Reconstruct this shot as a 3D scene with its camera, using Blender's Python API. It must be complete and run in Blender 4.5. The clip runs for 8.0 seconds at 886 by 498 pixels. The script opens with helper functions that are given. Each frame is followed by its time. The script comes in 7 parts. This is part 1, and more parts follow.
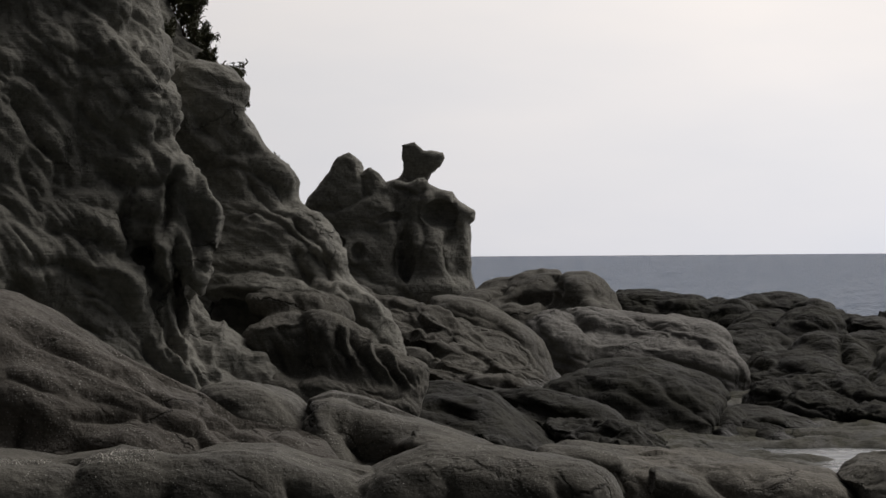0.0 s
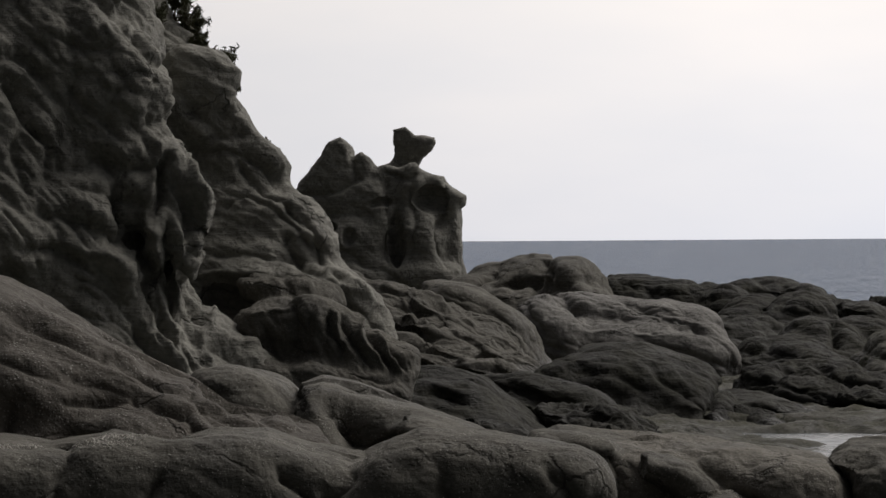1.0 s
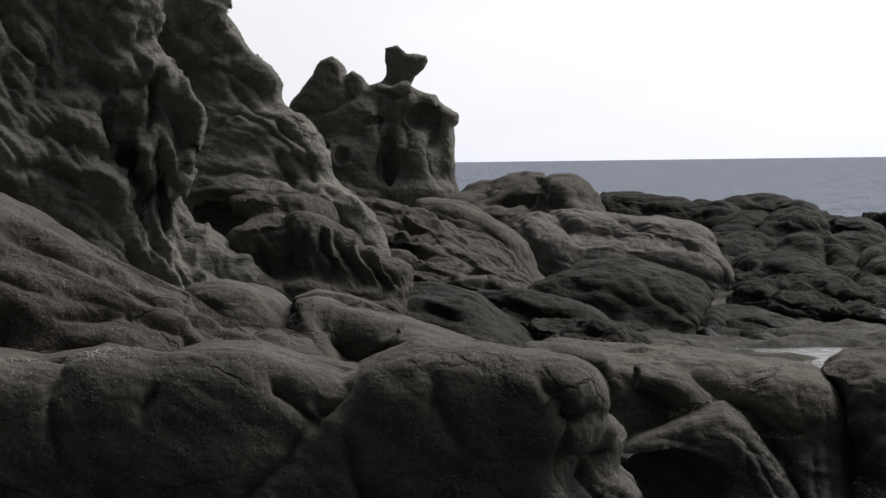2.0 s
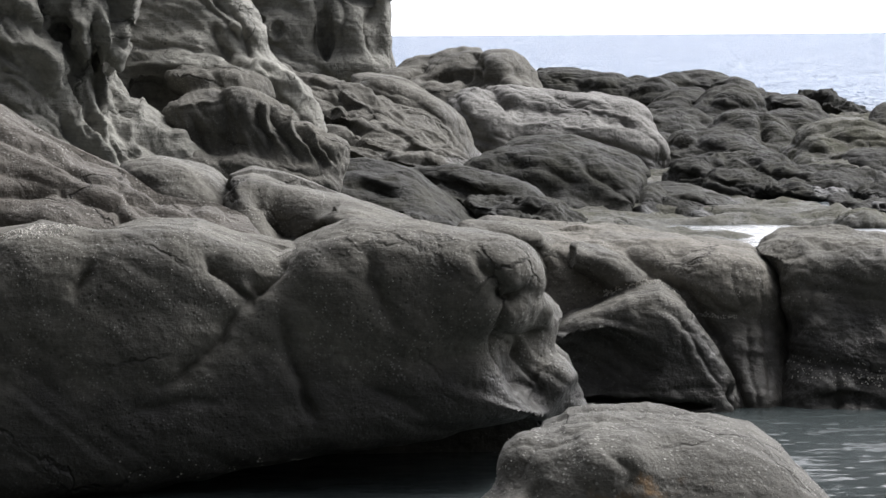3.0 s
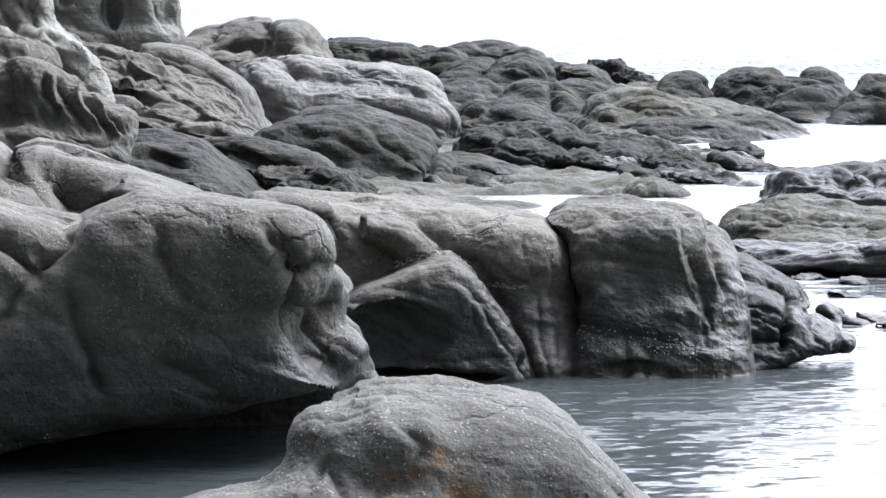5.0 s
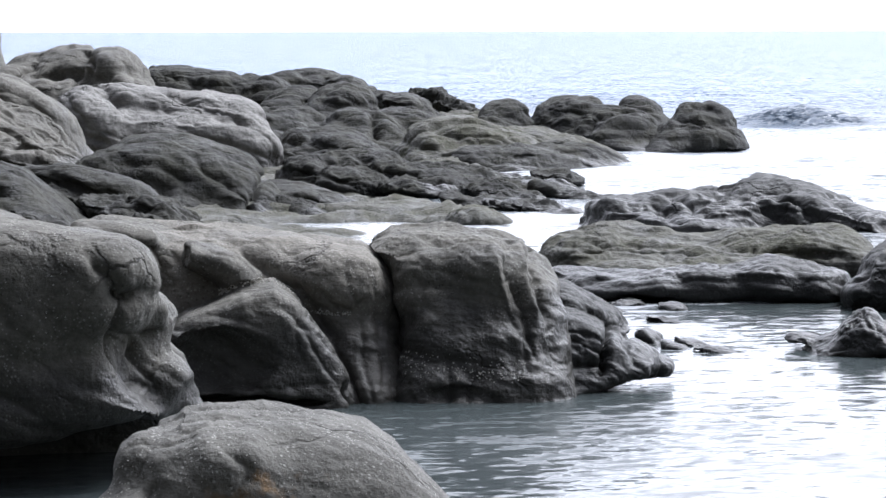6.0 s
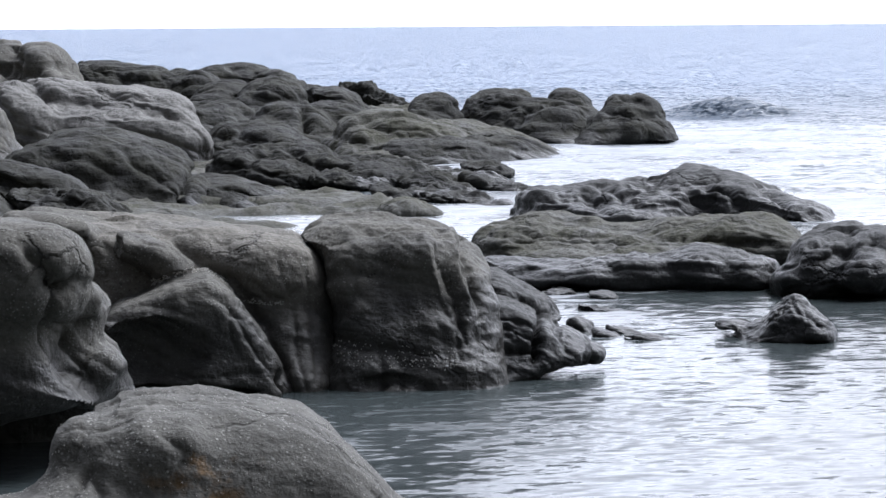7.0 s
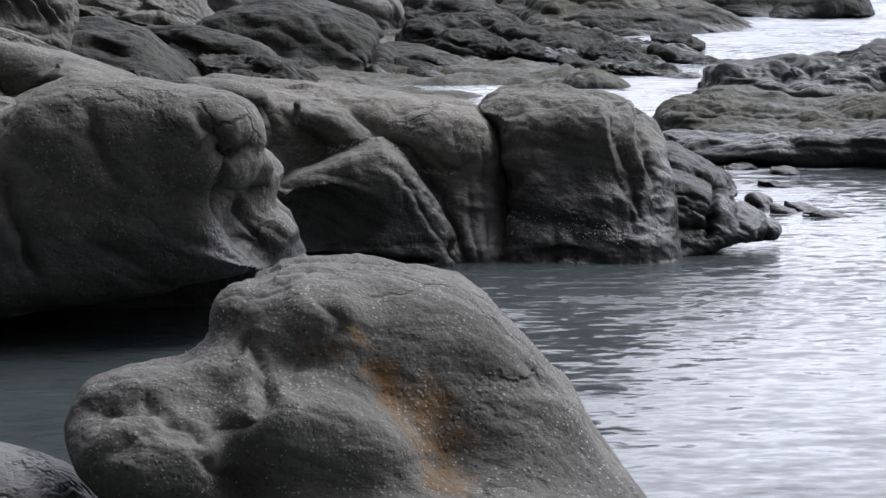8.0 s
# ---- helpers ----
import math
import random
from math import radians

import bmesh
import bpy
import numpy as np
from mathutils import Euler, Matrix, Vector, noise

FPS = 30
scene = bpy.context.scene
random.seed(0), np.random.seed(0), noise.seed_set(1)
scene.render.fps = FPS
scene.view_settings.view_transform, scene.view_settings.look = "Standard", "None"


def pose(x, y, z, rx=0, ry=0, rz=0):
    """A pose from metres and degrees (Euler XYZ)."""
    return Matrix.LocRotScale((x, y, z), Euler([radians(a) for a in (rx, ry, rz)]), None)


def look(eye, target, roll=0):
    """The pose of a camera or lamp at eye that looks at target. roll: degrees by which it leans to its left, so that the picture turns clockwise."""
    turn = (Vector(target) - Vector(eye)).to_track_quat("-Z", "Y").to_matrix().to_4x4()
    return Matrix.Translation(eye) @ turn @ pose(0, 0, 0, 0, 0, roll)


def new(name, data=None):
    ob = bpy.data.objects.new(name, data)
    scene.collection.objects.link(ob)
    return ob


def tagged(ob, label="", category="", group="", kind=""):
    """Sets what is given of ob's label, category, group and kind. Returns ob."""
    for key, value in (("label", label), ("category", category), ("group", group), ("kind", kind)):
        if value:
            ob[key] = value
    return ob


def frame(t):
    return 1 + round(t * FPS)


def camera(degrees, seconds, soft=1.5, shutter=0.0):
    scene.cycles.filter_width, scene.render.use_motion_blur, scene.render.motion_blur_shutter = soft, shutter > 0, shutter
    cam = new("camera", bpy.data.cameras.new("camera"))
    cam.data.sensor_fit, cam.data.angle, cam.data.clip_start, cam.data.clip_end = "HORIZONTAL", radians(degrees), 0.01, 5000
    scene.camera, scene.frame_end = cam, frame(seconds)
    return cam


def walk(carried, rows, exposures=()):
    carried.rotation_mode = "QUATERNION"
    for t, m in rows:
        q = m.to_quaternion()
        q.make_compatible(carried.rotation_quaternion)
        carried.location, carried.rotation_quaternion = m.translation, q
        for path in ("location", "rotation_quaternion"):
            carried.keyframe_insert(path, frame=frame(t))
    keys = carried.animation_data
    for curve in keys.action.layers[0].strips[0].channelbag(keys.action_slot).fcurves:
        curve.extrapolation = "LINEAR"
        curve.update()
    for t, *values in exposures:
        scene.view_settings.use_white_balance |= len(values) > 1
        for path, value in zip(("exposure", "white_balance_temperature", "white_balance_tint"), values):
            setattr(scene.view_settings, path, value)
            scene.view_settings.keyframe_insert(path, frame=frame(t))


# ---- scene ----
# ---------------------------------------------------------------- camera: it turns almost on one spot
cam = camera(19.77, 8.0, soft=1.5)
# seconds; tilt up, turn to the right, lean in degrees; place
PATH = [
    (0, 0.137, -0.000, -0.413, 0.000, 0.000, 3.200),
    (0.5, -0.008, 0.105, -0.389, -0.005, 0.017, 3.197),
    (1, -0.204, 0.203, -0.387, -0.008, 0.019, 3.197),
    (1.5, -0.516, 0.257, -0.510, -0.007, 0.015, 3.193),
    (1.7, -0.919, 0.304, -0.470, -0.013, 0.018, 3.174),
    (1.9, -1.538, 0.320, -0.670, -0.004, 0.021, 3.158),
    (2, -1.985, 0.342, -0.726, -0.003, 0.021, 3.128),
    (2.1, -2.749, 0.361, -0.589, -0.007, 0.029, 3.156),
    (2.2, -3.807, 0.436, -0.570, -0.011, 0.037, 3.170),
    (2.4, -4.380, 0.740, -0.530, -0.010, 0.040, 3.170),
    (2.8, -4.680, 1.420, -0.480, -0.005, 0.055, 3.162),
    (3.3, -5.133, 2.185, -0.408, -0.005, 0.073, 3.157),
    (3.5, -5.425, 2.398, -0.616, 0.009, 0.080, 3.158),
    (3.8, -5.643, 2.700, -0.499, -0.002, 0.093, 3.155),
    (4, -5.738, 2.973, -0.573, 0.007, 0.103, 3.155),
    (4.5, -5.951, 4.409, -0.393, -0.000, 0.132, 3.152),
    (5, -5.542, 6.453, -0.282, 0.017, 0.153, 3.164),
    (5.2, -5.358, 7.308, -0.137, 0.031, 0.138, 3.165),
    (5.7, -5.030, 9.380, -0.120, 0.000, 0.030, 3.170),
    (6.3, -4.827, 11.178, -0.103, -0.028, -0.072, 3.176),
    (6.5, -4.768, 11.372, -0.128, -0.025, -0.082, 3.167),
    (7, -5.036, 12.055, -0.388, -0.055, -0.132, 3.124),
    (7.1, -5.785, 12.150, -0.234, -0.020, -0.125, 3.135),
    (7.2, -6.309, 12.368, -0.130, -0.048, -0.121, 3.139),
    (7.3, -6.802, 12.653, -0.271, -0.120, -0.118, 3.140),
    (7.4, -6.927, 11.994, -0.550, -0.114, -0.119, 3.132),
    (7.5, -7.002, 10.696, 0.069, -0.024, -0.123, 3.138),
    (7.7, -7.518, 9.153, -0.139, 0.038, -0.145, 3.132),
    (8, -7.949, 7.603, 0.172, 0.126, -0.199, 3.140),
]

EXPOSURE = [(0, -0.36, 6600, 11), (1.5, -0.20, 6550, 11), (2, 0.02, 6450, 11), (2.2, 0.58, 6350, 11), (3.3, 1.64, 6050, 11), (3.5, 1.74, 5950, 11), (4.5, 2.25, 5750, 11), (5.2, 2.20, 5700, 12), (6.3, 1.60, 5700, 12), (7, 1.32, 5650, 12), (8, 1.24, 5800, 13)]


def aim(tilt, turn, lean, *eye):
    t, p = radians(turn), radians(tilt)
    to = (eye[0] + math.cos(p) * math.sin(t), eye[1] + math.cos(p) * math.cos(t), eye[2] + math.sin(p))
    return look(eye, to, lean)


walk(cam, [(t, aim(*row)) for t, *row in PATH], EXPOSURE)

# ---------------------------------------------------------------- overcast sky, light from over the sea
world = bpy.data.worlds.new("sky")
scene.world = world
world.use_nodes = True
wn, wl = world.node_tree.nodes, world.node_tree.links
wn.clear()


def wnode(kind, **kw):
    n = wn.new(kind)
    for k, v in kw.items():
        n.inputs[k].default_value = v
    return n


SUN_UP, SUN_TURN = radians(50), radians(62)
air = wn.new("ShaderNodeTexSky")
air.sky_type, air.sun_disc, air.sun_elevation, air.sun_rotation = "NISHITA", False, SUN_UP, SUN_TURN
gen = wn.new("ShaderNodeTexCoord")
toward = wn.new("ShaderNodeMapRange")
toward.inputs["From Min"].default_value, toward.inputs["From Max"].default_value = 0.2, 0.85
toward.inputs["To Min"].default_value, toward.inputs["To Max"].default_value = 0.05, 1.2
seaward = wn.new("ShaderNodeVectorMath")
seaward.operation = "DOT_PRODUCT"
seaward.inputs[1].default_value = (0.52, 0.76, 0.39)
wl.new(gen.outputs["Generated"], seaward.inputs[0])
wl.new(seaward.outputs["Value"], toward.inputs["Value"])
stretch = wn.new("ShaderNodeMapping")
stretch.inputs["Scale"].default_value = (1.0, 1.0, 3.5)
wl.new(gen.outputs["Generated"], stretch.inputs["Vector"])
cloud = wnode("ShaderNodeTexNoise", Scale=3.2, Detail=5.0, Roughness=0.5)
wl.new(stretch.outputs[0], cloud.inputs["Vector"])
cover = wn.new("ShaderNodeValToRGB")
cover.color_ramp.elements[0].position, cover.color_ramp.elements[0].color = 0.3, (0.89, 0.91, 0.95, 1)
cover.color_ramp.elements[1].position, cover.color_ramp.elements[1].color = 0.7, (1.10, 1.06, 1.03, 1)
wl.new(cloud.outputs[0], cover.inputs[0])
dim = wn.new("ShaderNodeMix")
dim.data_type, dim.blend_type = "RGBA", "MULTIPLY"
dim.inputs["Factor"].default_value = 1.0
wl.new(cover.outputs[0], dim.inputs["A"])
wl.new(toward.outputs[0], dim.inputs["B"])
deck = wn.new("ShaderNodeBackground")
rise = wn.new("ShaderNodeSeparateXYZ")
wl.new(gen.outputs["Generated"], rise.inputs[0])
haze = wn.new("ShaderNodeValToRGB")
haze.color_ramp.elements[0].position, haze.color_ramp.elements[0].color = 0.0, (0.90, 0.925, 0.985, 1)
haze.color_ramp.elements[1].position, haze.color_ramp.elements[1].color = 0.09, (1.04, 1.01, 0.99, 1)
wl.new(rise.outputs["Z"], haze.inputs[0])
tint = wn.new("ShaderNodeMix")
tint.data_type, tint.blend_type = "RGBA", "MULTIPLY"
tint.inputs["Factor"].default_value = 1.0
wl.new(dim.outputs["Result"], tint.inputs["A"])
wl.new(haze.outputs[0], tint.inputs["B"])
wl.new(tint.outputs["Result"], deck.inputs["Color"])
clear = wn.new("ShaderNodeBackground")
clear.inputs["Strength"].default_value = 0.06
wl.new(air.outputs[0], clear.inputs["Color"])
both = wn.new("ShaderNodeMixShader")
both.inputs[0].default_value = 0.9
wl.new(clear.outputs[0], both.inputs[1])
wl.new(deck.outputs[0], both.inputs[2])
sky_out = wn.new("ShaderNodeOutputWorld")
wl.new(both.outputs[0], sky_out.inputs[0])

sun = new("sun", bpy.data.lights.new("sun", "SUN"))
sun.data.energy, sun.data.angle, sun.data.color = 1.8, radians(30), (1.0, 0.96, 0.9)
sun.matrix_world = look((math.sin(SUN_TURN) * math.cos(SUN_UP), math.cos(SUN_TURN) * math.cos(SUN_UP), math.sin(SUN_UP)), (0, 0, 0))

# ---------------------------------------------------------------- numeric tools
def value_noise(p, seed=0):
    """Smooth value noise of points (n, 3), about -1 to 1."""
    i = np.floor(p).astype(np.int64)
    f = (p - i).astype(np.float32)
    f = f * f * f * (f * (f * 6 - 15) + 10)
    out = np.zeros(len(p), np.float32)
    for dx in (0, 1):
        wx = f[:, 0] if dx else 1 - f[:, 0]
        for dy in (0, 1):
            wy = wx * (f[:, 1] if dy else 1 - f[:, 1])
            for dz in (0, 1):
                h = (i[:, 0] + dx) * 374761393 + (i[:, 1] + dy) * 668265263 + (i[:, 2] + dz) * 2147483647 + seed * 974711
                h = (h ^ (h >> 13)) * 1274126177 & 0x7FFFFFFF
                h = (h ^ (h >> 16)) & 0xFFFF
                out += wy * (f[:, 2] if dz else 1 - f[:, 2]) * (h / 32767.5 - 1).astype(np.float32)
    return out


def fbm(p, octaves=4, seed=0, gain=0.5):
    total, amp = np.zeros(len(p), np.float32), 1.0
    for o in range(octaves):
        total += amp * value_noise(p * 2.03 ** o + 17.3 * o, seed + o)
        amp *= gain
    return total


def ridged(p, octaves=3, seed=0):
    total, amp = np.zeros(len(p), np.float32), 1.0
    for o in range(octaves):
        total += amp * (1 - 2 * np.abs(value_noise(p * 2.1 ** o + 9.1 * o, seed + o)))
        amp *= 0.5
    return total


def surface_net(field, origin, cell):
    """Quads on the zero surface of a sampled field, negative inside."""
    inside = field < 0
    n = np.array(field.shape) - 1
    corners = [(a, b, c) for a in (0, 1) for b in (0, 1) for c in (0, 1)]
    view = lambda arr, c: arr[c[0]:c[0] + n[0], c[1]:c[1] + n[1], c[2]:c[2] + n[2]]
    count = sum(view(inside, c).astype(np.int8) for c in corners)
    ix = np.argwhere((count > 0) & (count < 8))
    index = np.full(n, -1, np.int32)
    index[ix[:, 0], ix[:, 1], ix[:, 2]] = np.arange(len(ix))
    val = [field[ix[:, 0] + c[0], ix[:, 1] + c[1], ix[:, 2] + c[2]] for c in corners]
    acc, num = np.zeros((len(ix), 3), np.float32), np.zeros(len(ix), np.float32)
    for i in range(8):
        for j in range(i + 1, 8):
            a, b = np.array(corners[i]), np.array(corners[j])
            if np.abs(a - b).sum() != 1:
                continue
            cross = (val[i] < 0) != (val[j] < 0)
            t = np.where(cross, val[i] / np.where(cross, val[i] - val[j], 1), 0)
            acc += np.where(cross[:, None], a + t[:, None] * (b - a), 0)
            num += cross
    verts = origin + cell * (ix + acc / num[:, None])
    quads = []
    for axis in range(3):
        u, v = (axis + 1) % 3, (axis + 2) % 3
        lo = [slice(1, -1)] * 3
        lo[axis] = slice(0, -1)
        hi = list(lo)
        hi[axis] = slice(1, None)
        a, b = inside[tuple(lo)], inside[tuple(hi)]
        e = np.argwhere(a != b)
        flip = a[e[:, 0], e[:, 1], e[:, 2]]
        off = np.ones(3, int)
        off[axis] = 0
        g = e + off
        du, dv = np.zeros(3, int), np.zeros(3, int)
        du[u], dv[v] = 1, 1
        q = np.stack([index[tuple(s.T)] for s in (g - du - dv, g - dv, g, g - du)], 1)
        quads.append(np.where(flip[:, None], q, q[:, ::-1]))
    return verts, np.concatenate(quads)


def mesh_from(name, verts, quads, mat, smooth=True):
    me = bpy.data.meshes.new(name)
    me.vertices.add(len(verts))
    me.vertices.foreach_set("co", np.asarray(verts, np.float32).ravel())
    k = quads.shape[1]
    me.loops.add(quads.size)
    me.loops.foreach_set("vertex_index", quads.astype(np.int32).ravel())
    me.polygons.add(len(quads))
    me.polygons.foreach_set("loop_start", np.arange(0, quads.size, k, dtype=np.int32))
    me.polygons.foreach_set("use_smooth", np.full(len(quads), smooth))
    me.update(calc_edges=True)
    me.materials.append(mat)
    return me


class Rock:
    """A rock modelled from rounded lumps that melt into one another, with hollows and cracks cut out. power: 2 round, 2.5 or 3 blockier."""

    def __init__(self, cell, blend=0.25, rough=0.06, size=0.8, folds=0.0, fold_size=0.6, stretch=0.45, bands=0.0, band_size=0.2, dip=20.0, turn=0.0, seed=1, floor=-0.7, heading=0.0, power=2.0, foot=1.0, flare=0.0):
        self.cell, self.blend, self.rough, self.size, self.floor = cell, blend, rough, size, floor
        self.bands, self.band_size, self.dip, self.turn, self.seed = bands, band_size, dip, turn, seed
        self.folds, self.fold_size, self.stretch = folds, fold_size, stretch
        self.power, self.foot, self.flare, self.heading = power, foot, flare, heading
        self.slabs = []
        self.adds, self.cuts, self.grooves = [], [], []

    def lump(self, x, y, z, across, deep, high, turn=0.0, roll=0.0):
        self.adds.append(((x, y, z), (across, deep, high), turn, roll))

    def slab(self, x, y, z, deep, edge, lean_side, lean_up, outline):
        """A thick block with a rounded edge, given by its outline (metres beside and above the place) and its half depth."""
        self.slabs.append(((x, y, z), deep, edge, lean_side, lean_up, outline))

    def cut(self, x, y, z, across, deep, high, turn=0.0, roll=0.0):
        self.cuts.append(((x, y, z), (across, deep, high), turn, roll))

    def groove(self, x, y, z, x2, y2, z2, deep, wide, turn=0.0):
        """A crack that runs from one place to the other; a negative depth makes a rib."""
        self.grooves.append(((x, y, z), (x2, y2, z2), deep, wide, turn))

    @staticmethod
    def axes(turn, roll):
        t, r = radians(turn), radians(roll)
        side, out, up = np.array((np.cos(t), -np.sin(t), 0)), np.array((np.sin(t), np.cos(t), 0)), np.array((0, 0, 1.0))
        return np.stack([np.cos(r) * side - np.sin(r) * up, out, np.sin(r) * side + np.cos(r) * up])

    def spread(self, sign):
        if sign < 0:
            return np.ones(3)
        box = 1.0 if self.power == 2 else 1.15
        wide = box * (1 + self.flare * min(1 / self.foot, 3))
        return np.array((wide, wide, box / self.foot))

    @staticmethod
    def outline_distance(px, pz, pts):
        """Signed distance to a closed outline, negative inside."""
        best, sign = np.full(px.shape, 1e9), np.ones(px.shape)
        for (ax, az), (bx, bz) in zip(pts, pts[1:] + pts[:1]):
            ex, ez, wx, wz = bx - ax, bz - az, px - ax, pz - az
            t = np.clip((wx * ex + wz * ez) / max(ex * ex + ez * ez, 1e-9), 0, 1)
            best = np.minimum(best, (wx - t * ex) ** 2 + (wz - t * ez) ** 2)
            flip = ((az > pz) != (bz > pz)) & (px < ex * (pz - az) / (ez if ez else 1e-9) + ax)
            sign = np.where(flip, -sign, sign)
        return sign * np.sqrt(best)

    def build(self, name, mat):
        k, cell, h0 = self.blend, self.cell, self.heading
        frame_ = self.axes(h0, 0)
        lo, hi = np.full(3, 1e9), np.full(3, -1e9)
        adds = [(frame_ @ np.array(c), r, t - h0, ro) for c, r, t, ro in self.adds]
        cuts = [(frame_ @ np.array(c), r, t - h0, ro) for c, r, t, ro in self.cuts]
        for c, r, t, ro in adds:
            e = np.sqrt(((self.axes(t, ro) * np.array(r)[:, None]) ** 2).sum(0)) * self.spread(1)
            lo, hi = np.minimum(lo, c - e), np.maximum(hi, c + e)
        for c, deep, edge, ls, lu, pts in self.slabs:
            c, q = frame_ @ np.array(c), np.array(pts)
            lean = [ls * u + lu * v for u, v in pts]
            lo = np.minimum(lo, c + (q[:, 0].min(), min(lean) - deep, q[:, 1].min()))
            hi = np.maximum(hi, c + (q[:, 0].max(), max(lean) + deep, q[:, 1].max()))
        pad = 4 * cell + 0.15 * k
        lo, hi = lo - pad, hi + pad
        lo[2] = max(lo[2], self.floor)
        n = np.ceil((hi - lo) / cell).astype(int) + 2
        ax = [(lo[i] + cell * np.arange(n[i])).astype(np.float32) for i in range(3)]
        field = np.full(n, np.float32(3 * k + 1), np.float32)
        for c, deep, edge, ls, lu, pts in self.slabs:
            c = frame_ @ np.array(c)
            px, pz = np.meshgrid(ax[0] - c[0], ax[2] - c[2], indexing="ij")
            d2 = self.outline_distance(px, pz, pts).astype(np.float32) + np.float32(edge)
            mid = (c[1] + ls * px + lu * pz).astype(np.float32)
            dw = np.abs(ax[1][None, :, None] - mid[:, None, :]) - np.float32(deep - edge)
            d2 = d2[:, None, :]
            d = np.minimum(np.maximum(d2, dw), 0) + np.hypot(np.maximum(d2, 0), np.maximum(dw, 0)) - np.float32(edge)
            h = np.maximum(k - np.abs(field - d), 0) / k
            field = np.minimum(field, d) - h * h * np.float32(k * 0.25)
        for group, sign in ((adds, 1), (cuts, -1)):
            for c, r, t, ro in group:
                m = self.axes(t, ro)
                e = np.sqrt(((m * np.array(r)[:, None]) ** 2).sum(0)) * self.spread(sign) + (k if sign > 0 else max(0.15 * k, cell)) + 2 * cell
                s = [slice(max(0, int((c[i] - e[i] - lo[i]) / cell)), max(0, int((c[i] + e[i] - lo[i]) / cell) + 2)) for i in range(3)]
                sub = field[tuple(s)]
                if sub.size == 0:
                    continue
                X, Y, Z = np.meshgrid(*[ax[i][s[i]] - np.float32(c[i]) for i in range(3)], indexing="ij", sparse=True)
                grow = 1.0
                if sign > 0 and (self.foot != 1 or self.flare):
                    down = np.maximum(-Z, 0)
                    grow = 1 / (1 + self.flare * down / np.float32(r[2]))
                    Z = np.where(Z < 0, Z * np.float32(self.foot), Z)
                n_ = np.float32(self.power if sign > 0 else 2)
                k0, k1 = 0, 0
                for row, rad, g_ in zip(m, r, (grow, grow, 1.0)):
                    q = np.abs((X * np.float32(row[0]) + Y * np.float32(row[1]) + Z * np.float32(row[2])) * np.float32(1 / rad)) * g_
                    qn = q * q if n_ == 2 else q * q * q if n_ == 3 else q * q * np.sqrt(q)
                    k0 = k0 + qn
                    k1 = k1 + (qn / np.maximum(q, 1e-4) / np.float32(rad)) ** 2
                k0 = np.maximum(np.sqrt(k0) if n_ == 2 else k0 ** np.float32(1 / n_), 1e-3)
                d = (k0 - 1) * (k0 if n_ == 2 else k0 * k0 if n_ == 3 else k0 * np.sqrt(k0)) / np.maximum(np.sqrt(k1), 1e-6)
                if sign > 0:
                    h = np.maximum(k - np.abs(sub - d), 0) / k
                    sub[...] = np.minimum(sub, d) - h * h * (k * 0.25)
                else:
                    kk = max(0.15 * k, cell)
                    h = np.maximum(kk - np.abs(sub + d), 0) / kk
                    sub[...] = np.maximum(sub, -d) + h * h * (kk * 0.25)
        field[:, :, 0] = np.maximum(field[:, :, 0], 0.01)
        p, quads = surface_net(field, lo, cell)
        g = np.clip(((p - lo) / cell + 0.5).astype(int), 1, np.array(n) - 2)
        slope = np.stack([field[g[:, 0] + a, g[:, 1] + b, g[:, 2] + c] - field[g[:, 0] - a, g[:, 1] - b, g[:, 2] - c] for a, b, c in ((1, 0, 0), (0, 1, 0), (0, 0, 1))], 1)
        slope /= np.maximum(np.linalg.norm(slope, axis=1, keepdims=True), 1e-6)
        p, slope = p @ frame_, slope @ frame_
        push = self.rough * fbm(p / self.size, 6, self.seed, 0.5)
        m = self.axes(self.turn, self.dip)
        along = np.stack([p @ m[0], p @ m[1], p @ m[2]], 1)
        if self.folds:
            w = np.stack([value_noise(p / (1.7 * self.fold_size) + 31 * i, self.seed + 70 + i) for i in range(3)], 1)
            q = (along * (self.stretch, 0.7, 1.0) + 0.35 * self.fold_size * w) / self.fold_size
            f = np.abs(value_noise(q, self.seed + 80)) + 0.5 * np.abs(value_noise(q * 2.3 + 5, self.seed + 81)) + 0.22 * np.abs(value_noise(q * 5.1 + 8, self.seed + 82))
            push += self.folds * (2.0 * np.minimum(f, 0.9) - 1.15)
        if self.bands:
            q = along * (0.22, 0.5, 1.0) / self.band_size
            q[:, 2] += 0.5 * value_noise(p / (3 * self.band_size), self.seed + 50)
            push += self.bands * (ridged(q, 4, self.seed + 20) - 0.55)
        for a, b, deep, wide, turn in self.grooves:
            m = self.axes(turn, 0)
            pa, pb = m @ np.array(a), m @ np.array(b)
            lp = np.stack([p @ m[0], p @ m[2]], 1)
            s0, s1 = pa[[0, 2]], pb[[0, 2]]
            ok = np.abs(p @ m[1] - 0.5 * (pa[1] + pb[1])) < 1.3
            e = s1 - s0
            lp = lp + 0.6 * wide * np.stack([fbm(p / (4 * wide), 2, 91), fbm(p / (4 * wide), 2, 92)], 1)
            t = np.clip((lp - s0) @ e / max(e @ e, 1e-9), 0, 1)
            d = np.linalg.norm(lp - s0 - t[:, None] * e, axis=1) / wide
            push -= np.where(ok, deep * (0.35 + 0.65 * np.sin(np.pi * np.clip(t, 0.06, 0.94))) * np.exp(-d ** 1.3), 0)
        verts = p + slope * push[:, None]
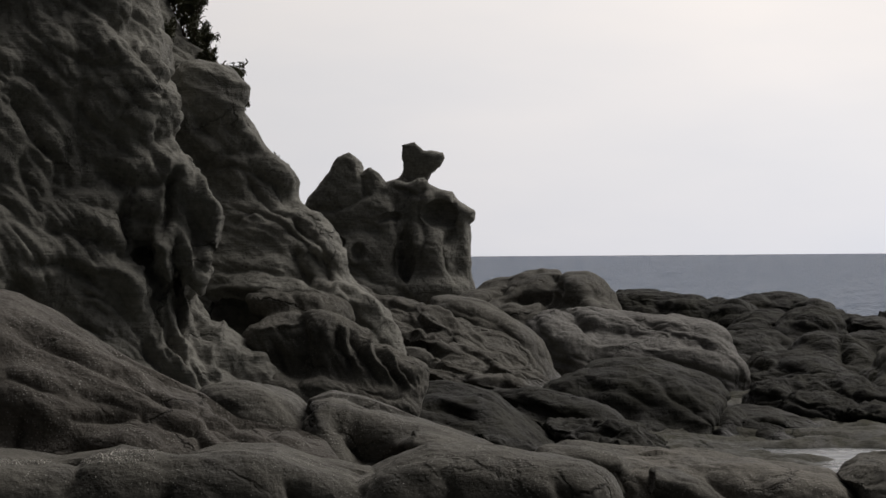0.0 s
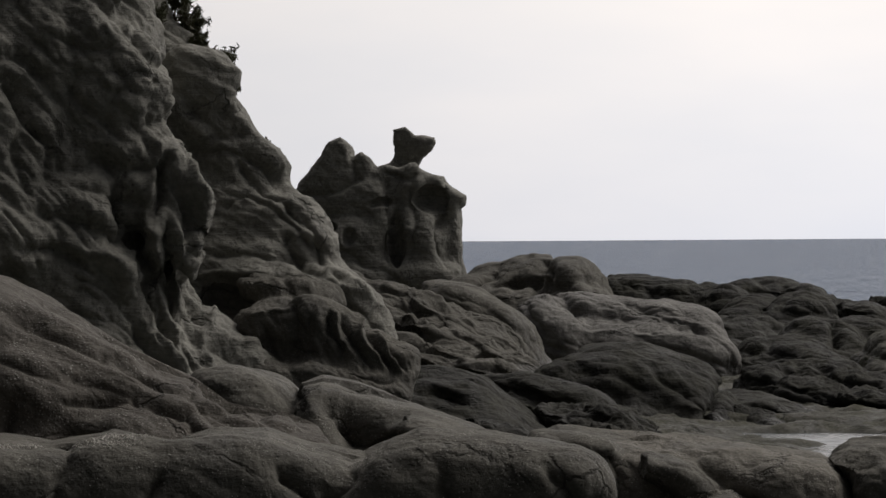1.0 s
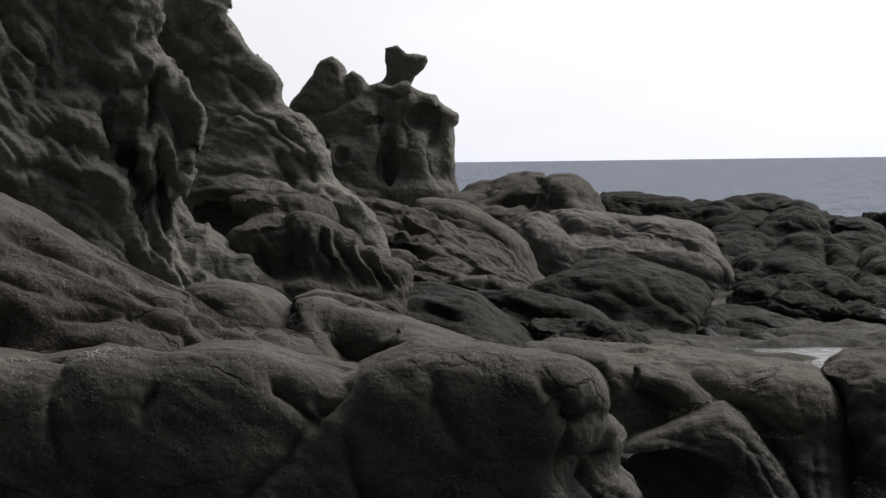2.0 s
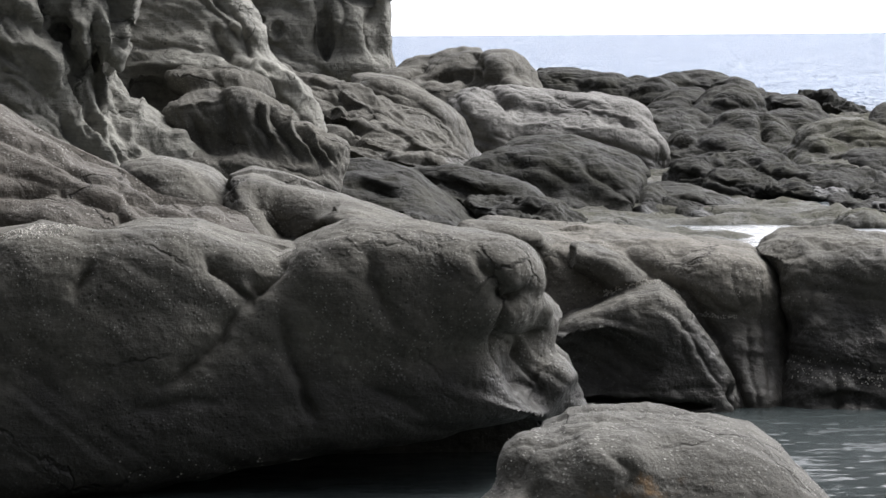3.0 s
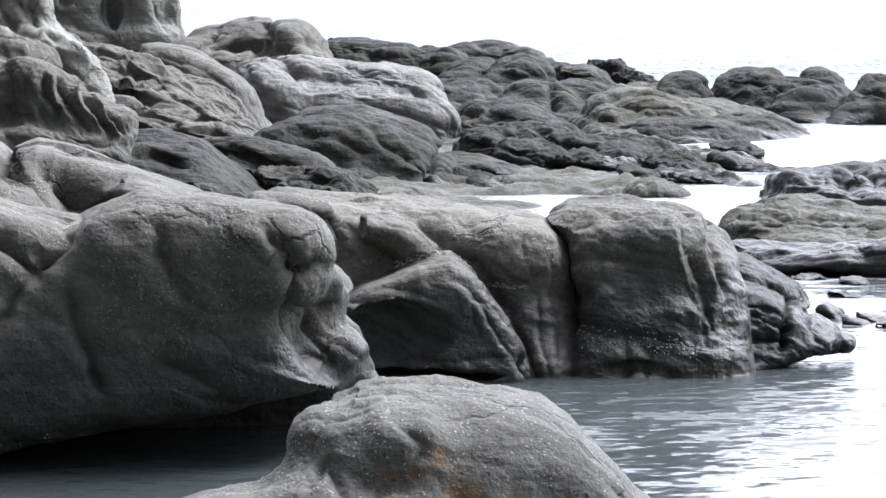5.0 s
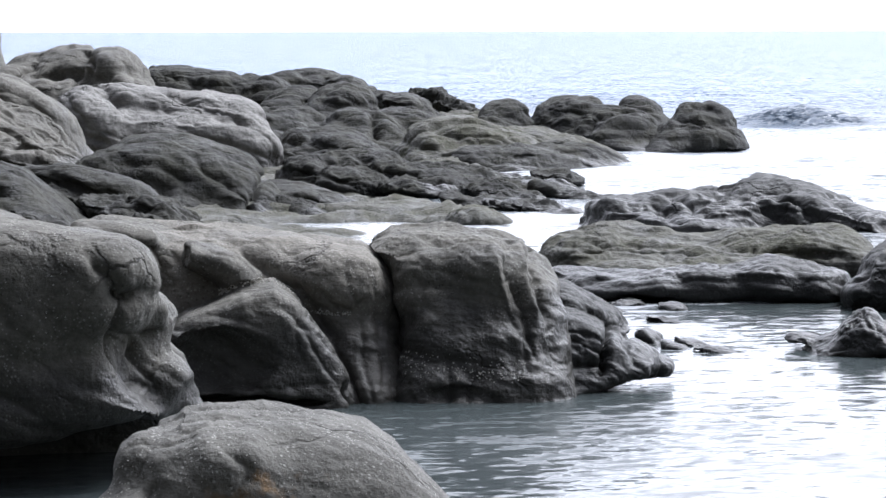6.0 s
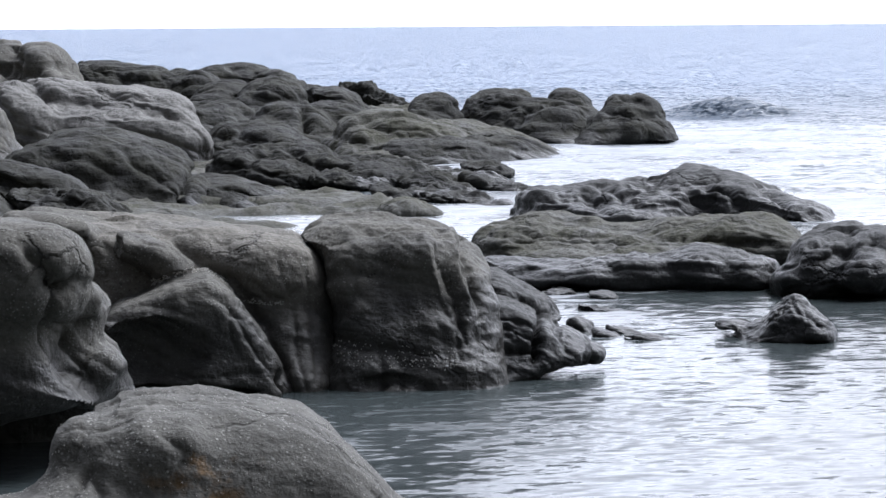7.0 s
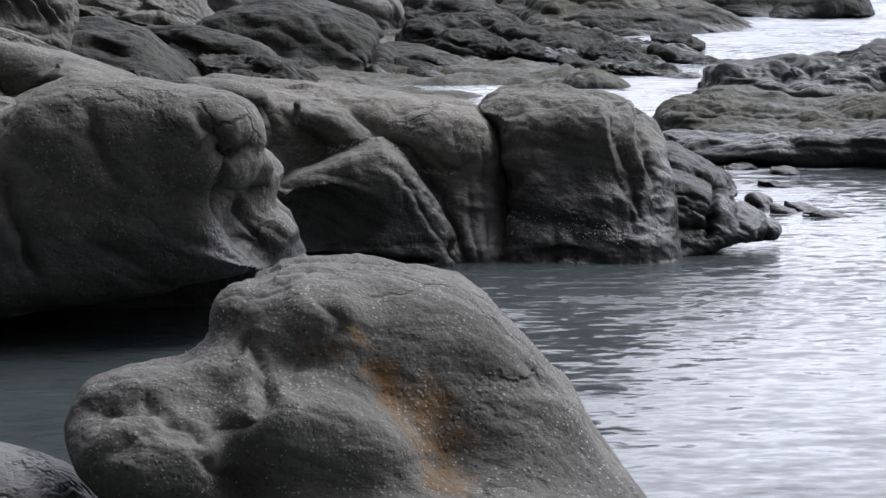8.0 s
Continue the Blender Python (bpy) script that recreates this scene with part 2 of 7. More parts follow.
        return new(name, mesh_from(name, verts, quads, mat))


def part_of(name, ob, label=""):
    """Hang a built rock on the thing of that name, as one of its parts."""
    host = bpy.data.objects.get(name) or new(name)
    ob.parent = host
    return tagged(ob, label)


# ---------------------------------------------------------------- materials
class Nodes:
    """A small builder of node materials."""

    def __init__(self, name):
        self.mat = bpy.data.materials.new(name)
        self.mat.use_nodes = True
        self.tree = self.mat.node_tree
        self.tree.nodes.clear()
        self.where = self.add("ShaderNodeNewGeometry").outputs["Position"]

    def add(self, kind, **kw):
        n = self.tree.nodes.new(kind)
        for k, v in kw.items():
            self.put(n, k.replace("_", " "), v)
        return n

    def put(self, n, key, v):
        s = n.inputs[key]
        if isinstance(v, bpy.types.NodeSocket):
            self.tree.links.new(v, s)
        else:
            s.default_value = v

    def noise(self, scale, detail=4.0, rough=0.55, at=None, warp=0.0):
        return self.add("ShaderNodeTexNoise", Vector=at or self.where, Scale=scale, Detail=detail, Roughness=rough, Distortion=warp).outputs[0]

    def stretched(self, sx, sy, sz, turn=(0, 0, 0)):
        n = self.add("ShaderNodeMapping", Vector=self.where)
        n.inputs["Scale"].default_value = (sx, sy, sz)
        n.inputs["Rotation"].default_value = [radians(a) for a in turn]
        return n.outputs[0]

    def ramp(self, value, lo, hi, out0=0.0, out1=1.0):
        n = self.add("ShaderNodeMapRange", Value=value)
        for k, v in (("From Min", lo), ("From Max", hi), ("To Min", out0), ("To Max", out1)):
            n.inputs[k].default_value = v
        return n.outputs[0]

    def math(self, op, a, b=0.0):
        n = self.tree.nodes.new("ShaderNodeMath")
        n.operation = op
        for i, v in enumerate((a, b)):
            if isinstance(v, bpy.types.NodeSocket):
                self.tree.links.new(v, n.inputs[i])
            else:
                n.inputs[i].default_value = v
        return n.outputs[0]

    def mix(self, fac, a, b, kind="MIX"):
        n = self.tree.nodes.new("ShaderNodeMix")
        n.data_type, n.blend_type = "RGBA", kind
        for k, v in (("Factor", fac), ("A", a), ("B", b)):
            self.put(n, k, (*v, 1) if isinstance(v, tuple) and len(v) == 3 else v)
        return n.outputs["Result"]

    def bump(self, height, strength, distance, normal=None):
        n = self.add("ShaderNodeBump", Height=height, Strength=strength, Distance=distance)
        if normal:
            self.put(n, "Normal", normal)
        return n.outputs[0]

    def finish(self, **kw):
        b = self.add("ShaderNodeBsdfPrincipled", **kw)
        o = self.add("ShaderNodeOutputMaterial")
        self.tree.links.new(b.outputs[0], o.inputs[0])
        return self.mat


def stone(name, dark, light, fine=1.0, specks=0.5, wet_up=0.65, weed=0.0, wet_all=0.0, grain=1.0, stain=None, damp=0.0, sheen=0.35, seam=0.0):
    """Weathered shore sandstone: mottled grey, fine pits, pale shell specks and a wet dark foot."""
    m = Nodes(name)
    big = m.noise(0.55, 5, 0.6, warp=0.4)
    mid = m.noise(3.1, 6, 0.6)
    small = m.noise(26 * fine, 5, 0.65)
    colour = m.mix(m.ramp(big, 0.3, 0.7), dark, light)
    colour = m.mix(m.ramp(mid, 0.38, 0.66, 0.0, 0.68), colour, tuple(0.55 * c for c in dark))
    colour = m.mix(m.ramp(small, 0.35, 0.75, 0.0, 0.42), colour, tuple(min(1, 1.5 * c) for c in light))
    layers = m.noise(2.4, 4, 0.6, at=m.stretched(0.3, 0.3, 4.0, (8, 14, 0)))
    colour = m.mix(m.ramp(layers, 0.45, 0.65, 0.0, 0.3), colour, tuple(0.7 * c for c in dark))
    if weed:
        green = m.noise(1.3, 5, 0.65, warp=0.6)
        colour = m.mix(m.ramp(green, 0.42, 0.6, 0.0, weed), colour, (0.046, 0.045, 0.026))
    if stain:
        for x, y, z, r, much in stain:
            v = m.add("ShaderNodeVectorMath", Vector=m.where)
            v.operation = "DISTANCE"
            v.inputs[1].default_value = (x, y, z)
            d = m.math("ADD", v.outputs["Value"], m.ramp(m.noise(6, 6, 0.65), 0.2, 0.8, -0.22, 0.22))
            colour = m.mix(m.ramp(d, r, 0.25 * r, 0.0, much), colour, (0.135, 0.074, 0.022))
    bend = m.add("ShaderNodeTexNoise", Vector=m.where, Scale=1.3, Detail=5.0, Roughness=0.6)
    bent = m.add("ShaderNodeVectorMath", Vector=bend.outputs["Color"])
    bent.operation = "MULTIPLY_ADD"
    bent.inputs[1].default_value = (0.9, 0.9, 0.9)
    m.tree.links.new(m.stretched(0.75, 0.75, 1.5, (0, 24, 0)), bent.inputs[2])
    net = m.add("ShaderNodeTexVoronoi", Vector=bent.outputs[0], Scale=0.6 + 0.3 * fine)
    net.feature = "DISTANCE_TO_EDGE"
    crack = m.math("MULTIPLY", m.ramp(net.outputs["Distance"], 0.028, 0.0), m.ramp(m.noise(0.8, 3, 0.5), 0.50, 0.62))
    colour = m.mix(m.math("MULTIPLY", crack, 0.65), colour, tuple(0.3 * c for c in dark))
    seams = m.noise(2.2, 5, 0.65, at=m.stretched(0.35, 0.35, 7.0, (4, 22, 0)), warp=0.5)
    vor = m.add("ShaderNodeTexVoronoi", Vector=m.where, Scale=34.0 * fine)
    dots = m.ramp(vor.outputs["Distance"], 0.32, 0.14)
    patch = m.ramp(m.noise(4.5, 4, 0.6), 0.42, 0.62)
    dots = m.math("MULTIPLY", dots, m.math("MULTIPLY", patch, specks))
    pores = m.add("ShaderNodeTexVoronoi", Vector=m.where, Scale=21.0 * fine).outputs["Distance"]
    pores = m.math("MULTIPLY", m.ramp(pores, 0.30, 0.10), m.ramp(m.noise(2.7, 4, 0.6), 0.48, 0.62))
    colour = m.mix(m.math("MULTIPLY", pores, 0.7), colour, tuple(0.35 * c for c in dark))
    colour = m.mix(dots, colour, (0.42, 0.41, 0.38))
    hgt = m.add("ShaderNodeSeparateXYZ", Vector=m.where).outputs["Z"]
    level = m.math("ADD", hgt, m.ramp(m.noise(1.7, 4, 0.6), 0.2, 0.8, -0.3, 0.3))
    wet = m.ramp(level, wet_up, wet_up - 0.3, 0.0, 1.0)
    if damp:
        wet = m.math("MAXIMUM", wet, m.ramp(m.noise(0.9, 6, 0.65, warp=0.7), 0.50, 0.62, 0.0, damp))
    if wet_all:
        wet = m.math("MAXIMUM", wet, wet_all)
    colour = m.mix(m.math("MULTIPLY", wet, 0.66), colour, (0.012, 0.012, 0.012))
    rough = m.math("SUBTRACT", m.ramp(small, 0.3, 0.7, 0.82, 0.95), m.math("MULTIPLY", wet, 0.48))
    pits = m.add("ShaderNodeTexVoronoi", Vector=m.where, Scale=11.0 * fine).outputs["Distance"]
    n = m.bump(m.noise(7.0, 6, 0.62), 0.55, 0.09 * grain)
    n = m.bump(layers, 0.3, 0.06 * grain, n)
    n = m.bump(m.math("MULTIPLY", crack, -1.0), 0.6, 0.05, n)
    n = m.bump(seams, seam, 0.05 + 0.03 * grain, n)
    n = m.bump(m.ramp(pits, 0.0, 0.5), 0.25, 0.03 * grain, n)
    n = m.bump(m.noise(48 * fine, 5, 0.7), 0.5, 0.016 * grain, n)
    n = m.bump(m.math("SUBTRACT", dots, pores), 0.5, 0.01, n)
    return m.finish(Base_Color=colour, Roughness=rough, Normal=n, Specular_IOR_Level=sheen)


rock = stone("rock", (0.074, 0.070, 0.060), (0.140, 0.133, 0.116), damp=0.4, wet_up=0.96, grain=0.65, sheen=0.25)
rock_warm = stone("rock_warm", (0.060, 0.054, 0.046), (0.108, 0.098, 0.085))
rock_rust = stone("rock_rust", (0.064, 0.061, 0.054), (0.122, 0.117, 0.104), specks=0.55, grain=0.6, wet_up=0.1, stain=((1.24, 11.95, 0.88, 0.2, 0.6), (1.40, 11.93, 0.85, 0.22, 0.8), (1.60, 11.71, 0.64, 0.24, 0.75), (1.73, 11.49, 0.47, 0.24, 0.6)))
rock_cliff = stone("rock_cliff", (0.150, 0.147, 0.130), (0.248, 0.242, 0.214), fine=0.5, specks=0.0, grain=1.2, damp=0.25, seam=0.3)
rock_pale = stone("rock_pale", (0.135, 0.130, 0.121), (0.215, 0.208, 0.194), fine=0.5, specks=0.0, grain=1.0, damp=0.25, seam=0.15)
rock_dark = stone("rock_dark", (0.020, 0.020, 0.018), (0.050, 0.049, 0.045), fine=0.5, specks=0.0, wet_up=0.3, weed=0.3, grain=1.0, damp=0.4, sheen=0.2, seam=0.25)
rock_green = stone("rock_green", (0.058, 0.057, 0.047), (0.105, 0.102, 0.085), fine=0.4, specks=0.2, wet_up=0.16, weed=0.8, grain=1.0, damp=0.5, seam=0.25)
rock_wet = stone("rock_wet", (0.042, 0.042, 0.040), (0.080, 0.079, 0.076), fine=0.6, specks=0.3, wet_all=0.5, grain=0.7, sheen=0.2)
rock_tan = stone("rock_tan", (0.104, 0.097, 0.084), (0.182, 0.170, 0.147), damp=0.35, wet_up=0.85, grain=0.65, sheen=0.25)

# ---------------------------------------------------------------- shore and sea
def stops(lo, hi, step, reach):
    """Even steps from lo to hi, then growing steps out to reach on both sides."""
    mid = np.arange(lo, hi + step / 2, step)
    out, d, g = [], step, step
    while d < reach:
        out.append(d)
        g *= 1.25
        d += g
    out = np.array(out + [reach])
    return np.concatenate([lo - out[::-1], mid, hi + out])


def sheet(xs, ys):
    X, Y = np.meshgrid(xs, ys, indexing="ij")
    i = np.arange(X.size).reshape(X.shape)
    q = np.stack([i[:-1, :-1], i[1:, :-1], i[1:, 1:], i[:-1, 1:]], -1).reshape(-1, 4)
    return X.ravel(), Y.ravel(), q


def step01(v, a, b):
    t = np.clip((v - a) / (b - a), 0, 1)
    return t * t * (3 - 2 * t)


def shelf_height(x, y):
    """Sea bed, with a rock shelf that rises to land on the one side, and an added unseen slope behind that blocks sky
    light.
    """
    p = np.stack([x, y, 0 * x], 1)
    wob = 2.2 * fbm(p / 6.0, 3, 5)
    bed = -1.3 + 0.3 * fbm(p / 4.0, 3, 8)
    edge = 10.5 + 0.28 * (y - 45)
    shelf = step01(y, 34, 38) * (1 - step01(y + 0.6 * wob, 76, 82)) * (1 - step01(x + 0.7 * wob, edge - 2.5, edge + 0.5))
    relief = 0.09 + 0.7 * step01(y - 0.9 * x, 47, 66) + 0.07 * fbm(p / 3.0, 4, 2)
    lay = np.stack([x * 0.35 + y * 0.12, y * 0.9 - 0.25 * x, 0 * x], 1)
    relief += 0.07 * ridged(lay / 1.6, 4, 4) + 0.10 * ridged(lay / 0.45 + 3, 4, 14) - 0.11
    relief += 0.16 * (np.abs(fbm(p / 1.3, 3, 22)) - 0.3) * step01(y, 44, 52)
    # low mounds and ledges of the shelf
    for px, py, rx, ry, up in ((8.6, 42.6, 0.8, 0.9, 0.42), (9.8, 45, 0.7, 0.7, 0.3), (3.0, 43, 2.2, 1.2, 0.25), (10.6, 50, 1.2, 1.4, 0.35), (4.8, 52, 1.5, 1.2, 0.3), (11.5, 56, 1.3, 1.5, 0.4), (0.5, 45, 2.0, 1.5, 0.3)):
        relief += 0.45 * up * np.exp(-(((x - px) / rx) ** 2 + ((y - py) / ry) ** 2) ** 1.5)
    for px, py, rx, ry in ((6.9, 61.0, 1.5, 3.6), (6.7, 40.0, 1.2, 0.8), (6.1, 41.0, 0.9, 0.5), (7.5, 39.9, 0.9, 0.7), (1.7, 45.8, 0.8, 0.3), (4.3, 43.8, 0.8, 0.3), (9.8, 60.2, 1.0, 2.0), (9.1, 50.2, 0.6, 0.6), (9.4, 42.2, 0.8, 1.0), (5.5, 42.7, 0.8, 0.3), (8.8, 53.0, 0.8, 2.0), (12.5, 66.0, 1.0, 2.5)):
        relief -= 0.55 * np.exp(-((x - px) / rx) ** 2 - ((y - py) / ry) ** 2)
    z = bed + shelf * (relief - bed)
    land = (1 - step01(x + 0.4 * wob, -5.5, -1.5)) * step01(y, 20, 27)
    z = z + land * (1.3 + 0.25 * fbm(p / 2.0, 3, 6) - z)
    high = (1 - step01(x + wob, -26, -7)) * step01(y, 14, 30) * (1 - step01(y, 60, 90))
    z = z + high * 9.0
    stand = (1 - step01(y + 0.3 * wob, 3, 8))
    z = z + stand * (1.5 - z)
    # unseen rise behind the camera, added to keep sky light off the near faces
    z = z + step01(-y, 4, 40) * 22 + step01(-x, 30, 90) * 18 * (1 - step01(y, 60, 120))
    return z


gx, gy, gq = sheet(stops(-9, 19, 0.07, 4800), stops(32, 82, 0.11, 4800))
gz = shelf_height(gx, gy)
ground = new("ground", mesh_from("ground", np.stack([gx, gy, gz], 1), gq, rock_green))
tagged(ground, "low shelf of weedy grey rock running under the sea", "rock shelf", kind="structure")

sx, sy, sq = sheet(stops(-12, 30, 0.12, 4800), stops(8, 120, 0.12, 4800))


def swell(x, y):
    p = np.stack([x, y, 0 * x], 1)
    calm = step01(y, 26, 60)
    z = (0.006 + 0.05 * calm) * fbm(np.stack([x * 0.5, y * 1.1, 0 * x], 1) / 1.6, 4, 12)
    z += 0.03 * step01(y, 60, 100) * np.sin(y / 2.6 + 1.2 * value_noise(p / 9.0, 3))
    # a breaking wave outside the reef
    crest = np.exp(-((y - 81 + 0.15 * (x - 27) - 0.4 * value_noise(p / 2.0, 6)) / 0.9) ** 2) * np.exp(-((x - 27.2) / 2.3) ** 2)
    return z + 0.7 * crest


sz = swell(sx, sy)
foam = np.zeros(len(sx))
for fx, fy, rx, ry, much in ((22.1, 68.2, 9, 7, 1.15), (17.6, 61.1, 5, 6, 1.1), (13.7, 54.3, 4.5, 5, 1), (20.7, 57.6, 6, 7, 0.8), (11.1, 48.8, 2.6, 4, 1), (10.5, 38.2, 4.5, 1.6, 1.2), (9.9, 41.4, 2.2, 2.4, 1.1), (6.7, 39.6, 2, 1.2, 1.2), (6.9, 61.0, 1.6, 3, 1.3), (10.2, 60.1, 1.6, 2.6, 1.1), (8.6, 28.7, 3, 0.9, 0.75), (7.0, 27.8, 1.6, 1.2, 0.8), (7.3, 25.5, 1.6, 1.6, 0.7), (8.0, 39.3, 1.6, 1.5, 1), (15.5, 41.4, 3, 4, 1), (8.5, 24.3, 1.5, 0.8, 0.5)):
    foam = np.maximum(foam, much * np.exp(-((sx - fx) / rx) ** 2 - ((sy - fy) / ry) ** 2))
water_mesh = mesh_from("water", np.stack([sx, sy, sz], 1), sq, rock_wet)
water_mesh.attributes.new("foam", "FLOAT", "POINT").data.foreach_set("value", foam.astype(np.float32))

chop_now = 0.26 + 0.22 * step01(sy, 23, 28) + 0.85 * step01(sy, 28, 50) + 2.6 * step01(sy, 58, 115) + 1.1 * np.exp(-((sx - 4.1) / 1.5) ** 2 - ((sy - 20.0) / 2.2) ** 2)
water_mesh.attributes.new("chop", "FLOAT", "POINT").data.foreach_set("value", chop_now.astype(np.float32))

m = Nodes("sea_water")
mask = m.add("ShaderNodeAttribute")
mask.attribute_name = "foam"
lace = m.noise(1.1, 7, 0.7, at=m.stretched(0.6, 1.0, 1.0), warp=0.8)
streak = m.noise(3.0, 6, 0.7, at=m.stretched(0.35, 1.6, 1.0), warp=0.5)
froth = m.ramp(m.math("ADD", m.math("MULTIPLY", mask.outputs["Fac"], 0.27), m.math("MULTIPLY", m.math("ADD", lace, streak), 0.5)), 0.62, 0.84)
# distance tint put into the base colour: bluer from y 40 to 130
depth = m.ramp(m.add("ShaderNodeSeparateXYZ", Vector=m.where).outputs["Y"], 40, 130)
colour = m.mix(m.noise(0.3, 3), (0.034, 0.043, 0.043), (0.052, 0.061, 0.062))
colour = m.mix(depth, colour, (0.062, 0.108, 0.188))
colour = m.mix(froth, colour, (0.46, 0.475, 0.50))
chop = m.add("ShaderNodeAttribute")
chop.attribute_name = "chop"
chop = chop.outputs["Fac"]
slopes = []
for scale, weight in ((0.8, 0.25), (2.6, 0.5), (8.0, 1.2), (17.0, 0.7)):
    w = m.add("ShaderNodeTexNoise", Vector=m.stretched(0.45, 1.0, 1.0), Scale=scale, Detail=2.0, Distortion=0.3)
    v = m.add("ShaderNodeVectorMath", Vector=w.outputs["Color"])
    v.operation = "SUBTRACT"
    v.inputs[1].default_value = (0.5, 0.5, 0.5)
    k = m.add("ShaderNodeVectorMath", Vector=v.outputs[0])
    k.operation = "SCALE"
    m.put(k, "Scale", m.math("MULTIPLY", chop, weight))
    slopes.append(k.outputs[0])
tilt = slopes[0]
for extra in slopes[1:]:
    s = m.tree.nodes.new("ShaderNodeVectorMath")
    m.tree.links.new(tilt, s.inputs[0])
    m.tree.links.new(extra, s.inputs[1])
    tilt = s.outputs[0]
flat = m.tree.nodes.new("ShaderNodeVectorMath")
flat.operation = "MULTIPLY"
m.tree.links.new(tilt, flat.inputs[0])
flat.inputs[1].default_value = (0.6, 1.0, 0.0)
face = m.tree.nodes.new("ShaderNodeVectorMath")
m.tree.links.new(flat.outputs[0], face.inputs[0])
m.tree.links.new(m.add("ShaderNodeNewGeometry").outputs["Normal"], face.inputs[1])
unit = m.add("ShaderNodeVectorMath", Vector=face.outputs[0])
unit.operation = "NORMALIZE"
n = unit.outputs[0]
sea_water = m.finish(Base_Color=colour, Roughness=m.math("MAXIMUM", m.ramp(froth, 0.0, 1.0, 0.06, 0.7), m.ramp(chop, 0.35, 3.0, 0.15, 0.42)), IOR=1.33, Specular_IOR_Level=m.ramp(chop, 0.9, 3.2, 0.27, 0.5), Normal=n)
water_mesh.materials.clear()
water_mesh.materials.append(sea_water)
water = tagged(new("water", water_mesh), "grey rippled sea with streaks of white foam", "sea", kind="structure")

# ---------------------------------------------------------------- rocks
r = Rock(blend=0.16, rough=0.03, size=0.7, seed=3, folds=0.03, fold_size=0.9, dip=30, power=3, cell=0.0145, heading=-1.7)
r.slab(-0.55, 18.37, 1.15, 0.95, 0.3, 0, 0.12, [(-3.52, 0.52), (-2.88, 0.62), (-2.28, 0.55), (-1.84, 0.65), (-1.40, 0.58), (-1.04, 0.65), (-0.68, 0.64), (-0.34, 0.53), (0.03, 0.45), (0.25, 0.56), (0.44, 0.65), (0.82, 0.62), (1.40, 0.52), (1.62, 0.46), (1.75, 0.36), (1.77, 0.26), (1.70, 0.12), (1.60, -0.04), (1.50, -0.19), (1.55, -0.38), (1.68, -0.54), (1.79, -0.67), (1.22, -0.77), (0.56, -0.88), (-0.14, -0.98), (-1.08, -1.12), (-2.30, -1.26), (-3.58, -1.35)])
r.slab(1.22, 18.73, 0.87, 0.72, 0.14, 0.75, 0.1, [(-0.23, 0.48), (-0.03, 0.41), (0.12, 0.33), (0.21, 0.24), (0.20, 0.15), (0.13, 0.02), (0.21, -0.18), (0.35, -0.30), (0.44, -0.47), (0.31, -0.51), (0.04, -0.45), (-0.25, -0.18), (-0.33, 0.12)])
r.lump(1.03, 17.87, 1.51, 0.15, 0.35, 0.158, 3.3, 0)
r.lump(1.21, 18.16, 1.18, 0.14, 0.30, 0.120, 3.8, 10)
r.lump(1.30, 18.21, 0.64, 0.24, 0.30, 0.137, 4.1, -35)
r.groove(0.87, 17.63, 1.43, 0.99, 17.63, 1.34, 0.12, 0.05, 3.0)
r.groove(0.99, 17.63, 1.34, 1.14, 17.62, 1.38, 0.12, 0.05, 3.5)
r.groove(0.80, 17.64, 1.63, 0.90, 17.63, 1.51, 0.05, 0.04, 2.8)
r.groove(0.90, 17.63, 1.51, 0.99, 17.63, 1.36, 0.05, 0.04, 3.1)
r.groove(0.90, 17.73, 1.05, 1.06, 17.72, 1.01, 0.07, 0.03, 3.2)
r.groove(1.06, 17.72, 1.01, 1.27, 17.71, 1.03, 0.07, 0.03, 3.8)
r.groove(1.06, 17.72, 1.01, 1.11, 17.72, 0.83, 0.05, 0.03, 3.5)
r.groove(1.11, 17.72, 0.83, 1.23, 17.71, 0.63, 0.05, 0.03, 3.8)
r.groove(1.01, 17.73, 1.31, 0.90, 17.73, 1.05, 0.07, 0.04, 3.1)
r.groove(0.90, 17.73, 1.05, 1.00, 17.73, 0.84, 0.07, 0.04, 3.1)
r.groove(1.00, 17.73, 0.84, 1.17, 17.72, 0.63, 0.07, 0.04, 3.5)
r.groove(0.93, 17.73, 1.01, 1.02, 17.72, 0.97, 0.05, 0.02, 3.1)
r.groove(1.07, 17.72, 0.95, 1.08, 17.72, 0.87, 0.05, 0.02, 3.5)
r.groove(1.32, 17.80, 0.82, 1.22, 17.81, 0.77, -0.04, 0.03, 4.1)
r.groove(1.22, 17.81, 0.77, 1.16, 17.82, 0.66, -0.04, 0.03, 3.8)
r.slab(-0.62, 19.97, 0.22, 0.9, 0.15, 0, -0.1, [(-3.81, 1.10), (1.54, 1.00), (2.11, 0.50), (2.24, -0.14), (1.96, -1.32), (-3.89, -1.16)])
r.lump(-1.57, 17.76, 1.28, 0.51, 0.40, 0.513, -5.1, 0)
r.lump(-2.25, 17.74, 1.29, 0.47, 0.40, 0.514, -7.3, 0)
r.lump(0.10, 17.78, 1.37, 0.63, 0.40, 0.433, 0.3, 0)
r.lump(0.81, 17.76, 1.40, 0.33, 0.45, 0.315, 2.6, 0)
r.lump(-3.01, 17.62, 1.28, 0.55, 0.40, 0.514, -9.8, 0)
r.groove(-1.89, 17.38, 1.61, -1.99, 17.36, 1.40, 0.1, 0.04, -6.4)
r.groove(-1.07, 17.45, 1.65, -0.98, 17.45, 1.56, 0.11, 0.05, -3.4)
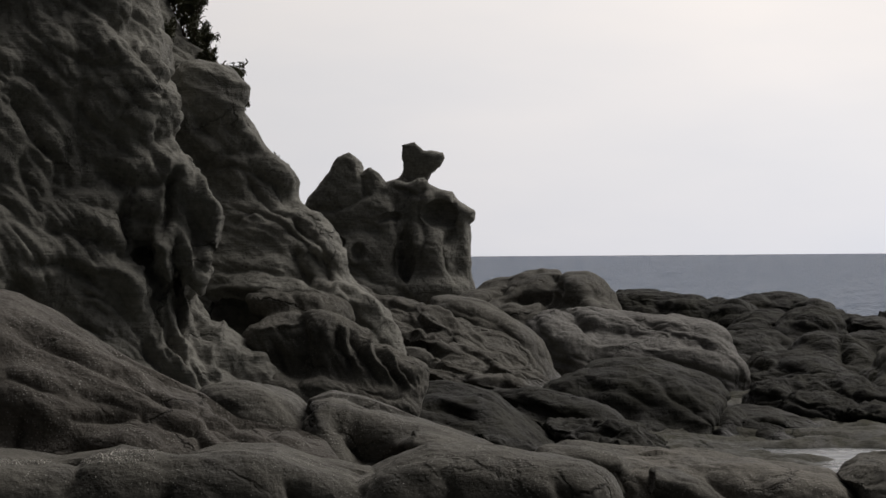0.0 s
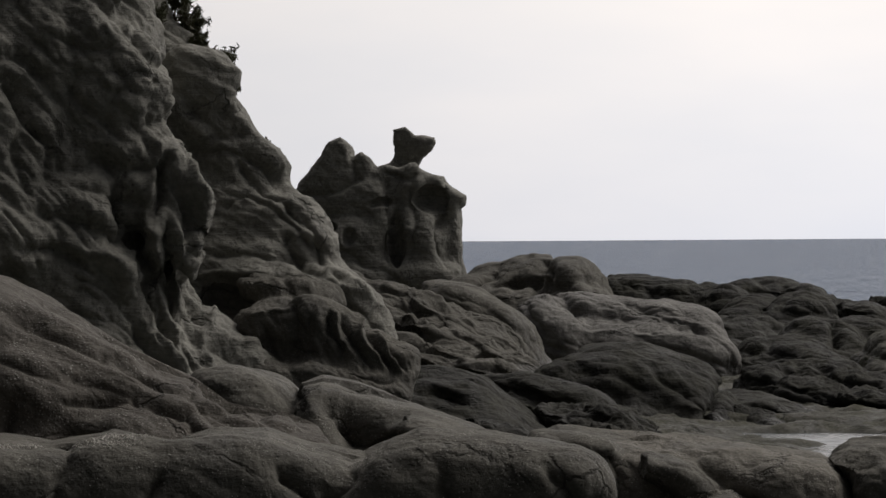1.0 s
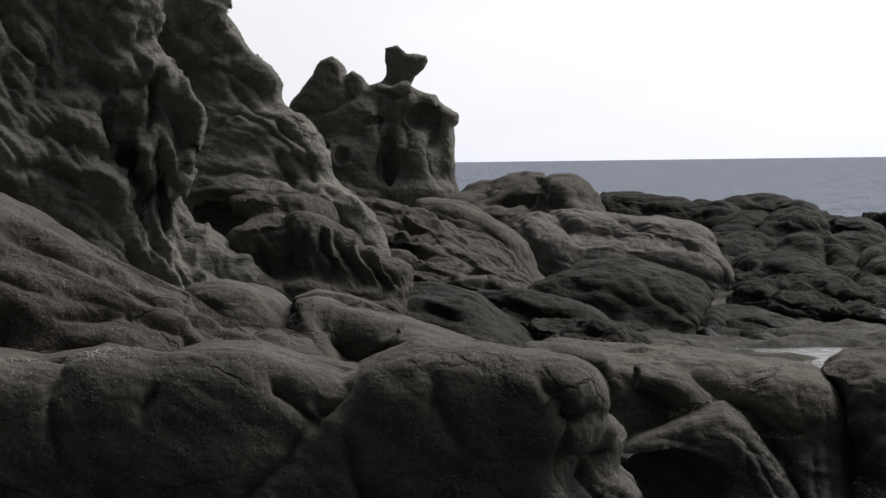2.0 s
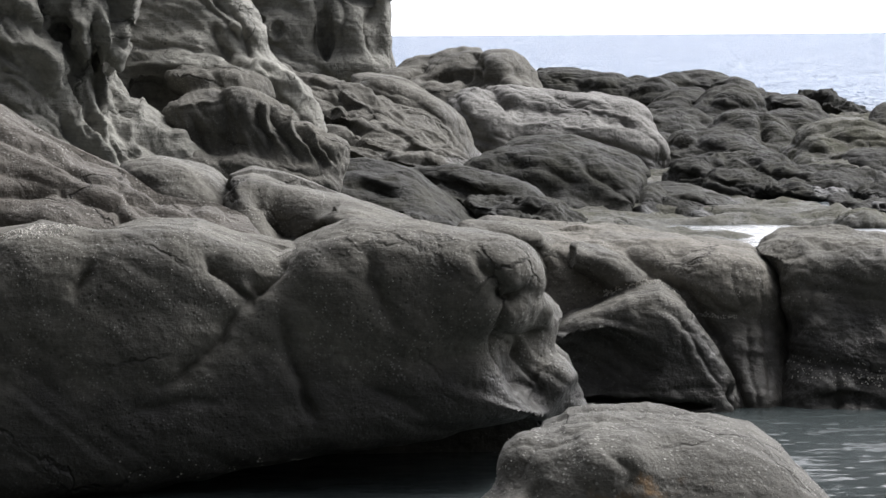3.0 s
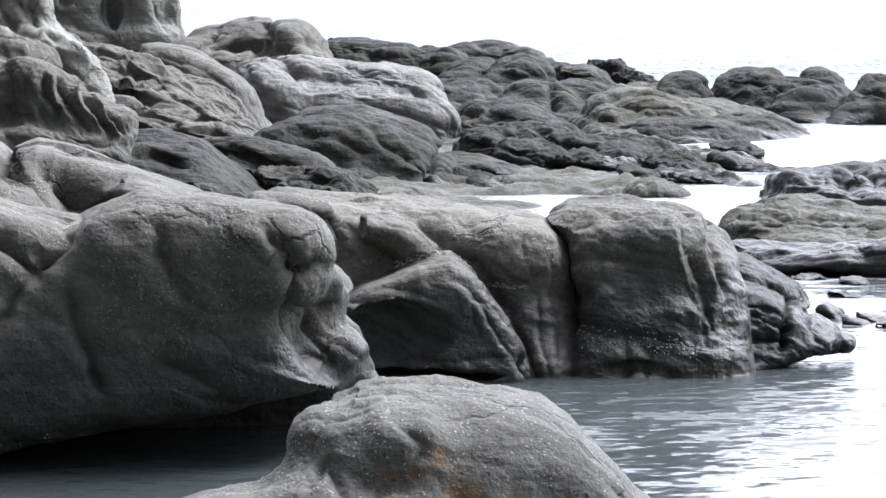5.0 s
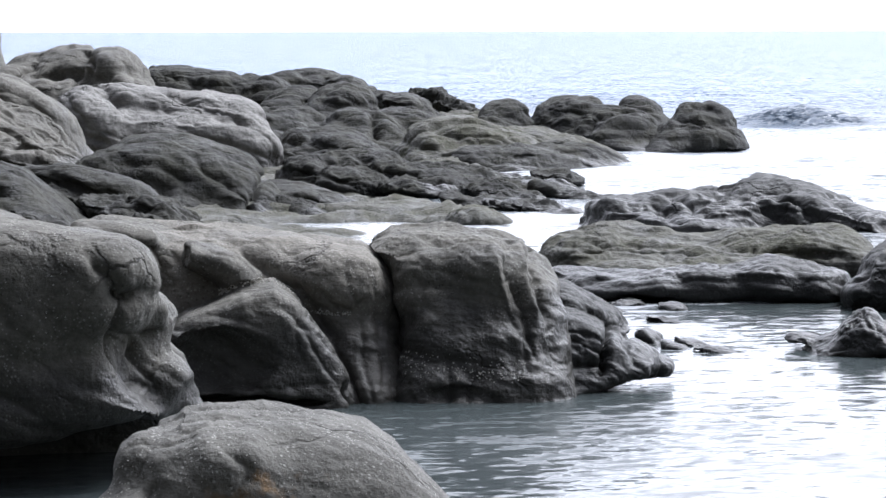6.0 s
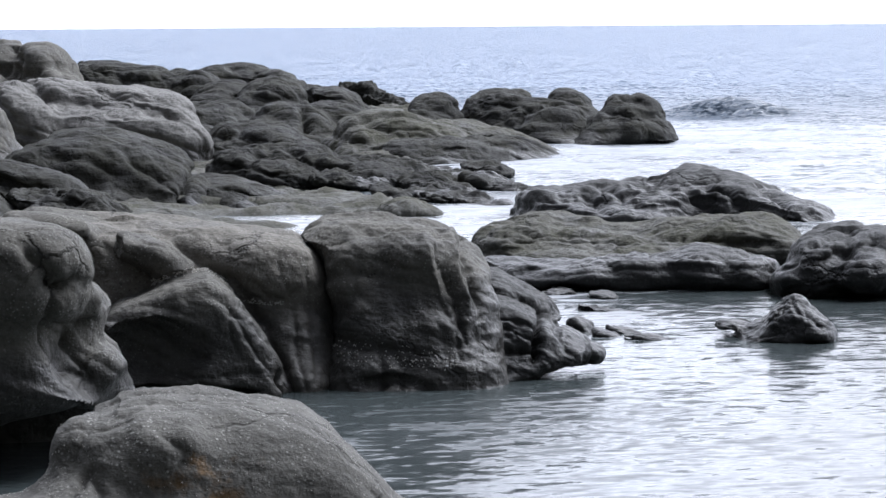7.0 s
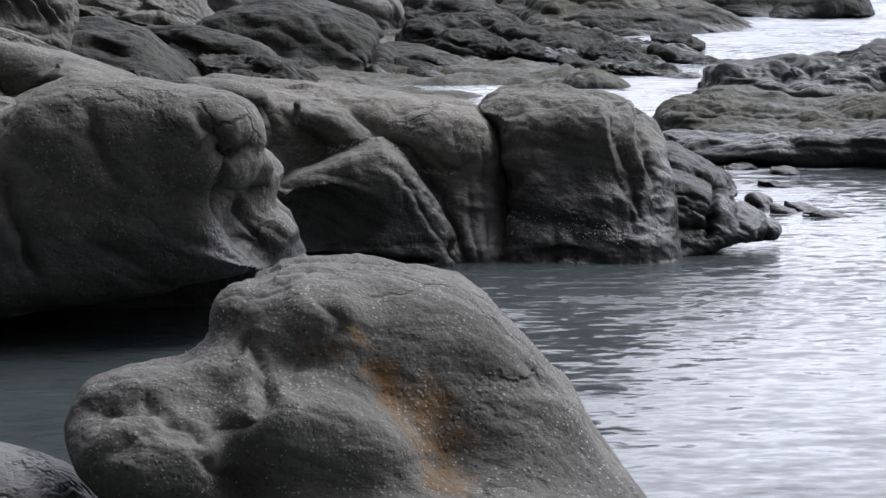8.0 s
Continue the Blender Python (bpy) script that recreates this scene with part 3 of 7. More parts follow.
r.groove(-0.98, 17.45, 1.56, -0.83, 17.46, 1.34, 0.11, 0.05, -3.0)
r.groove(-0.59, 17.47, 1.59, -0.81, 17.46, 1.34, 0.12, 0.04, -2.3)
r.groove(-0.69, 17.47, 1.57, -0.79, 17.46, 1.44, 0.08, 0.09, -2.5)
r.groove(-0.83, 17.46, 1.34, -1.11, 17.44, 0.99, 0.09, 0.045, -3.2)
r.groove(-1.11, 17.44, 0.99, -1.40, 17.42, 0.77, 0.09, 0.045, -4.2)
r.groove(-0.58, 17.47, 1.18, -0.47, 17.47, 0.82, 0.09, 0.045, -1.8)
r.groove(-0.47, 17.47, 0.82, -0.36, 17.48, 0.51, 0.09, 0.045, -1.4)
r.groove(-0.01, 17.48, 1.62, 0.17, 17.48, 1.20, 0.09, 0.06, 0.2)
r.groove(1.11, 17.44, 1.40, 1.02, 17.45, 1.27, 0.03, 0.03, 3.5)
r.groove(-2.49, 17.30, 1.80, -2.61, 17.28, 1.46, 0.08, 0.05, -8.4)
r.groove(-2.61, 17.28, 1.46, -2.54, 17.29, 1.11, 0.08, 0.05, -8.5)
r.groove(0.40, 17.48, 0.89, 0.95, 17.45, 1.00, 0.04, 0.06, 2.2)
r.groove(0.72, 17.46, 1.67, 1.03, 17.45, 1.39, 0.05, 0.05, 2.9)
r.groove(-1.61, 17.40, 0.58, -1.04, 17.45, 0.68, 0.05, 0.05, -4.4)
r.groove(-0.14, 17.48, 0.82, 0.40, 17.48, 0.57, 0.05, 0.08, 0.4)
tagged(r.build("rock_wall", rock), "broad grey sandstone wall, cracked and undercut at the waterline", "rock")

r = Rock(blend=0.16, rough=0.02, size=0.5, seed=5, folds=0.016, fold_size=0.4, power=2.5, cell=0.0095, heading=6.5)
r.slab(1.39, 12.36, 0.69, 0.62, 0.4, 0.1, 0.42, [(-0.85, -0.81), (-0.83, 0.10), (-0.74, 0.29), (-0.66, 0.42), (-0.57, 0.52), (-0.43, 0.59), (-0.29, 0.61), (-0.03, 0.60), (0.29, 0.56), (0.50, 0.51), (0.66, 0.40), (0.81, 0.23), (0.93, 0.08), (1.05, -0.08), (1.17, -0.27), (1.32, -0.43), (1.59, -0.76), (1.61, -0.89)])
r.lump(0.39, 12.05, 0.74, 0.41, 0.40, 0.152, 1.9, -8)
r.lump(0.72, 12.09, 0.81, 0.14, 0.35, 0.137, 3.4, 0)
r.lump(0.22, 11.80, 0.58, 0.29, 0.40, 0.160, 1.1, -20)
r.lump(0.38, 11.65, 0.50, 0.34, 0.45, 0.221, 1.9, -6)
r.lump(1.16, 11.71, 0.46, 0.50, 0.40, 0.345, 5.7, 16)
r.lump(0.89, 11.68, 0.67, 0.19, 0.35, 0.185, 4.4, -20)
r.lump(0.77, 12.38, 1.09, 0.11, 0.25, 0.101, 3.5, -35)
r.lump(1.17, 12.11, 1.08, 0.19, 0.25, 0.137, 5.5, 0)
r.lump(1.33, 11.74, 0.03, 1.39, 0.80, 0.347, 6.4, 0)
r.groove(0.69, 11.89, 1.17, 0.82, 11.88, 1.24, 0.03, 0.03, 3.6)
r.groove(0.82, 11.88, 1.24, 1.07, 11.86, 1.28, 0.03, 0.03, 4.6)
r.groove(1.07, 11.86, 1.28, 1.34, 11.84, 1.29, 0.03, 0.03, 5.8)
r.groove(1.34, 11.84, 1.29, 1.77, 11.79, 1.29, 0.03, 0.03, 7.5)
r.groove(0.67, 11.89, 1.02, 0.77, 11.88, 1.17, 0.03, 0.025, 3.5)
r.groove(0.77, 11.88, 1.17, 0.96, 11.87, 1.23, 0.03, 0.025, 4.2)
r.groove(0.71, 11.89, 0.96, 0.80, 11.88, 1.02, 0.06, 0.03, 3.6)
r.groove(0.80, 11.88, 1.02, 0.88, 11.88, 0.90, 0.06, 0.03, 4.0)
r.groove(0.88, 11.88, 0.90, 0.82, 11.88, 0.77, 0.06, 0.03, 4.1)
r.groove(0.01, 11.80, 0.72, 0.30, 11.80, 0.79, 0.05, 0.03, 0.8)
r.groove(0.30, 11.80, 0.79, 0.57, 11.79, 0.69, 0.05, 0.03, 2.1)
r.groove(0.57, 11.79, 0.69, 0.81, 11.78, 0.72, 0.05, 0.03, 3.4)
r.groove(0.09, 11.70, 0.57, 0.28, 11.70, 0.71, 0.03, 0.03, 0.9)
r.groove(0.28, 11.70, 0.71, 0.57, 11.69, 0.69, 0.03, 0.03, 2.1)
r.groove(0.82, 11.78, 0.79, 0.92, 11.77, 0.89, 0.06, 0.05, 4.2)
r.groove(0.92, 11.77, 0.89, 1.11, 11.76, 0.89, 0.06, 0.05, 4.9)
r.groove(1.31, 11.54, 0.82, 1.52, 11.52, 0.63, 0.03, 0.08, 7.0)
r.groove(1.52, 11.52, 0.63, 1.73, 11.49, 0.36, 0.03, 0.08, 8.0)
r.groove(1.11, 11.76, 1.19, 1.22, 11.75, 1.09, 0.03, 0.03, 5.7)
r.groove(1.22, 11.75, 1.09, 1.17, 11.76, 0.98, 0.03, 0.03, 5.8)
r.groove(0.56, 11.49, 0.58, 0.66, 11.49, 0.47, 0.05, 0.04, 3.0)
r.groove(0.66, 11.49, 0.47, 0.77, 11.48, 0.33, 0.05, 0.04, 3.6)
r.groove(2.11, 11.64, 0.70, 2.30, 11.60, 0.59, -0.03, 0.05, 10.7)
r.groove(2.30, 11.60, 0.59, 2.40, 11.58, 0.51, -0.03, 0.05, 11.5)
tagged(r.build("near_boulder", rock_rust), "rounded grey boulder with an orange rust stain, standing in water", "rock")

r = Rock(blend=0.14, rough=0.022, size=0.5, seed=6, cell=0.011, heading=-2.5)
r.lump(-0.40, 11.99, 0.25, 0.49, 0.50, 0.244, -2.5, 10)
r.lump(-0.81, 12.06, 0.18, 0.55, 0.50, 0.328, -4.4, 0)
tagged(r.build("low_boulder", rock), "low rounded grey boulder at the water's edge", "rock")

r = Rock(blend=0.1, rough=0.03, size=0.6, seed=7, folds=0.03, fold_size=0.5, power=2.5, cell=0.014, heading=4.5)
r.slab(1.83, 22.73, 0.57, 0.85, 0.3, 0, 0.35, [(-1.07, -0.86), (-1.06, 0.73), (-0.98, 0.84), (-0.76, 0.91), (-0.40, 0.88), (-0.07, 0.78), (0.26, 0.67), (0.56, 0.53), (0.82, 0.36), (0.99, 0.17), (1.05, -0.88)])
r.slab(2.43, 21.72, 0.38, 0.72, 0.2, 0.1, 0.12, [(-0.90, -0.58), (-0.85, 0.31), (-0.65, 0.42), (-0.43, 0.49), (-0.21, 0.59), (0.08, 0.62), (0.34, 0.45), (0.51, 0.21), (0.67, -0.06), (0.77, -0.35), (0.82, -0.65)])
r.lump(1.01, 22.23, 1.37, 0.25, 0.40, 0.155, 2.6, 4)
r.lump(1.33, 22.21, 1.37, 0.24, 0.40, 0.126, 3.4, 12)
r.lump(2.08, 22.01, 1.14, 0.34, 0.40, 0.163, 5.4, 24)
r.lump(1.81, 21.85, 1.24, 0.06, 0.20, 0.119, 4.7, 6)
r.cut(1.98, 20.77, 0.42, 0.68, 0.40, 0.380, 5.4, -6)
r.cut(1.71, 21.79, 1.21, 0.05, 0.30, 0.142, 4.5, 8)
r.cut(2.44, 21.02, 0.93, 0.11, 0.12, 0.046, 6.6, 14)
r.cut(2.24, 20.88, 0.07, 0.68, 0.45, 0.064, 6.1, 2)
r.groove(1.49, 21.65, 1.51, 1.75, 21.63, 1.41, 0.036, 0.04, 4.3)
r.groove(1.75, 21.63, 1.41, 2.04, 21.61, 1.29, 0.036, 0.04, 5.0)
r.groove(2.04, 21.61, 1.29, 2.47, 21.56, 1.07, 0.036, 0.04, 6.0)
r.groove(1.37, 21.66, 1.38, 1.51, 21.65, 1.18, 0.06, 0.06, 3.8)
r.groove(1.51, 21.65, 1.18, 1.65, 21.64, 1.01, 0.06, 0.06, 4.2)
r.groove(1.66, 21.04, 0.86, 1.93, 21.02, 0.95, -0.035, 0.03, 4.9)
r.groove(1.93, 21.02, 0.95, 2.14, 20.99, 1.04, -0.035, 0.03, 5.5)
r.groove(2.14, 20.99, 1.04, 2.42, 20.96, 1.08, -0.035, 0.03, 6.2)
r.groove(2.42, 20.96, 1.08, 2.66, 20.94, 0.92, -0.035, 0.03, 6.9)
r.groove(2.50, 20.85, 0.84, 2.66, 20.83, 0.68, 0.03, 0.03, 7.1)
r.groove(2.66, 20.83, 0.68, 2.82, 20.81, 0.39, 0.03, 0.03, 7.5)
r.groove(2.82, 20.81, 0.39, 2.96, 20.79, 0.16, 0.03, 0.03, 7.9)
r.groove(2.66, 20.83, 0.84, 2.59, 20.84, 0.65, 0.024, 0.025, 7.2)
r.groove(2.59, 20.84, 0.65, 2.66, 20.83, 0.39, 0.024, 0.025, 7.2)
r.groove(2.57, 20.85, 0.72, 2.76, 20.82, 0.65, 0.021, 0.02, 7.3)
r.groove(2.76, 20.82, 0.65, 2.92, 20.80, 0.44, 0.021, 0.02, 7.8)
r.groove(3.01, 20.79, 0.20, 3.06, 20.78, 0.05, 0.12, 0.03, 8.3)
r.groove(3.06, 20.78, 0.05, 3.10, 20.77, -0.10, 0.12, 0.03, 8.4)
r.groove(1.96, 20.81, 0.22, 2.42, 20.76, 0.18, 0.018, 0.02, 6.0)
r.groove(2.42, 20.76, 0.18, 2.88, 20.70, 0.22, 0.018, 0.02, 7.3)
tagged(r.build("hump_rock", rock), "dark sandstone hump with a pale crusted brow and undercut foot", "rock")


r = Rock(blend=0.22, rough=0.04, size=0.6, seed=8, folds=0.028, fold_size=0.6, stretch=0.35, dip=25, power=2.5, cell=0.015, heading=7.2)
r.slab(2.84, 22.58, 0.57, 0.95, 0.42, 0.05, 0.6, [(-1.39, -0.82), (-1.36, 0.83), (-0.97, 0.83), (-0.41, 0.78), (0.21, 0.70), (0.59, 0.68), (0.78, 0.56), (0.89, 0.33), (0.95, -0.01), (0.91, -0.38), (0.81, -0.90)])
r.lump(3.00, 21.90, 0.96, 0.33, 0.30, 0.209, 7.8, 22)
r.lump(3.22, 22.02, 1.02, 0.29, 0.35, 0.239, 8.3, 10)
r.lump(3.28, 21.46, 0.03, 0.21, 0.30, 0.158, 8.7, 20)
r.groove(1.58, 21.90, 1.49, 1.97, 21.87, 1.35, 0.055, 0.05, 4.6)
r.groove(1.97, 21.87, 1.35, 2.26, 21.84, 1.23, 0.055, 0.05, 5.5)
r.groove(2.26, 21.84, 1.23, 2.54, 21.81, 1.02, 0.055, 0.05, 6.3)
r.groove(2.51, 21.51, 1.05, 2.75, 21.48, 0.84, 0.088, 0.05, 7.0)
r.groove(2.75, 21.48, 0.84, 3.01, 21.44, 0.50, 0.088, 0.05, 7.6)
r.groove(3.01, 21.44, 0.50, 3.20, 21.42, 0.01, 0.088, 0.05, 8.2)
r.groove(2.83, 21.37, 0.95, 2.97, 21.35, 0.80, 0.039, 0.025, 7.7)
r.groove(2.97, 21.35, 0.80, 3.14, 21.32, 0.73, 0.039, 0.025, 8.1)
r.groove(3.14, 21.32, 0.73, 3.26, 21.31, 0.85, 0.039, 0.025, 8.5)
r.groove(2.71, 21.38, 0.78, 2.92, 21.35, 0.76, 0.028, 0.02, 7.5)
r.groove(2.92, 21.35, 0.76, 3.14, 21.32, 0.74, 0.028, 0.02, 8.1)
r.groove(3.09, 21.33, 1.14, 3.11, 21.33, 0.95, 0.017, 0.018, 8.3)
r.groove(3.11, 21.33, 0.95, 3.18, 21.32, 0.80, 0.017, 0.018, 8.4)
r.groove(2.06, 21.86, 1.39, 2.55, 21.81, 1.27, 0.017, 0.05, 6.0)
r.groove(2.55, 21.81, 1.27, 2.93, 21.76, 1.10, 0.017, 0.05, 7.2)
r.groove(2.35, 21.83, 1.32, 2.74, 21.78, 1.15, 0.017, 0.04, 6.7)
r.groove(2.74, 21.78, 1.15, 3.03, 21.74, 1.00, 0.017, 0.04, 7.5)
r.groove(3.33, 21.30, 0.95, 3.37, 21.29, 0.51, 0.028, 0.03, 8.9)
r.groove(3.37, 21.29, 0.51, 3.40, 21.28, 0.08, 0.028, 0.03, 9.0)
r.groove(3.21, 21.31, 0.66, 3.23, 21.31, 0.32, 0.028, 0.025, 8.6)
r.groove(3.23, 21.31, 0.32, 3.33, 21.30, 0.03, 0.028, 0.025, 8.7)
tagged(r.build("sloping_rock", rock_tan), "smooth grey sandstone block sloping down to the water", "rock")


r = Rock(blend=0.22, rough=0.05, size=0.5, bands=0.005, band_size=0.15, dip=12, seed=9, folds=0.028, fold_size=0.5, power=2.5, cell=0.015, heading=11.4)
r.slab(4.33, 22.34, 0.57, 1, 0.42, 0.15, 0.55, [(-0.68, -0.92), (-0.59, -0.37), (-0.59, 0.01), (-0.65, 0.34), (-0.74, 0.57), (-0.86, 0.67), (-0.69, 0.76), (-0.31, 0.79), (0.15, 0.75), (0.46, 0.65), (0.65, 0.53), (0.80, 0.35), (0.90, 0.09), (0.95, -0.25), (0.97, -0.95)])
r.lump(4.06, 21.98, 0.91, 0.38, 0.40, 0.288, 10.5, 4)
r.lump(4.71, 21.60, 0.25, 0.21, 0.30, 0.285, 12.3, -16)
r.lump(4.43, 21.81, 1.02, 0.24, 0.40, 0.287, 11.5, -10)
r.cut(4.01, 20.92, 0.09, 0.41, 0.25, 0.100, 10.8, 0)
r.groove(3.67, 21.44, 1.26, 4.04, 21.37, 1.30, 0.013, 0.025, 10.2)
r.groove(4.04, 21.37, 1.30, 4.42, 21.30, 1.24, 0.013, 0.025, 11.2)
r.groove(3.60, 21.35, 1.15, 3.93, 21.29, 1.08, 0.025, 0.03, 10.0)
r.groove(3.93, 21.29, 1.08, 4.31, 21.22, 0.98, 0.025, 0.03, 11.0)
r.groove(3.82, 21.21, 0.95, 4.10, 21.16, 0.90, 0.021, 0.025, 10.6)
r.groove(4.10, 21.16, 0.90, 4.43, 21.09, 0.85, 0.021, 0.025, 11.4)
r.groove(3.63, 21.25, 1.09, 3.73, 21.23, 0.95, 0.025, 0.03, 9.8)
r.groove(3.73, 21.23, 0.95, 3.70, 21.23, 0.71, 0.025, 0.03, 9.9)
r.groove(3.51, 21.67, 1.38, 3.89, 21.61, 1.37, 0.011, 0.02, 9.7)
r.groove(3.89, 21.61, 1.37, 4.22, 21.54, 1.33, 0.011, 0.02, 10.6)
r.groove(4.22, 21.54, 1.33, 4.51, 21.49, 1.26, 0.011, 0.02, 11.5)
r.groove(3.71, 21.43, 1.34, 4.09, 21.37, 1.22, 0.011, 0.018, 10.3)
r.groove(4.09, 21.37, 1.22, 4.37, 21.31, 1.12, 0.011, 0.018, 11.2)
r.groove(3.55, 21.06, 0.35, 3.88, 21.00, 0.35, 0.025, 0.03, 10.0)
r.groove(3.88, 21.00, 0.35, 4.34, 20.91, 0.29, 0.025, 0.03, 11.1)
r.groove(3.88, 20.90, 0.31, 3.91, 20.89, 0.12, 0.034, 0.03, 10.6)
r.groove(3.91, 20.89, 0.12, 3.88, 20.90, -0.07, 0.034, 0.03, 10.6)
r.groove(4.45, 21.09, 0.71, 4.57, 21.06, 0.52, 0.029, 0.03, 12.1)
r.groove(4.57, 21.06, 0.52, 4.61, 21.05, 0.23, 0.029, 0.03, 12.3)
r.groove(4.47, 21.29, 1.30, 4.53, 21.28, 1.02, 0.07, 0.035, 11.9)
r.groove(4.53, 21.28, 1.02, 4.61, 21.26, 0.69, 0.07, 0.035, 12.1)
r.groove(4.61, 21.26, 0.69, 4.71, 21.24, 0.40, 0.07, 0.035, 12.4)
r.groove(4.69, 21.45, 1.24, 4.75, 21.43, 0.96, 0.07, 0.035, 12.4)
r.groove(4.75, 21.43, 0.96, 4.88, 21.40, 0.57, 0.07, 0.035, 12.7)
r.groove(4.58, 21.37, 1.26, 4.65, 21.35, 0.97, -0.05, 0.035, 12.2)
r.groove(4.65, 21.35, 0.97, 4.75, 21.33, 0.63, -0.05, 0.035, 12.4)
r.groove(4.37, 21.31, 1.29, 4.43, 21.30, 1.02, -0.04, 0.04, 11.7)
r.groove(4.43, 21.30, 1.02, 4.51, 21.28, 0.73, -0.04, 0.04, 11.9)
r.groove(4.35, 21.21, 1.27, 4.42, 21.20, 0.99, 0.017, 0.025, 11.7)
r.groove(4.42, 21.20, 0.99, 4.47, 21.19, 0.70, 0.017, 0.025, 11.9)
tagged(r.build("end_block", rock), "big grey sandstone block with a furrowed flank and wet toe", "rock")

r = Rock(blend=0.06, rough=0.03, size=0.3, bands=0.012, band_size=0.14, dip=24, seed=19, folds=0.02, fold_size=0.35, stretch=0.3, power=2.5, cell=0.013, heading=13.6)
r.slab(5.44, 22.04, 0.33, 0.5, 0.12, 0.3, 0.6, [(-0.44, -0.41), (-0.39, 0.34), (-0.20, 0.31), (0.10, 0.18), (0.35, 0.03), (0.54, -0.10), (0.50, -0.21), (0.15, -0.29), (-0.15, -0.40)])
r.lump(5.63, 22.77, 0.54, 0.37, 0.40, 0.101, 13.9, 30)
r.lump(5.35, 22.73, 0.68, 0.22, 0.40, 0.131, 13.2, 32)
r.lump(6.06, 22.14, 0.14, 0.15, 0.25, 0.069, 15.3, 6)
r.lump(5.84, 22.09, 0.24, 0.22, 0.30, 0.118, 14.8, 24)
r.lump(5.00, 21.68, 0.19, 0.16, 0.30, 0.162, 13.0, 10)
r.groove(4.91, 21.50, 0.36, 5.15, 21.44, 0.26, 0.08, 0.025, 13.2)
r.groove(5.15, 21.44, 0.26, 5.38, 21.39, 0.24, 0.08, 0.025, 13.8)
r.groove(5.42, 21.38, 0.54, 5.38, 21.39, 0.36, 0.14, 0.025, 14.2)
r.groove(5.38, 21.39, 0.36, 5.35, 21.39, 0.17, 0.14, 0.025, 14.1)
r.groove(5.05, 21.47, 0.56, 5.29, 21.41, 0.46, 0.04, 0.02, 13.6)
r.groove(5.29, 21.41, 0.46, 5.43, 21.37, 0.41, 0.04, 0.02, 14.1)
r.groove(4.96, 21.49, 0.53, 5.19, 21.43, 0.39, 0.04, 0.02, 13.3)
r.groove(5.19, 21.43, 0.39, 5.43, 21.37, 0.32, 0.04, 0.02, 13.9)
r.groove(5.31, 21.71, 0.60, 5.55, 21.65, 0.50, 0.06, 0.02, 14.1)
r.groove(5.55, 21.65, 0.50, 5.69, 21.62, 0.43, 0.06, 0.02, 14.6)
r.groove(5.54, 21.45, 0.45, 5.64, 21.42, 0.33, 0.05, 0.02, 14.6)
r.groove(5.64, 21.42, 0.33, 5.71, 21.40, 0.23, 0.05, 0.02, 14.8)
part_of("end_block", r.build("wet_toe", rock_wet), "layered wet toe of a sandstone block dipping into the sea")


r = Rock(foot=0.4, flare=0.3, folds=0.03, fold_size=0.3, stretch=0.3, dip=6, blend=0.05, rough=0.03, size=0.3, seed=20, cell=0.014, heading=15.1)
r.lump(6.75, 24.92, 0.05, 0.14, 0.25, 0.052, 15.2, 12)
tagged(r.build("wet_ledge", rock_wet), "low wet black rock just above the water", "rock", "wet ledges")


r = Rock(foot=0.4, flare=0.3, folds=0.03, fold_size=0.3, stretch=0.3, dip=6, blend=0.05, rough=0.03, size=0.3, seed=21, cell=0.014, heading=16.5)
r.lump(7.13, 24.08, 0.03, 0.20, 0.15, 0.017, 16.5, 2)
tagged(r.build("wet_ledge", rock_wet), "low wet black rock just above the water", "rock", "wet ledges")


r = Rock(foot=0.4, flare=0.3, folds=0.03, fold_size=0.3, stretch=0.3, dip=6, blend=0.05, rough=0.03, size=0.3, seed=22, cell=0.014, heading=14.6)
r.lump(7.41, 28.36, 0.03, 0.21, 0.20, 0.026, 14.6, 1)
tagged(r.build("wet_ledge", rock_wet), "low wet black rock just above the water", "rock", "wet ledges")


r = Rock(foot=0.4, flare=0.3, folds=0.03, fold_size=0.3, stretch=0.3, dip=6, blend=0.05, rough=0.03, size=0.3, seed=23, cell=0.014, heading=15.6)
r.lump(7.77, 27.85, 0.04, 0.14, 0.20, 0.026, 15.6, 3)
tagged(r.build("wet_ledge", rock_wet), "low wet black rock just above the water", "rock", "wet ledges")


r = Rock(foot=0.4, flare=0.3, folds=0.03, fold_size=0.3, stretch=0.3, dip=6, blend=0.05, rough=0.03, size=0.3, seed=24, cell=0.014, heading=15.4)
r.lump(7.34, 26.62, 0.03, 0.21, 0.15, 0.018, 15.4, 4)
tagged(r.build("wet_ledge", rock_wet), "low wet black rock just above the water", "rock", "wet ledges")


r = Rock(blend=0.12, rough=0.025, size=0.8, seed=10, folds=0.02, fold_size=0.7, foot=0.35, flare=0.25, cell=0.017, heading=-1.1)
r.slab(-0.42, 21.98, 1.61, 0.7, 0.3, 0, 0.6, [(-0.86, -0.64), (-0.82, 0.18), (-0.76, 0.33), (-0.56, 0.38), (-0.27, 0.32), (0.07, 0.20), (0.46, 0.08), (0.75, -0.02), (0.97, -0.16), (1.03, -0.68)])
r.lump(-0.02, 21.28, 1.53, 0.47, 0.40, 0.141, -0.1, 18)
r.groove(-0.87, 21.06, 1.77, -0.57, 21.07, 1.63, 0.3, 0.14, -2.0)
r.groove(-0.57, 21.07, 1.63, -0.30, 21.08, 1.50, 0.3, 0.14, -1.2)
r.groove(-1.15, 21.05, 1.99, -1.17, 21.05, 1.71, 0.1, 0.05, -3.2)
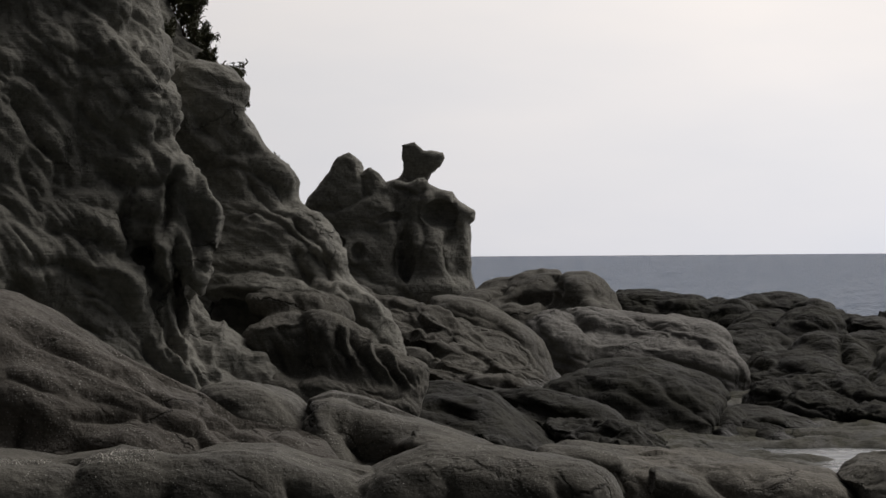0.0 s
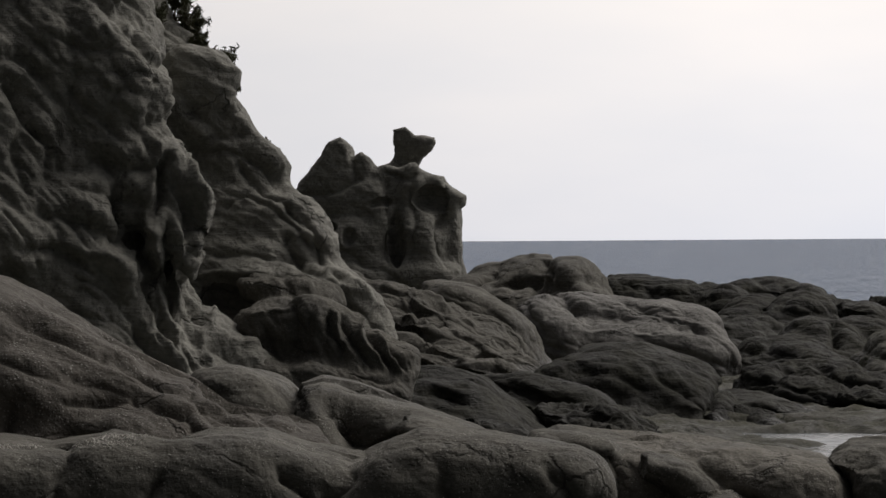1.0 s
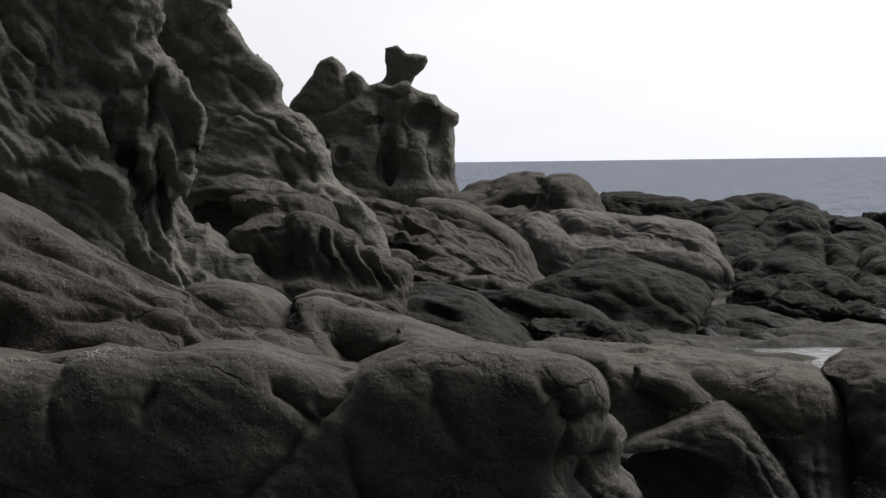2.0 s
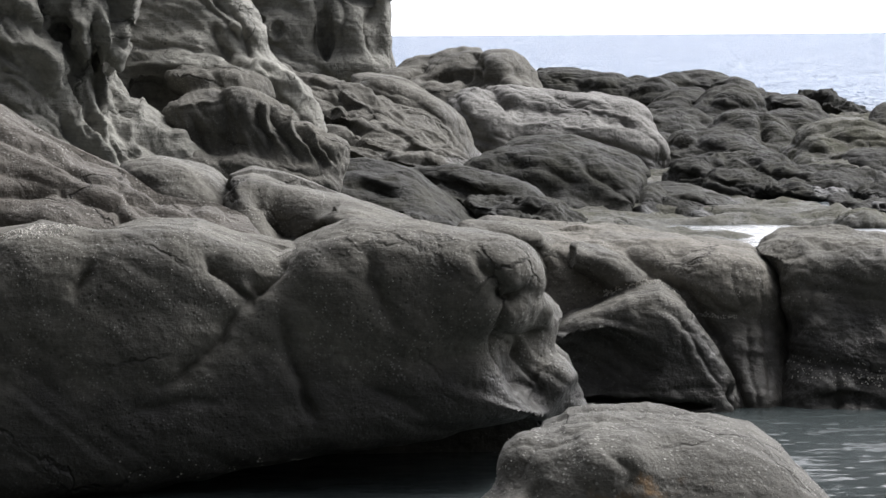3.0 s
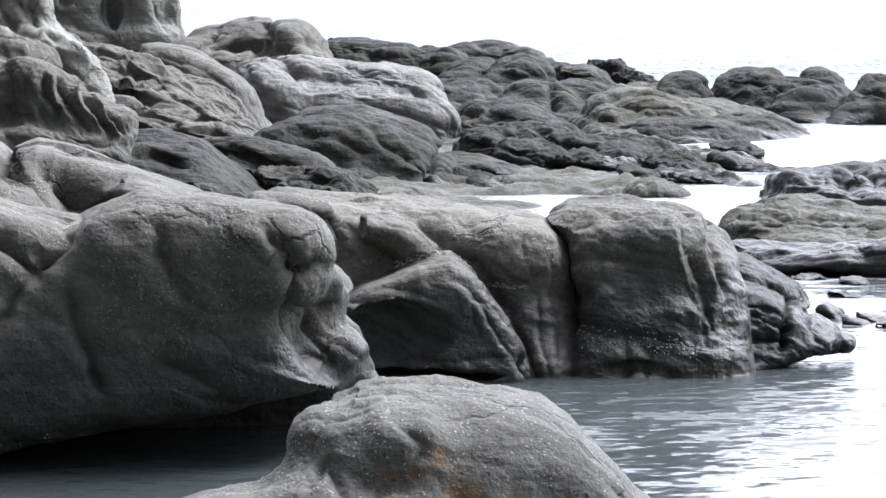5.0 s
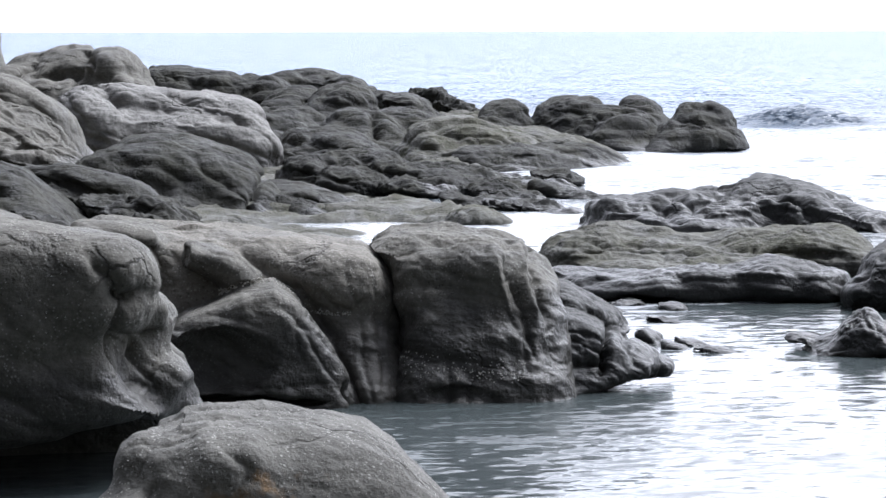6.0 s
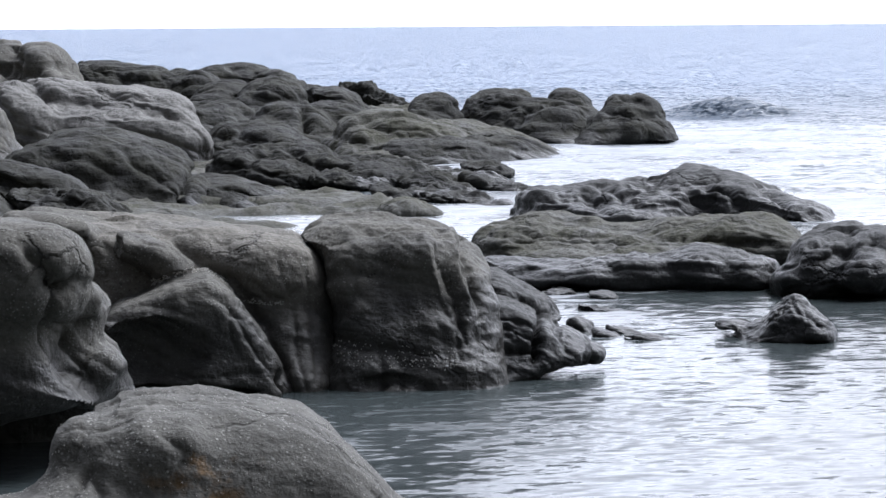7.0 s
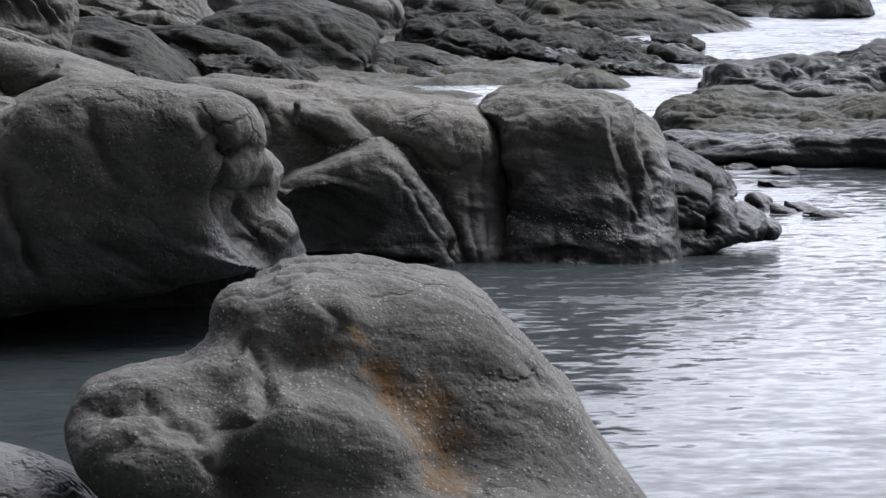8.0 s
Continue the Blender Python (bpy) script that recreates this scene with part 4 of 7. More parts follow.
tagged(r.build("ridge_rock", rock), "long smooth grey rock ridge with a dark hollow", "rock")

r = Rock(blend=0.1, rough=0.03, size=0.8, seed=11, folds=0.04, fold_size=0.7, dip=28, cell=0.014, heading=-6.4)
r.slab(-2.27, 20.55, 2.04, 0.9, 0.32, 0, 0.7, [(-2.20, 1.14), (-1.21, 0.83), (-0.74, 0.59), (-0.39, 0.39), (-0.12, 0.25), (0.34, 0.03), (0.63, -0.15), (0.83, -0.21), (1.08, -0.24), (1.33, -0.35), (1.45, -0.54), (1.43, -0.95), (-2.27, -0.86)])
r.lump(-2.39, 19.63, 1.72, 0.48, 0.45, 0.210, -7.0, 10)
r.lump(-1.30, 20.04, 1.69, 0.38, 0.40, 0.098, -3.7, 12)
r.lump(-3.10, 19.84, 1.96, 0.67, 0.50, 0.400, -9.0, 25)
r.lump(-2.09, 20.12, 1.92, 0.54, 0.35, 0.152, -6.0, 28)
r.groove(-3.31, 19.40, 2.71, -2.53, 19.51, 2.33, 0.1, 0.06, -8.6)
r.groove(-2.53, 19.51, 2.33, -1.86, 19.59, 2.04, 0.1, 0.06, -6.5)
r.groove(-1.86, 19.59, 2.04, -1.36, 19.63, 1.75, 0.1, 0.06, -4.7)
r.groove(-2.79, 19.48, 1.97, -2.29, 19.54, 2.01, 0.1, 0.05, -7.5)
r.groove(-2.29, 19.54, 2.01, -1.91, 19.59, 1.87, 0.1, 0.05, -6.2)
r.groove(-1.91, 19.59, 1.87, -1.77, 19.60, 1.67, 0.1, 0.05, -5.4)
r.groove(-2.12, 19.56, 1.83, -1.78, 19.60, 1.95, 0.06, 0.05, -5.7)
r.groove(-1.78, 19.60, 1.95, -1.57, 19.62, 1.75, 0.06, 0.05, -4.9)
r.groove(-1.42, 19.63, 1.90, -1.27, 19.64, 1.79, 0.07, 0.05, -4.0)
r.groove(-1.27, 19.64, 1.79, -0.92, 19.66, 1.74, 0.07, 0.05, -3.2)
r.groove(-3.27, 19.40, 1.94, -3.24, 19.41, 1.60, 0.08, 0.04, -9.6)
r.groove(-3.32, 19.39, 2.33, -2.75, 19.48, 2.15, 0.06, 0.05, -8.9)
r.groove(-2.75, 19.48, 2.15, -2.29, 19.54, 2.03, 0.06, 0.05, -7.4)
tagged(r.build("slope_rock", rock_warm), "broad brownish sandstone slope with rounded lobes", "rock")

r = Rock(blend=0.15, rough=0.03, size=0.6, seed=12, folds=0.03, fold_size=0.6, foot=0.35, flare=0.25, cell=0.02, heading=-4.4)
r.lump(-1.70, 22.51, 1.89, 0.48, 0.60, 0.200, -4.4, 8)
r.lump(-1.61, 22.62, 1.61, 0.60, 0.60, 0.301, -4.1, 8)
tagged(r.build("small_hump", rock), "small rounded grey rock hump", "rock")

r = Rock(blend=0.3, rough=0.06, size=0.9, bands=0.025, band_size=0.3, dip=50, seed=13, folds=0.10, fold_size=0.5, power=2.5, cell=0.032, heading=-8.0)
r.slab(-5.40, 35.21, 4.95, 1.5, 0.4, 0.35, 0.35, [(-3.44, -2.83), (-3.53, 2.94), (-0.89, 3.12), (1.09, 3.24), (1.38, 1.99), (1.53, 1.49), (1.63, 0.84), (1.62, 0.02), (1.67, -0.38), (1.56, -0.78), (1.34, -1.22), (1.17, -1.57), (0.66, -1.88), (-0.18, -2.10), (-1.22, -2.45)])
r.slab(-4.88, 34.58, 2.62, 0.9, 0.3, 0.45, 0.75, [(-3.68, -1.29), (-3.82, 0.66), (-0.90, 0.86), (0.23, 0.93), (0.94, 1.12), (1.28, 1.24), (1.42, 0.92), (1.50, 0.44), (1.56, -0.03), (1.78, -0.42), (2.15, -0.67), (2.53, -0.98), (2.95, -1.38), (2.89, -1.75)])
r.lump(-4.37, 34.50, 5.21, 0.73, 0.70, 1.004, -7.2, 0)
r.lump(-5.26, 34.42, 5.67, 0.85, 0.70, 0.928, -8.7, 4)
r.lump(-4.30, 34.45, 4.22, 0.62, 0.50, 0.617, -7.1, -6)
r.lump(-5.40, 34.20, 4.45, 0.69, 0.60, 0.846, -9.0, 0)
r.lump(-6.09, 33.88, 4.89, 0.69, 0.70, 1.147, -10.2, 0)
r.lump(-5.03, 34.15, 3.54, 0.92, 0.60, 0.460, -8.4, 14)
r.lump(-5.59, 33.76, 2.79, 0.99, 0.60, 0.456, -9.4, 24)
r.lump(-4.56, 33.92, 2.70, 0.61, 0.50, 0.532, -7.7, 40)
r.lump(-5.30, 34.82, 6.93, 1.10, 0.80, 0.861, -8.7, 0)
r.lump(-3.59, 34.54, 4.13, 0.26, 0.40, 0.463, -5.9, -14)
r.lump(-3.31, 34.56, 3.75, 0.19, 0.35, 0.386, -5.5, -12)
r.lump(-3.67, 34.12, 3.29, 0.23, 0.35, 0.381, -6.1, 0)
r.lump(-3.32, 34.36, 3.06, 0.15, 0.30, 0.261, -5.5, -20)
r.lump(-3.81, 34.41, 3.90, 0.18, 0.35, 0.308, -6.3, 12)
r.groove(-3.72, 34.22, 5.64, -3.76, 34.22, 5.03, 0.08, 0.06, -6.2)
r.groove(-3.76, 34.22, 5.03, -3.72, 34.22, 4.58, 0.08, 0.06, -6.2)
r.groove(-4.87, 33.87, 6.22, -4.74, 33.89, 5.48, 0.1, 0.08, -8.1)
r.groove(-4.74, 33.89, 5.48, -4.86, 33.87, 4.73, 0.1, 0.08, -8.1)
r.groove(-4.86, 33.87, 4.73, -4.76, 33.89, 4.28, 0.1, 0.08, -8.1)
r.groove(-5.60, 33.66, 5.40, -5.39, 33.69, 5.10, 0.26, 0.1, -9.3)
r.groove(-5.39, 33.69, 5.10, -5.32, 33.70, 4.80, 0.26, 0.1, -9.0)
r.groove(-5.32, 33.70, 4.80, -5.11, 33.74, 4.50, 0.26, 0.1, -8.8)
r.groove(-5.11, 33.74, 4.50, -5.10, 33.74, 4.13, 0.26, 0.1, -8.6)
r.groove(-5.46, 33.68, 4.73, -5.55, 33.67, 4.21, 0.14, 0.08, -9.3)
r.groove(-5.55, 33.67, 4.21, -5.34, 33.70, 3.83, 0.14, 0.08, -9.2)
r.groove(-5.05, 33.85, 4.13, -4.54, 33.92, 4.28, 0.18, 0.09, -8.1)
r.groove(-4.54, 33.92, 4.28, -4.09, 33.98, 4.16, 0.18, 0.09, -7.2)
r.groove(-4.09, 33.98, 4.16, -3.72, 34.02, 4.20, 0.18, 0.09, -6.6)
r.groove(-4.84, 33.88, 3.91, -4.32, 33.95, 3.83, 0.12, 0.07, -7.7)
r.groove(-4.32, 33.95, 3.83, -3.88, 34.00, 3.71, 0.12, 0.07, -6.9)
r.groove(-5.18, 33.62, 3.61, -4.74, 33.69, 3.45, 0.2, 0.08, -8.4)
r.groove(-4.74, 33.69, 3.45, -4.31, 33.75, 3.30, 0.2, 0.08, -7.6)
r.groove(-4.31, 33.75, 3.30, -4.16, 33.77, 3.07, 0.2, 0.08, -7.1)
r.groove(-5.48, 33.58, 3.16, -4.90, 33.67, 3.08, 0.14, 0.08, -8.8)
r.groove(-4.90, 33.67, 3.08, -4.53, 33.72, 2.85, 0.14, 0.08, -8.0)
r.groove(-5.18, 33.93, 6.01, -4.67, 34.00, 5.78, 0.12, 0.07, -8.3)
r.groove(-4.67, 34.00, 5.78, -4.15, 34.07, 5.86, 0.12, 0.07, -7.4)
r.groove(-5.74, 33.64, 5.77, -5.31, 33.71, 5.55, 0.14, 0.08, -9.3)
r.groove(-5.31, 33.71, 5.55, -5.16, 33.73, 5.32, 0.14, 0.08, -8.8)
r.groove(-4.54, 34.22, 6.48, -4.17, 34.27, 6.10, 0.14, 0.07, -7.2)
r.groove(-4.17, 34.27, 6.10, -3.88, 34.30, 5.80, 0.14, 0.07, -6.7)
r.groove(-3.38, 34.46, 4.62, -3.42, 34.45, 4.36, 0.12, 0.05, -5.6)
r.groove(-3.42, 34.45, 4.36, -3.37, 34.46, 4.13, 0.12, 0.05, -5.6)
r.groove(-4.28, 33.75, 4.57, -4.32, 33.75, 4.87, 0.06, 0.07, -7.3)
r.groove(-4.32, 33.75, 4.87, -4.20, 33.76, 5.16, 0.06, 0.07, -7.2)
r.groove(-3.71, 34.12, 4.50, -3.75, 34.12, 4.05, -0.16, 0.06, -6.2)
r.groove(-3.75, 34.12, 4.05, -3.85, 34.10, 3.63, -0.16, 0.06, -6.4)
r.groove(-3.43, 34.15, 4.42, -3.30, 34.16, 4.04, -0.2, 0.07, -5.6)
r.groove(-3.30, 34.16, 4.04, -3.14, 34.18, 3.70, -0.2, 0.07, -5.4)
r.groove(-3.14, 34.18, 3.70, -3.23, 34.17, 3.17, -0.2, 0.07, -5.3)
r.groove(-3.54, 34.14, 4.35, -3.59, 34.13, 3.90, -0.14, 0.06, -6.0)
r.groove(-3.59, 34.13, 3.90, -3.45, 34.15, 3.52, -0.14, 0.06, -5.9)
r.groove(-3.82, 34.11, 3.55, -3.71, 34.12, 3.06, -0.17, 0.07, -6.3)
r.groove(-3.71, 34.12, 3.06, -3.74, 34.12, 2.61, -0.17, 0.07, -6.2)
r.groove(-3.74, 34.12, 2.61, -3.68, 34.12, 2.23, -0.17, 0.07, -6.2)
r.groove(-3.51, 34.14, 3.52, -3.45, 34.15, 3.06, -0.15, 0.06, -5.8)
r.groove(-3.45, 34.15, 3.06, -3.49, 34.14, 2.76, -0.15, 0.06, -5.8)
r.groove(-3.49, 34.14, 2.76, -3.39, 34.15, 2.30, -0.15, 0.06, -5.8)
r.groove(-3.36, 34.16, 2.98, -3.16, 34.18, 2.60, -0.2, 0.07, -5.5)
r.groove(-3.16, 34.18, 2.60, -3.00, 34.19, 2.07, -0.2, 0.07, -5.2)
r.groove(-4.20, 34.06, 3.07, -3.97, 34.09, 2.69, -0.16, 0.07, -6.8)
r.groove(-3.97, 34.09, 2.69, -3.91, 34.10, 2.31, -0.16, 0.07, -6.6)
r.groove(-3.91, 34.10, 2.31, -3.76, 34.12, 1.93, -0.16, 0.07, -6.4)
r.groove(-3.76, 34.12, 1.93, -3.40, 34.15, 1.51, -0.16, 0.07, -6.0)
r.groove(-3.90, 34.10, 3.07, -3.94, 34.09, 2.69, -0.12, 0.05, -6.6)
r.groove(-3.94, 34.09, 2.69, -3.82, 34.11, 2.38, -0.12, 0.05, -6.5)
r.groove(-4.94, 33.96, 3.16, -4.42, 34.03, 3.00, -0.12, 0.09, -7.8)
r.groove(-4.42, 34.03, 3.00, -4.09, 34.08, 2.69, -0.12, 0.09, -7.1)
r.groove(-4.09, 34.08, 2.69, -4.02, 34.09, 2.31, -0.12, 0.09, -6.8)
r.groove(-4.02, 34.09, 2.31, -3.88, 34.10, 1.93, -0.12, 0.09, -6.6)
r.groove(-4.72, 33.99, 2.78, -4.36, 34.04, 2.39, -0.1, 0.08, -7.6)
r.groove(-4.36, 34.04, 2.39, -3.99, 34.09, 2.01, -0.1, 0.08, -7.0)
r.groove(-3.99, 34.09, 2.01, -3.70, 34.12, 1.62, -0.1, 0.08, -6.4)
r.groove(-3.54, 34.14, 2.15, -3.40, 34.15, 1.77, -0.13, 0.06, -5.8)
r.groove(-3.40, 34.15, 1.77, -3.22, 34.17, 1.46, -0.13, 0.06, -5.5)
r.groove(-3.13, 34.18, 1.99, -3.08, 34.18, 1.69, -0.08, 0.05, -5.2)
r.groove(-3.08, 34.18, 1.69, -2.97, 34.19, 1.47, -0.08, 0.05, -5.1)
r.groove(-2.93, 34.20, 1.99, -2.65, 34.22, 1.76, -0.09, 0.06, -4.7)
r.groove(-2.65, 34.22, 1.76, -2.35, 34.24, 1.49, -0.09, 0.06, -4.2)
r.groove(-2.72, 34.21, 1.87, -2.34, 34.24, 1.72, -0.12, 0.05, -4.2)
r.groove(-2.34, 34.24, 1.72, -1.93, 34.27, 1.29, -0.12, 0.05, -3.6)
r.groove(-3.77, 34.11, 2.16, -3.59, 34.13, 1.77, -0.1, 0.05, -6.1)
r.groove(-3.59, 34.13, 1.77, -3.34, 34.16, 1.45, -0.1, 0.05, -5.8)
r.groove(-3.59, 34.13, 3.52, -3.57, 34.13, 3.06, 0.2, 0.05, -6.0)
r.groove(-3.57, 34.13, 3.06, -3.55, 34.14, 2.61, 0.2, 0.05, -6.0)
r.groove(-3.55, 34.14, 2.61, -3.47, 34.15, 2.15, 0.2, 0.05, -5.9)
r.groove(-3.98, 34.09, 2.84, -3.88, 34.10, 2.39, 0.2, 0.05, -6.6)
r.groove(-3.88, 34.10, 2.39, -3.66, 34.13, 2.00, 0.2, 0.05, -6.3)
r.groove(-3.66, 34.13, 2.00, -3.48, 34.14, 1.62, 0.2, 0.05, -6.0)
r.groove(-3.42, 34.15, 2.83, -3.27, 34.16, 2.45, 0.16, 0.045, -5.6)
r.groove(-3.27, 34.16, 2.45, -3.13, 34.18, 2.15, 0.16, 0.045, -5.4)
r.groove(-4.09, 34.08, 2.99, -4.02, 34.09, 2.69, 0.14, 0.05, -6.8)
r.groove(-4.02, 34.09, 2.69, -3.97, 34.09, 2.46, 0.14, 0.05, -6.7)
r.groove(-3.62, 34.13, 4.27, -3.68, 34.12, 3.82, 0.2, 0.06, -6.1)
r.groove(-3.68, 34.12, 3.82, -3.78, 34.11, 3.52, 0.2, 0.06, -6.2)
r.groove(-4.26, 34.06, 3.90, -4.15, 34.07, 3.52, 0.22, 0.07, -7.0)
r.groove(-4.15, 34.07, 3.52, -4.20, 34.06, 3.22, 0.22, 0.07, -7.0)
r.groove(-3.47, 34.15, 2.00, -3.36, 34.16, 1.62, 0.12, 0.04, -5.7)
r.groove(-3.36, 34.16, 1.62, -3.25, 34.17, 1.43, 0.12, 0.04, -5.5)
r.groove(-4.80, 33.98, 2.74, -4.43, 34.03, 2.55, 0.16, 0.05, -7.7)
r.groove(-4.43, 34.03, 2.55, -4.10, 34.08, 2.16, 0.16, 0.05, -7.1)
r.groove(-4.10, 34.08, 2.16, -3.86, 34.10, 1.78, 0.16, 0.05, -6.7)
r.groove(-3.21, 34.17, 1.77, -3.14, 34.18, 1.54, 0.06, 0.04, -5.3)
r.groove(-2.83, 34.20, 1.80, -2.54, 34.23, 1.53, 0.06, 0.04, -4.5)
r.groove(-3.27, 34.16, 2.68, -3.13, 34.18, 2.34, 0.14, 0.035, -5.3)
r.groove(-3.13, 34.18, 2.34, -3.09, 34.18, 2.07, 0.14, 0.035, -5.2)
r.groove(-3.78, 34.11, 2.46, -3.65, 34.13, 2.15, 0.14, 0.04, -6.2)
r.groove(-3.65, 34.13, 2.15, -3.55, 34.14, 1.93, 0.14, 0.04, -6.0)
part_of("cliff", r.build("upper_block", rock_cliff), "bulging block of dark sandstone with a fluted apron")


r = Rock(blend=0.2, rough=0.06, size=1.0, bands=0.03, band_size=0.3, dip=26, seed=14, folds=0.08, fold_size=0.8, stretch=0.35, power=2.5, cell=0.032, heading=-4.6)
r.slab(-2.87, 38.72, 4.07, 1.4, 0.35, 0.15, 0.4, [(-2.27, -3.13), (-2.30, 4.55), (-1.82, 4.56), (-1.56, 3.83), (-1.33, 3.01), (-1.09, 2.47), (-0.66, 2.20), (-0.25, 1.63), (-0.08, 1.23), (0.05, 0.78), (0.27, 0.52), (0.45, 0.34), (0.58, -0.00), (0.68, -0.21), (0.94, -0.30), (1.12, -0.61), (1.28, -1.05), (1.44, -1.30), (1.84, -1.73), (2.24, -2.50), (2.29, -3.25)])
r.lump(-3.52, 37.66, 5.38, 0.59, 0.60, 0.756, -5.3, 16)
r.lump(-2.71, 37.82, 4.30, 0.51, 0.50, 0.421, -4.1, 30)
r.lump(-2.71, 37.52, 3.46, 0.75, 0.60, 0.669, -4.1, 10)
r.lump(-2.13, 37.66, 3.53, 0.42, 0.50, 0.419, -3.2, 40)
r.lump(-1.79, 37.38, 3.11, 0.33, 0.50, 0.499, -2.7, -24)
r.lump(-2.77, 37.22, 2.96, 0.66, 0.50, 0.282, -4.3, 6)
r.lump(-3.20, 37.69, 4.63, 0.50, 0.50, 0.420, -4.9, -10)
r.lump(-1.45, 36.99, 2.45, 0.49, 0.50, 0.329, -2.2, 30)
r.lump(-2.26, 36.85, 2.71, 0.90, 0.35, 0.131, -3.5, 6)
r.cut(-2.88, 36.41, 2.36, 0.49, 0.50, 0.211, -4.5, 4)
r.cut(-3.46, 36.96, 5.10, 0.25, 0.30, 0.214, -5.3, -20)
r.groove(-3.70, 36.84, 4.44, -3.29, 36.87, 4.64, 0.12, 0.07, -5.4)
r.groove(-3.29, 36.87, 4.64, -2.89, 36.91, 4.80, 0.12, 0.07, -4.8)
r.groove(-2.89, 36.91, 4.80, -2.69, 36.92, 4.74, 0.12, 0.07, -4.3)
r.groove(-3.54, 36.85, 4.44, -2.89, 36.91, 4.52, 0.14, 0.06, -5.0)
r.groove(-2.89, 36.91, 4.52, -2.41, 36.94, 4.27, 0.14, 0.06, -4.1)
r.groove(-2.41, 36.94, 4.27, -2.16, 36.96, 4.02, 0.14, 0.06, -3.5)
r.groove(-2.88, 36.81, 4.43, -2.65, 36.83, 4.10, 0.14, 0.06, -4.3)
r.groove(-2.65, 36.83, 4.10, -2.24, 36.85, 3.85, 0.14, 0.06, -3.8)
r.groove(-2.24, 36.85, 3.85, -1.92, 36.87, 3.44, 0.14, 0.06, -3.2)
r.groove(-3.05, 36.70, 3.94, -2.72, 36.72, 3.94, 0.12, 0.06, -4.5)
r.groove(-2.72, 36.72, 3.94, -2.40, 36.74, 3.73, 0.12, 0.06, -4.0)
r.groove(-2.40, 36.74, 3.73, -2.00, 36.77, 3.36, 0.12, 0.06, -3.4)
r.groove(-2.00, 36.77, 3.36, -1.72, 36.78, 2.95, 0.12, 0.06, -2.9)
r.groove(-3.13, 36.69, 3.66, -2.88, 36.71, 3.86, 0.1, 0.06, -4.7)
r.groove(-2.88, 36.71, 3.86, -2.72, 36.72, 3.94, 0.1, 0.06, -4.4)
r.groove(-3.28, 36.47, 3.05, -2.72, 36.52, 3.04, 0.1, 0.06, -4.7)
r.groove(-2.72, 36.52, 3.04, -2.08, 36.56, 2.87, 0.1, 0.06, -3.8)
r.groove(-2.08, 36.56, 2.87, -1.59, 36.59, 2.66, 0.1, 0.06, -2.9)
r.groove(-3.35, 36.27, 2.73, -2.71, 36.32, 2.75, -0.1, 0.05, -4.8)
r.groove(-2.71, 36.32, 2.75, -2.07, 36.36, 2.68, -0.1, 0.05, -3.8)
r.groove(-2.07, 36.36, 2.68, -1.35, 36.40, 2.54, -0.1, 0.05, -2.7)
r.groove(-2.07, 36.36, 2.63, -1.75, 36.38, 2.55, 0.16, 0.06, -3.0)
r.groove(-1.75, 36.38, 2.55, -1.27, 36.40, 2.22, 0.16, 0.06, -2.4)
r.groove(-1.92, 36.77, 3.60, -1.72, 36.78, 3.28, 0.12, 0.06, -2.8)
r.groove(-1.72, 36.78, 3.28, -1.60, 36.79, 2.78, 0.12, 0.06, -2.6)
r.groove(-2.15, 36.56, 3.28, -2.07, 36.56, 3.04, 0.12, 0.06, -3.3)
r.groove(-2.07, 36.56, 3.04, -1.84, 36.58, 2.79, 0.12, 0.06, -3.1)
r.groove(-1.58, 36.39, 2.79, -1.35, 36.40, 2.46, -0.12, 0.07, -2.3)
r.groove(-1.35, 36.40, 2.46, -0.95, 36.41, 1.97, -0.12, 0.07, -1.8)
r.groove(-1.75, 36.38, 2.63, -1.43, 36.39, 2.22, -0.1, 0.06, -2.5)
r.groove(-1.43, 36.39, 2.22, -1.03, 36.41, 1.81, -0.1, 0.06, -1.9)
r.groove(-1.27, 36.60, 2.70, -0.95, 36.61, 2.29, -0.1, 0.06, -1.7)
r.groove(-0.95, 36.61, 2.29, -0.55, 36.62, 1.80, -0.1, 0.06, -1.2)
r.groove(-1.46, 36.29, 2.67, -1.18, 36.30, 2.26, 0.14, 0.05, -2.1)
r.groove(-1.18, 36.30, 2.26, -0.79, 36.31, 1.81, 0.14, 0.05, -1.6)
part_of("cliff", r.build("cliff_shoulder", rock_cliff), "dark sandstone cliff shoulder falling in ledges to the shore")


r = Rock(blend=0.16, rough=0.035, size=0.6, bands=0.012, band_size=0.2, dip=60, seed=15, folds=0.04, fold_size=0.4, power=2.5, foot=0.6, flare=0.1, cell=0.02, heading=-3.0)
r.lump(-1.90, 35.63, 1.81, 0.87, 0.80, 0.506, -3.1, 8)
r.lump(-2.35, 35.40, 2.06, 0.47, 0.60, 0.236, -3.8, -10)
r.lump(-1.57, 35.24, 1.98, 0.47, 0.60, 0.391, -2.5, 12)
r.lump(-1.10, 35.26, 1.70, 0.47, 0.60, 0.360, -1.8, 26)
r.lump(-0.64, 35.27, 1.54, 0.34, 0.50, 0.266, -1.0, 24)
r.lump(-1.88, 35.03, 1.37, 1.40, 0.80, 0.233, -3.1, 4)
r.lump(-0.37, 35.28, 1.57, 0.13, 0.30, 0.141, -0.6, 20)
r.lump(-2.26, 35.21, 2.22, 0.39, 0.40, 0.078, -3.7, -8)
r.lump(-1.68, 35.24, 2.28, 0.23, 0.35, 0.094, -2.7, 0)
r.lump(-2.09, 36.42, 2.51, 0.73, 0.70, 0.194, -3.3, 6)
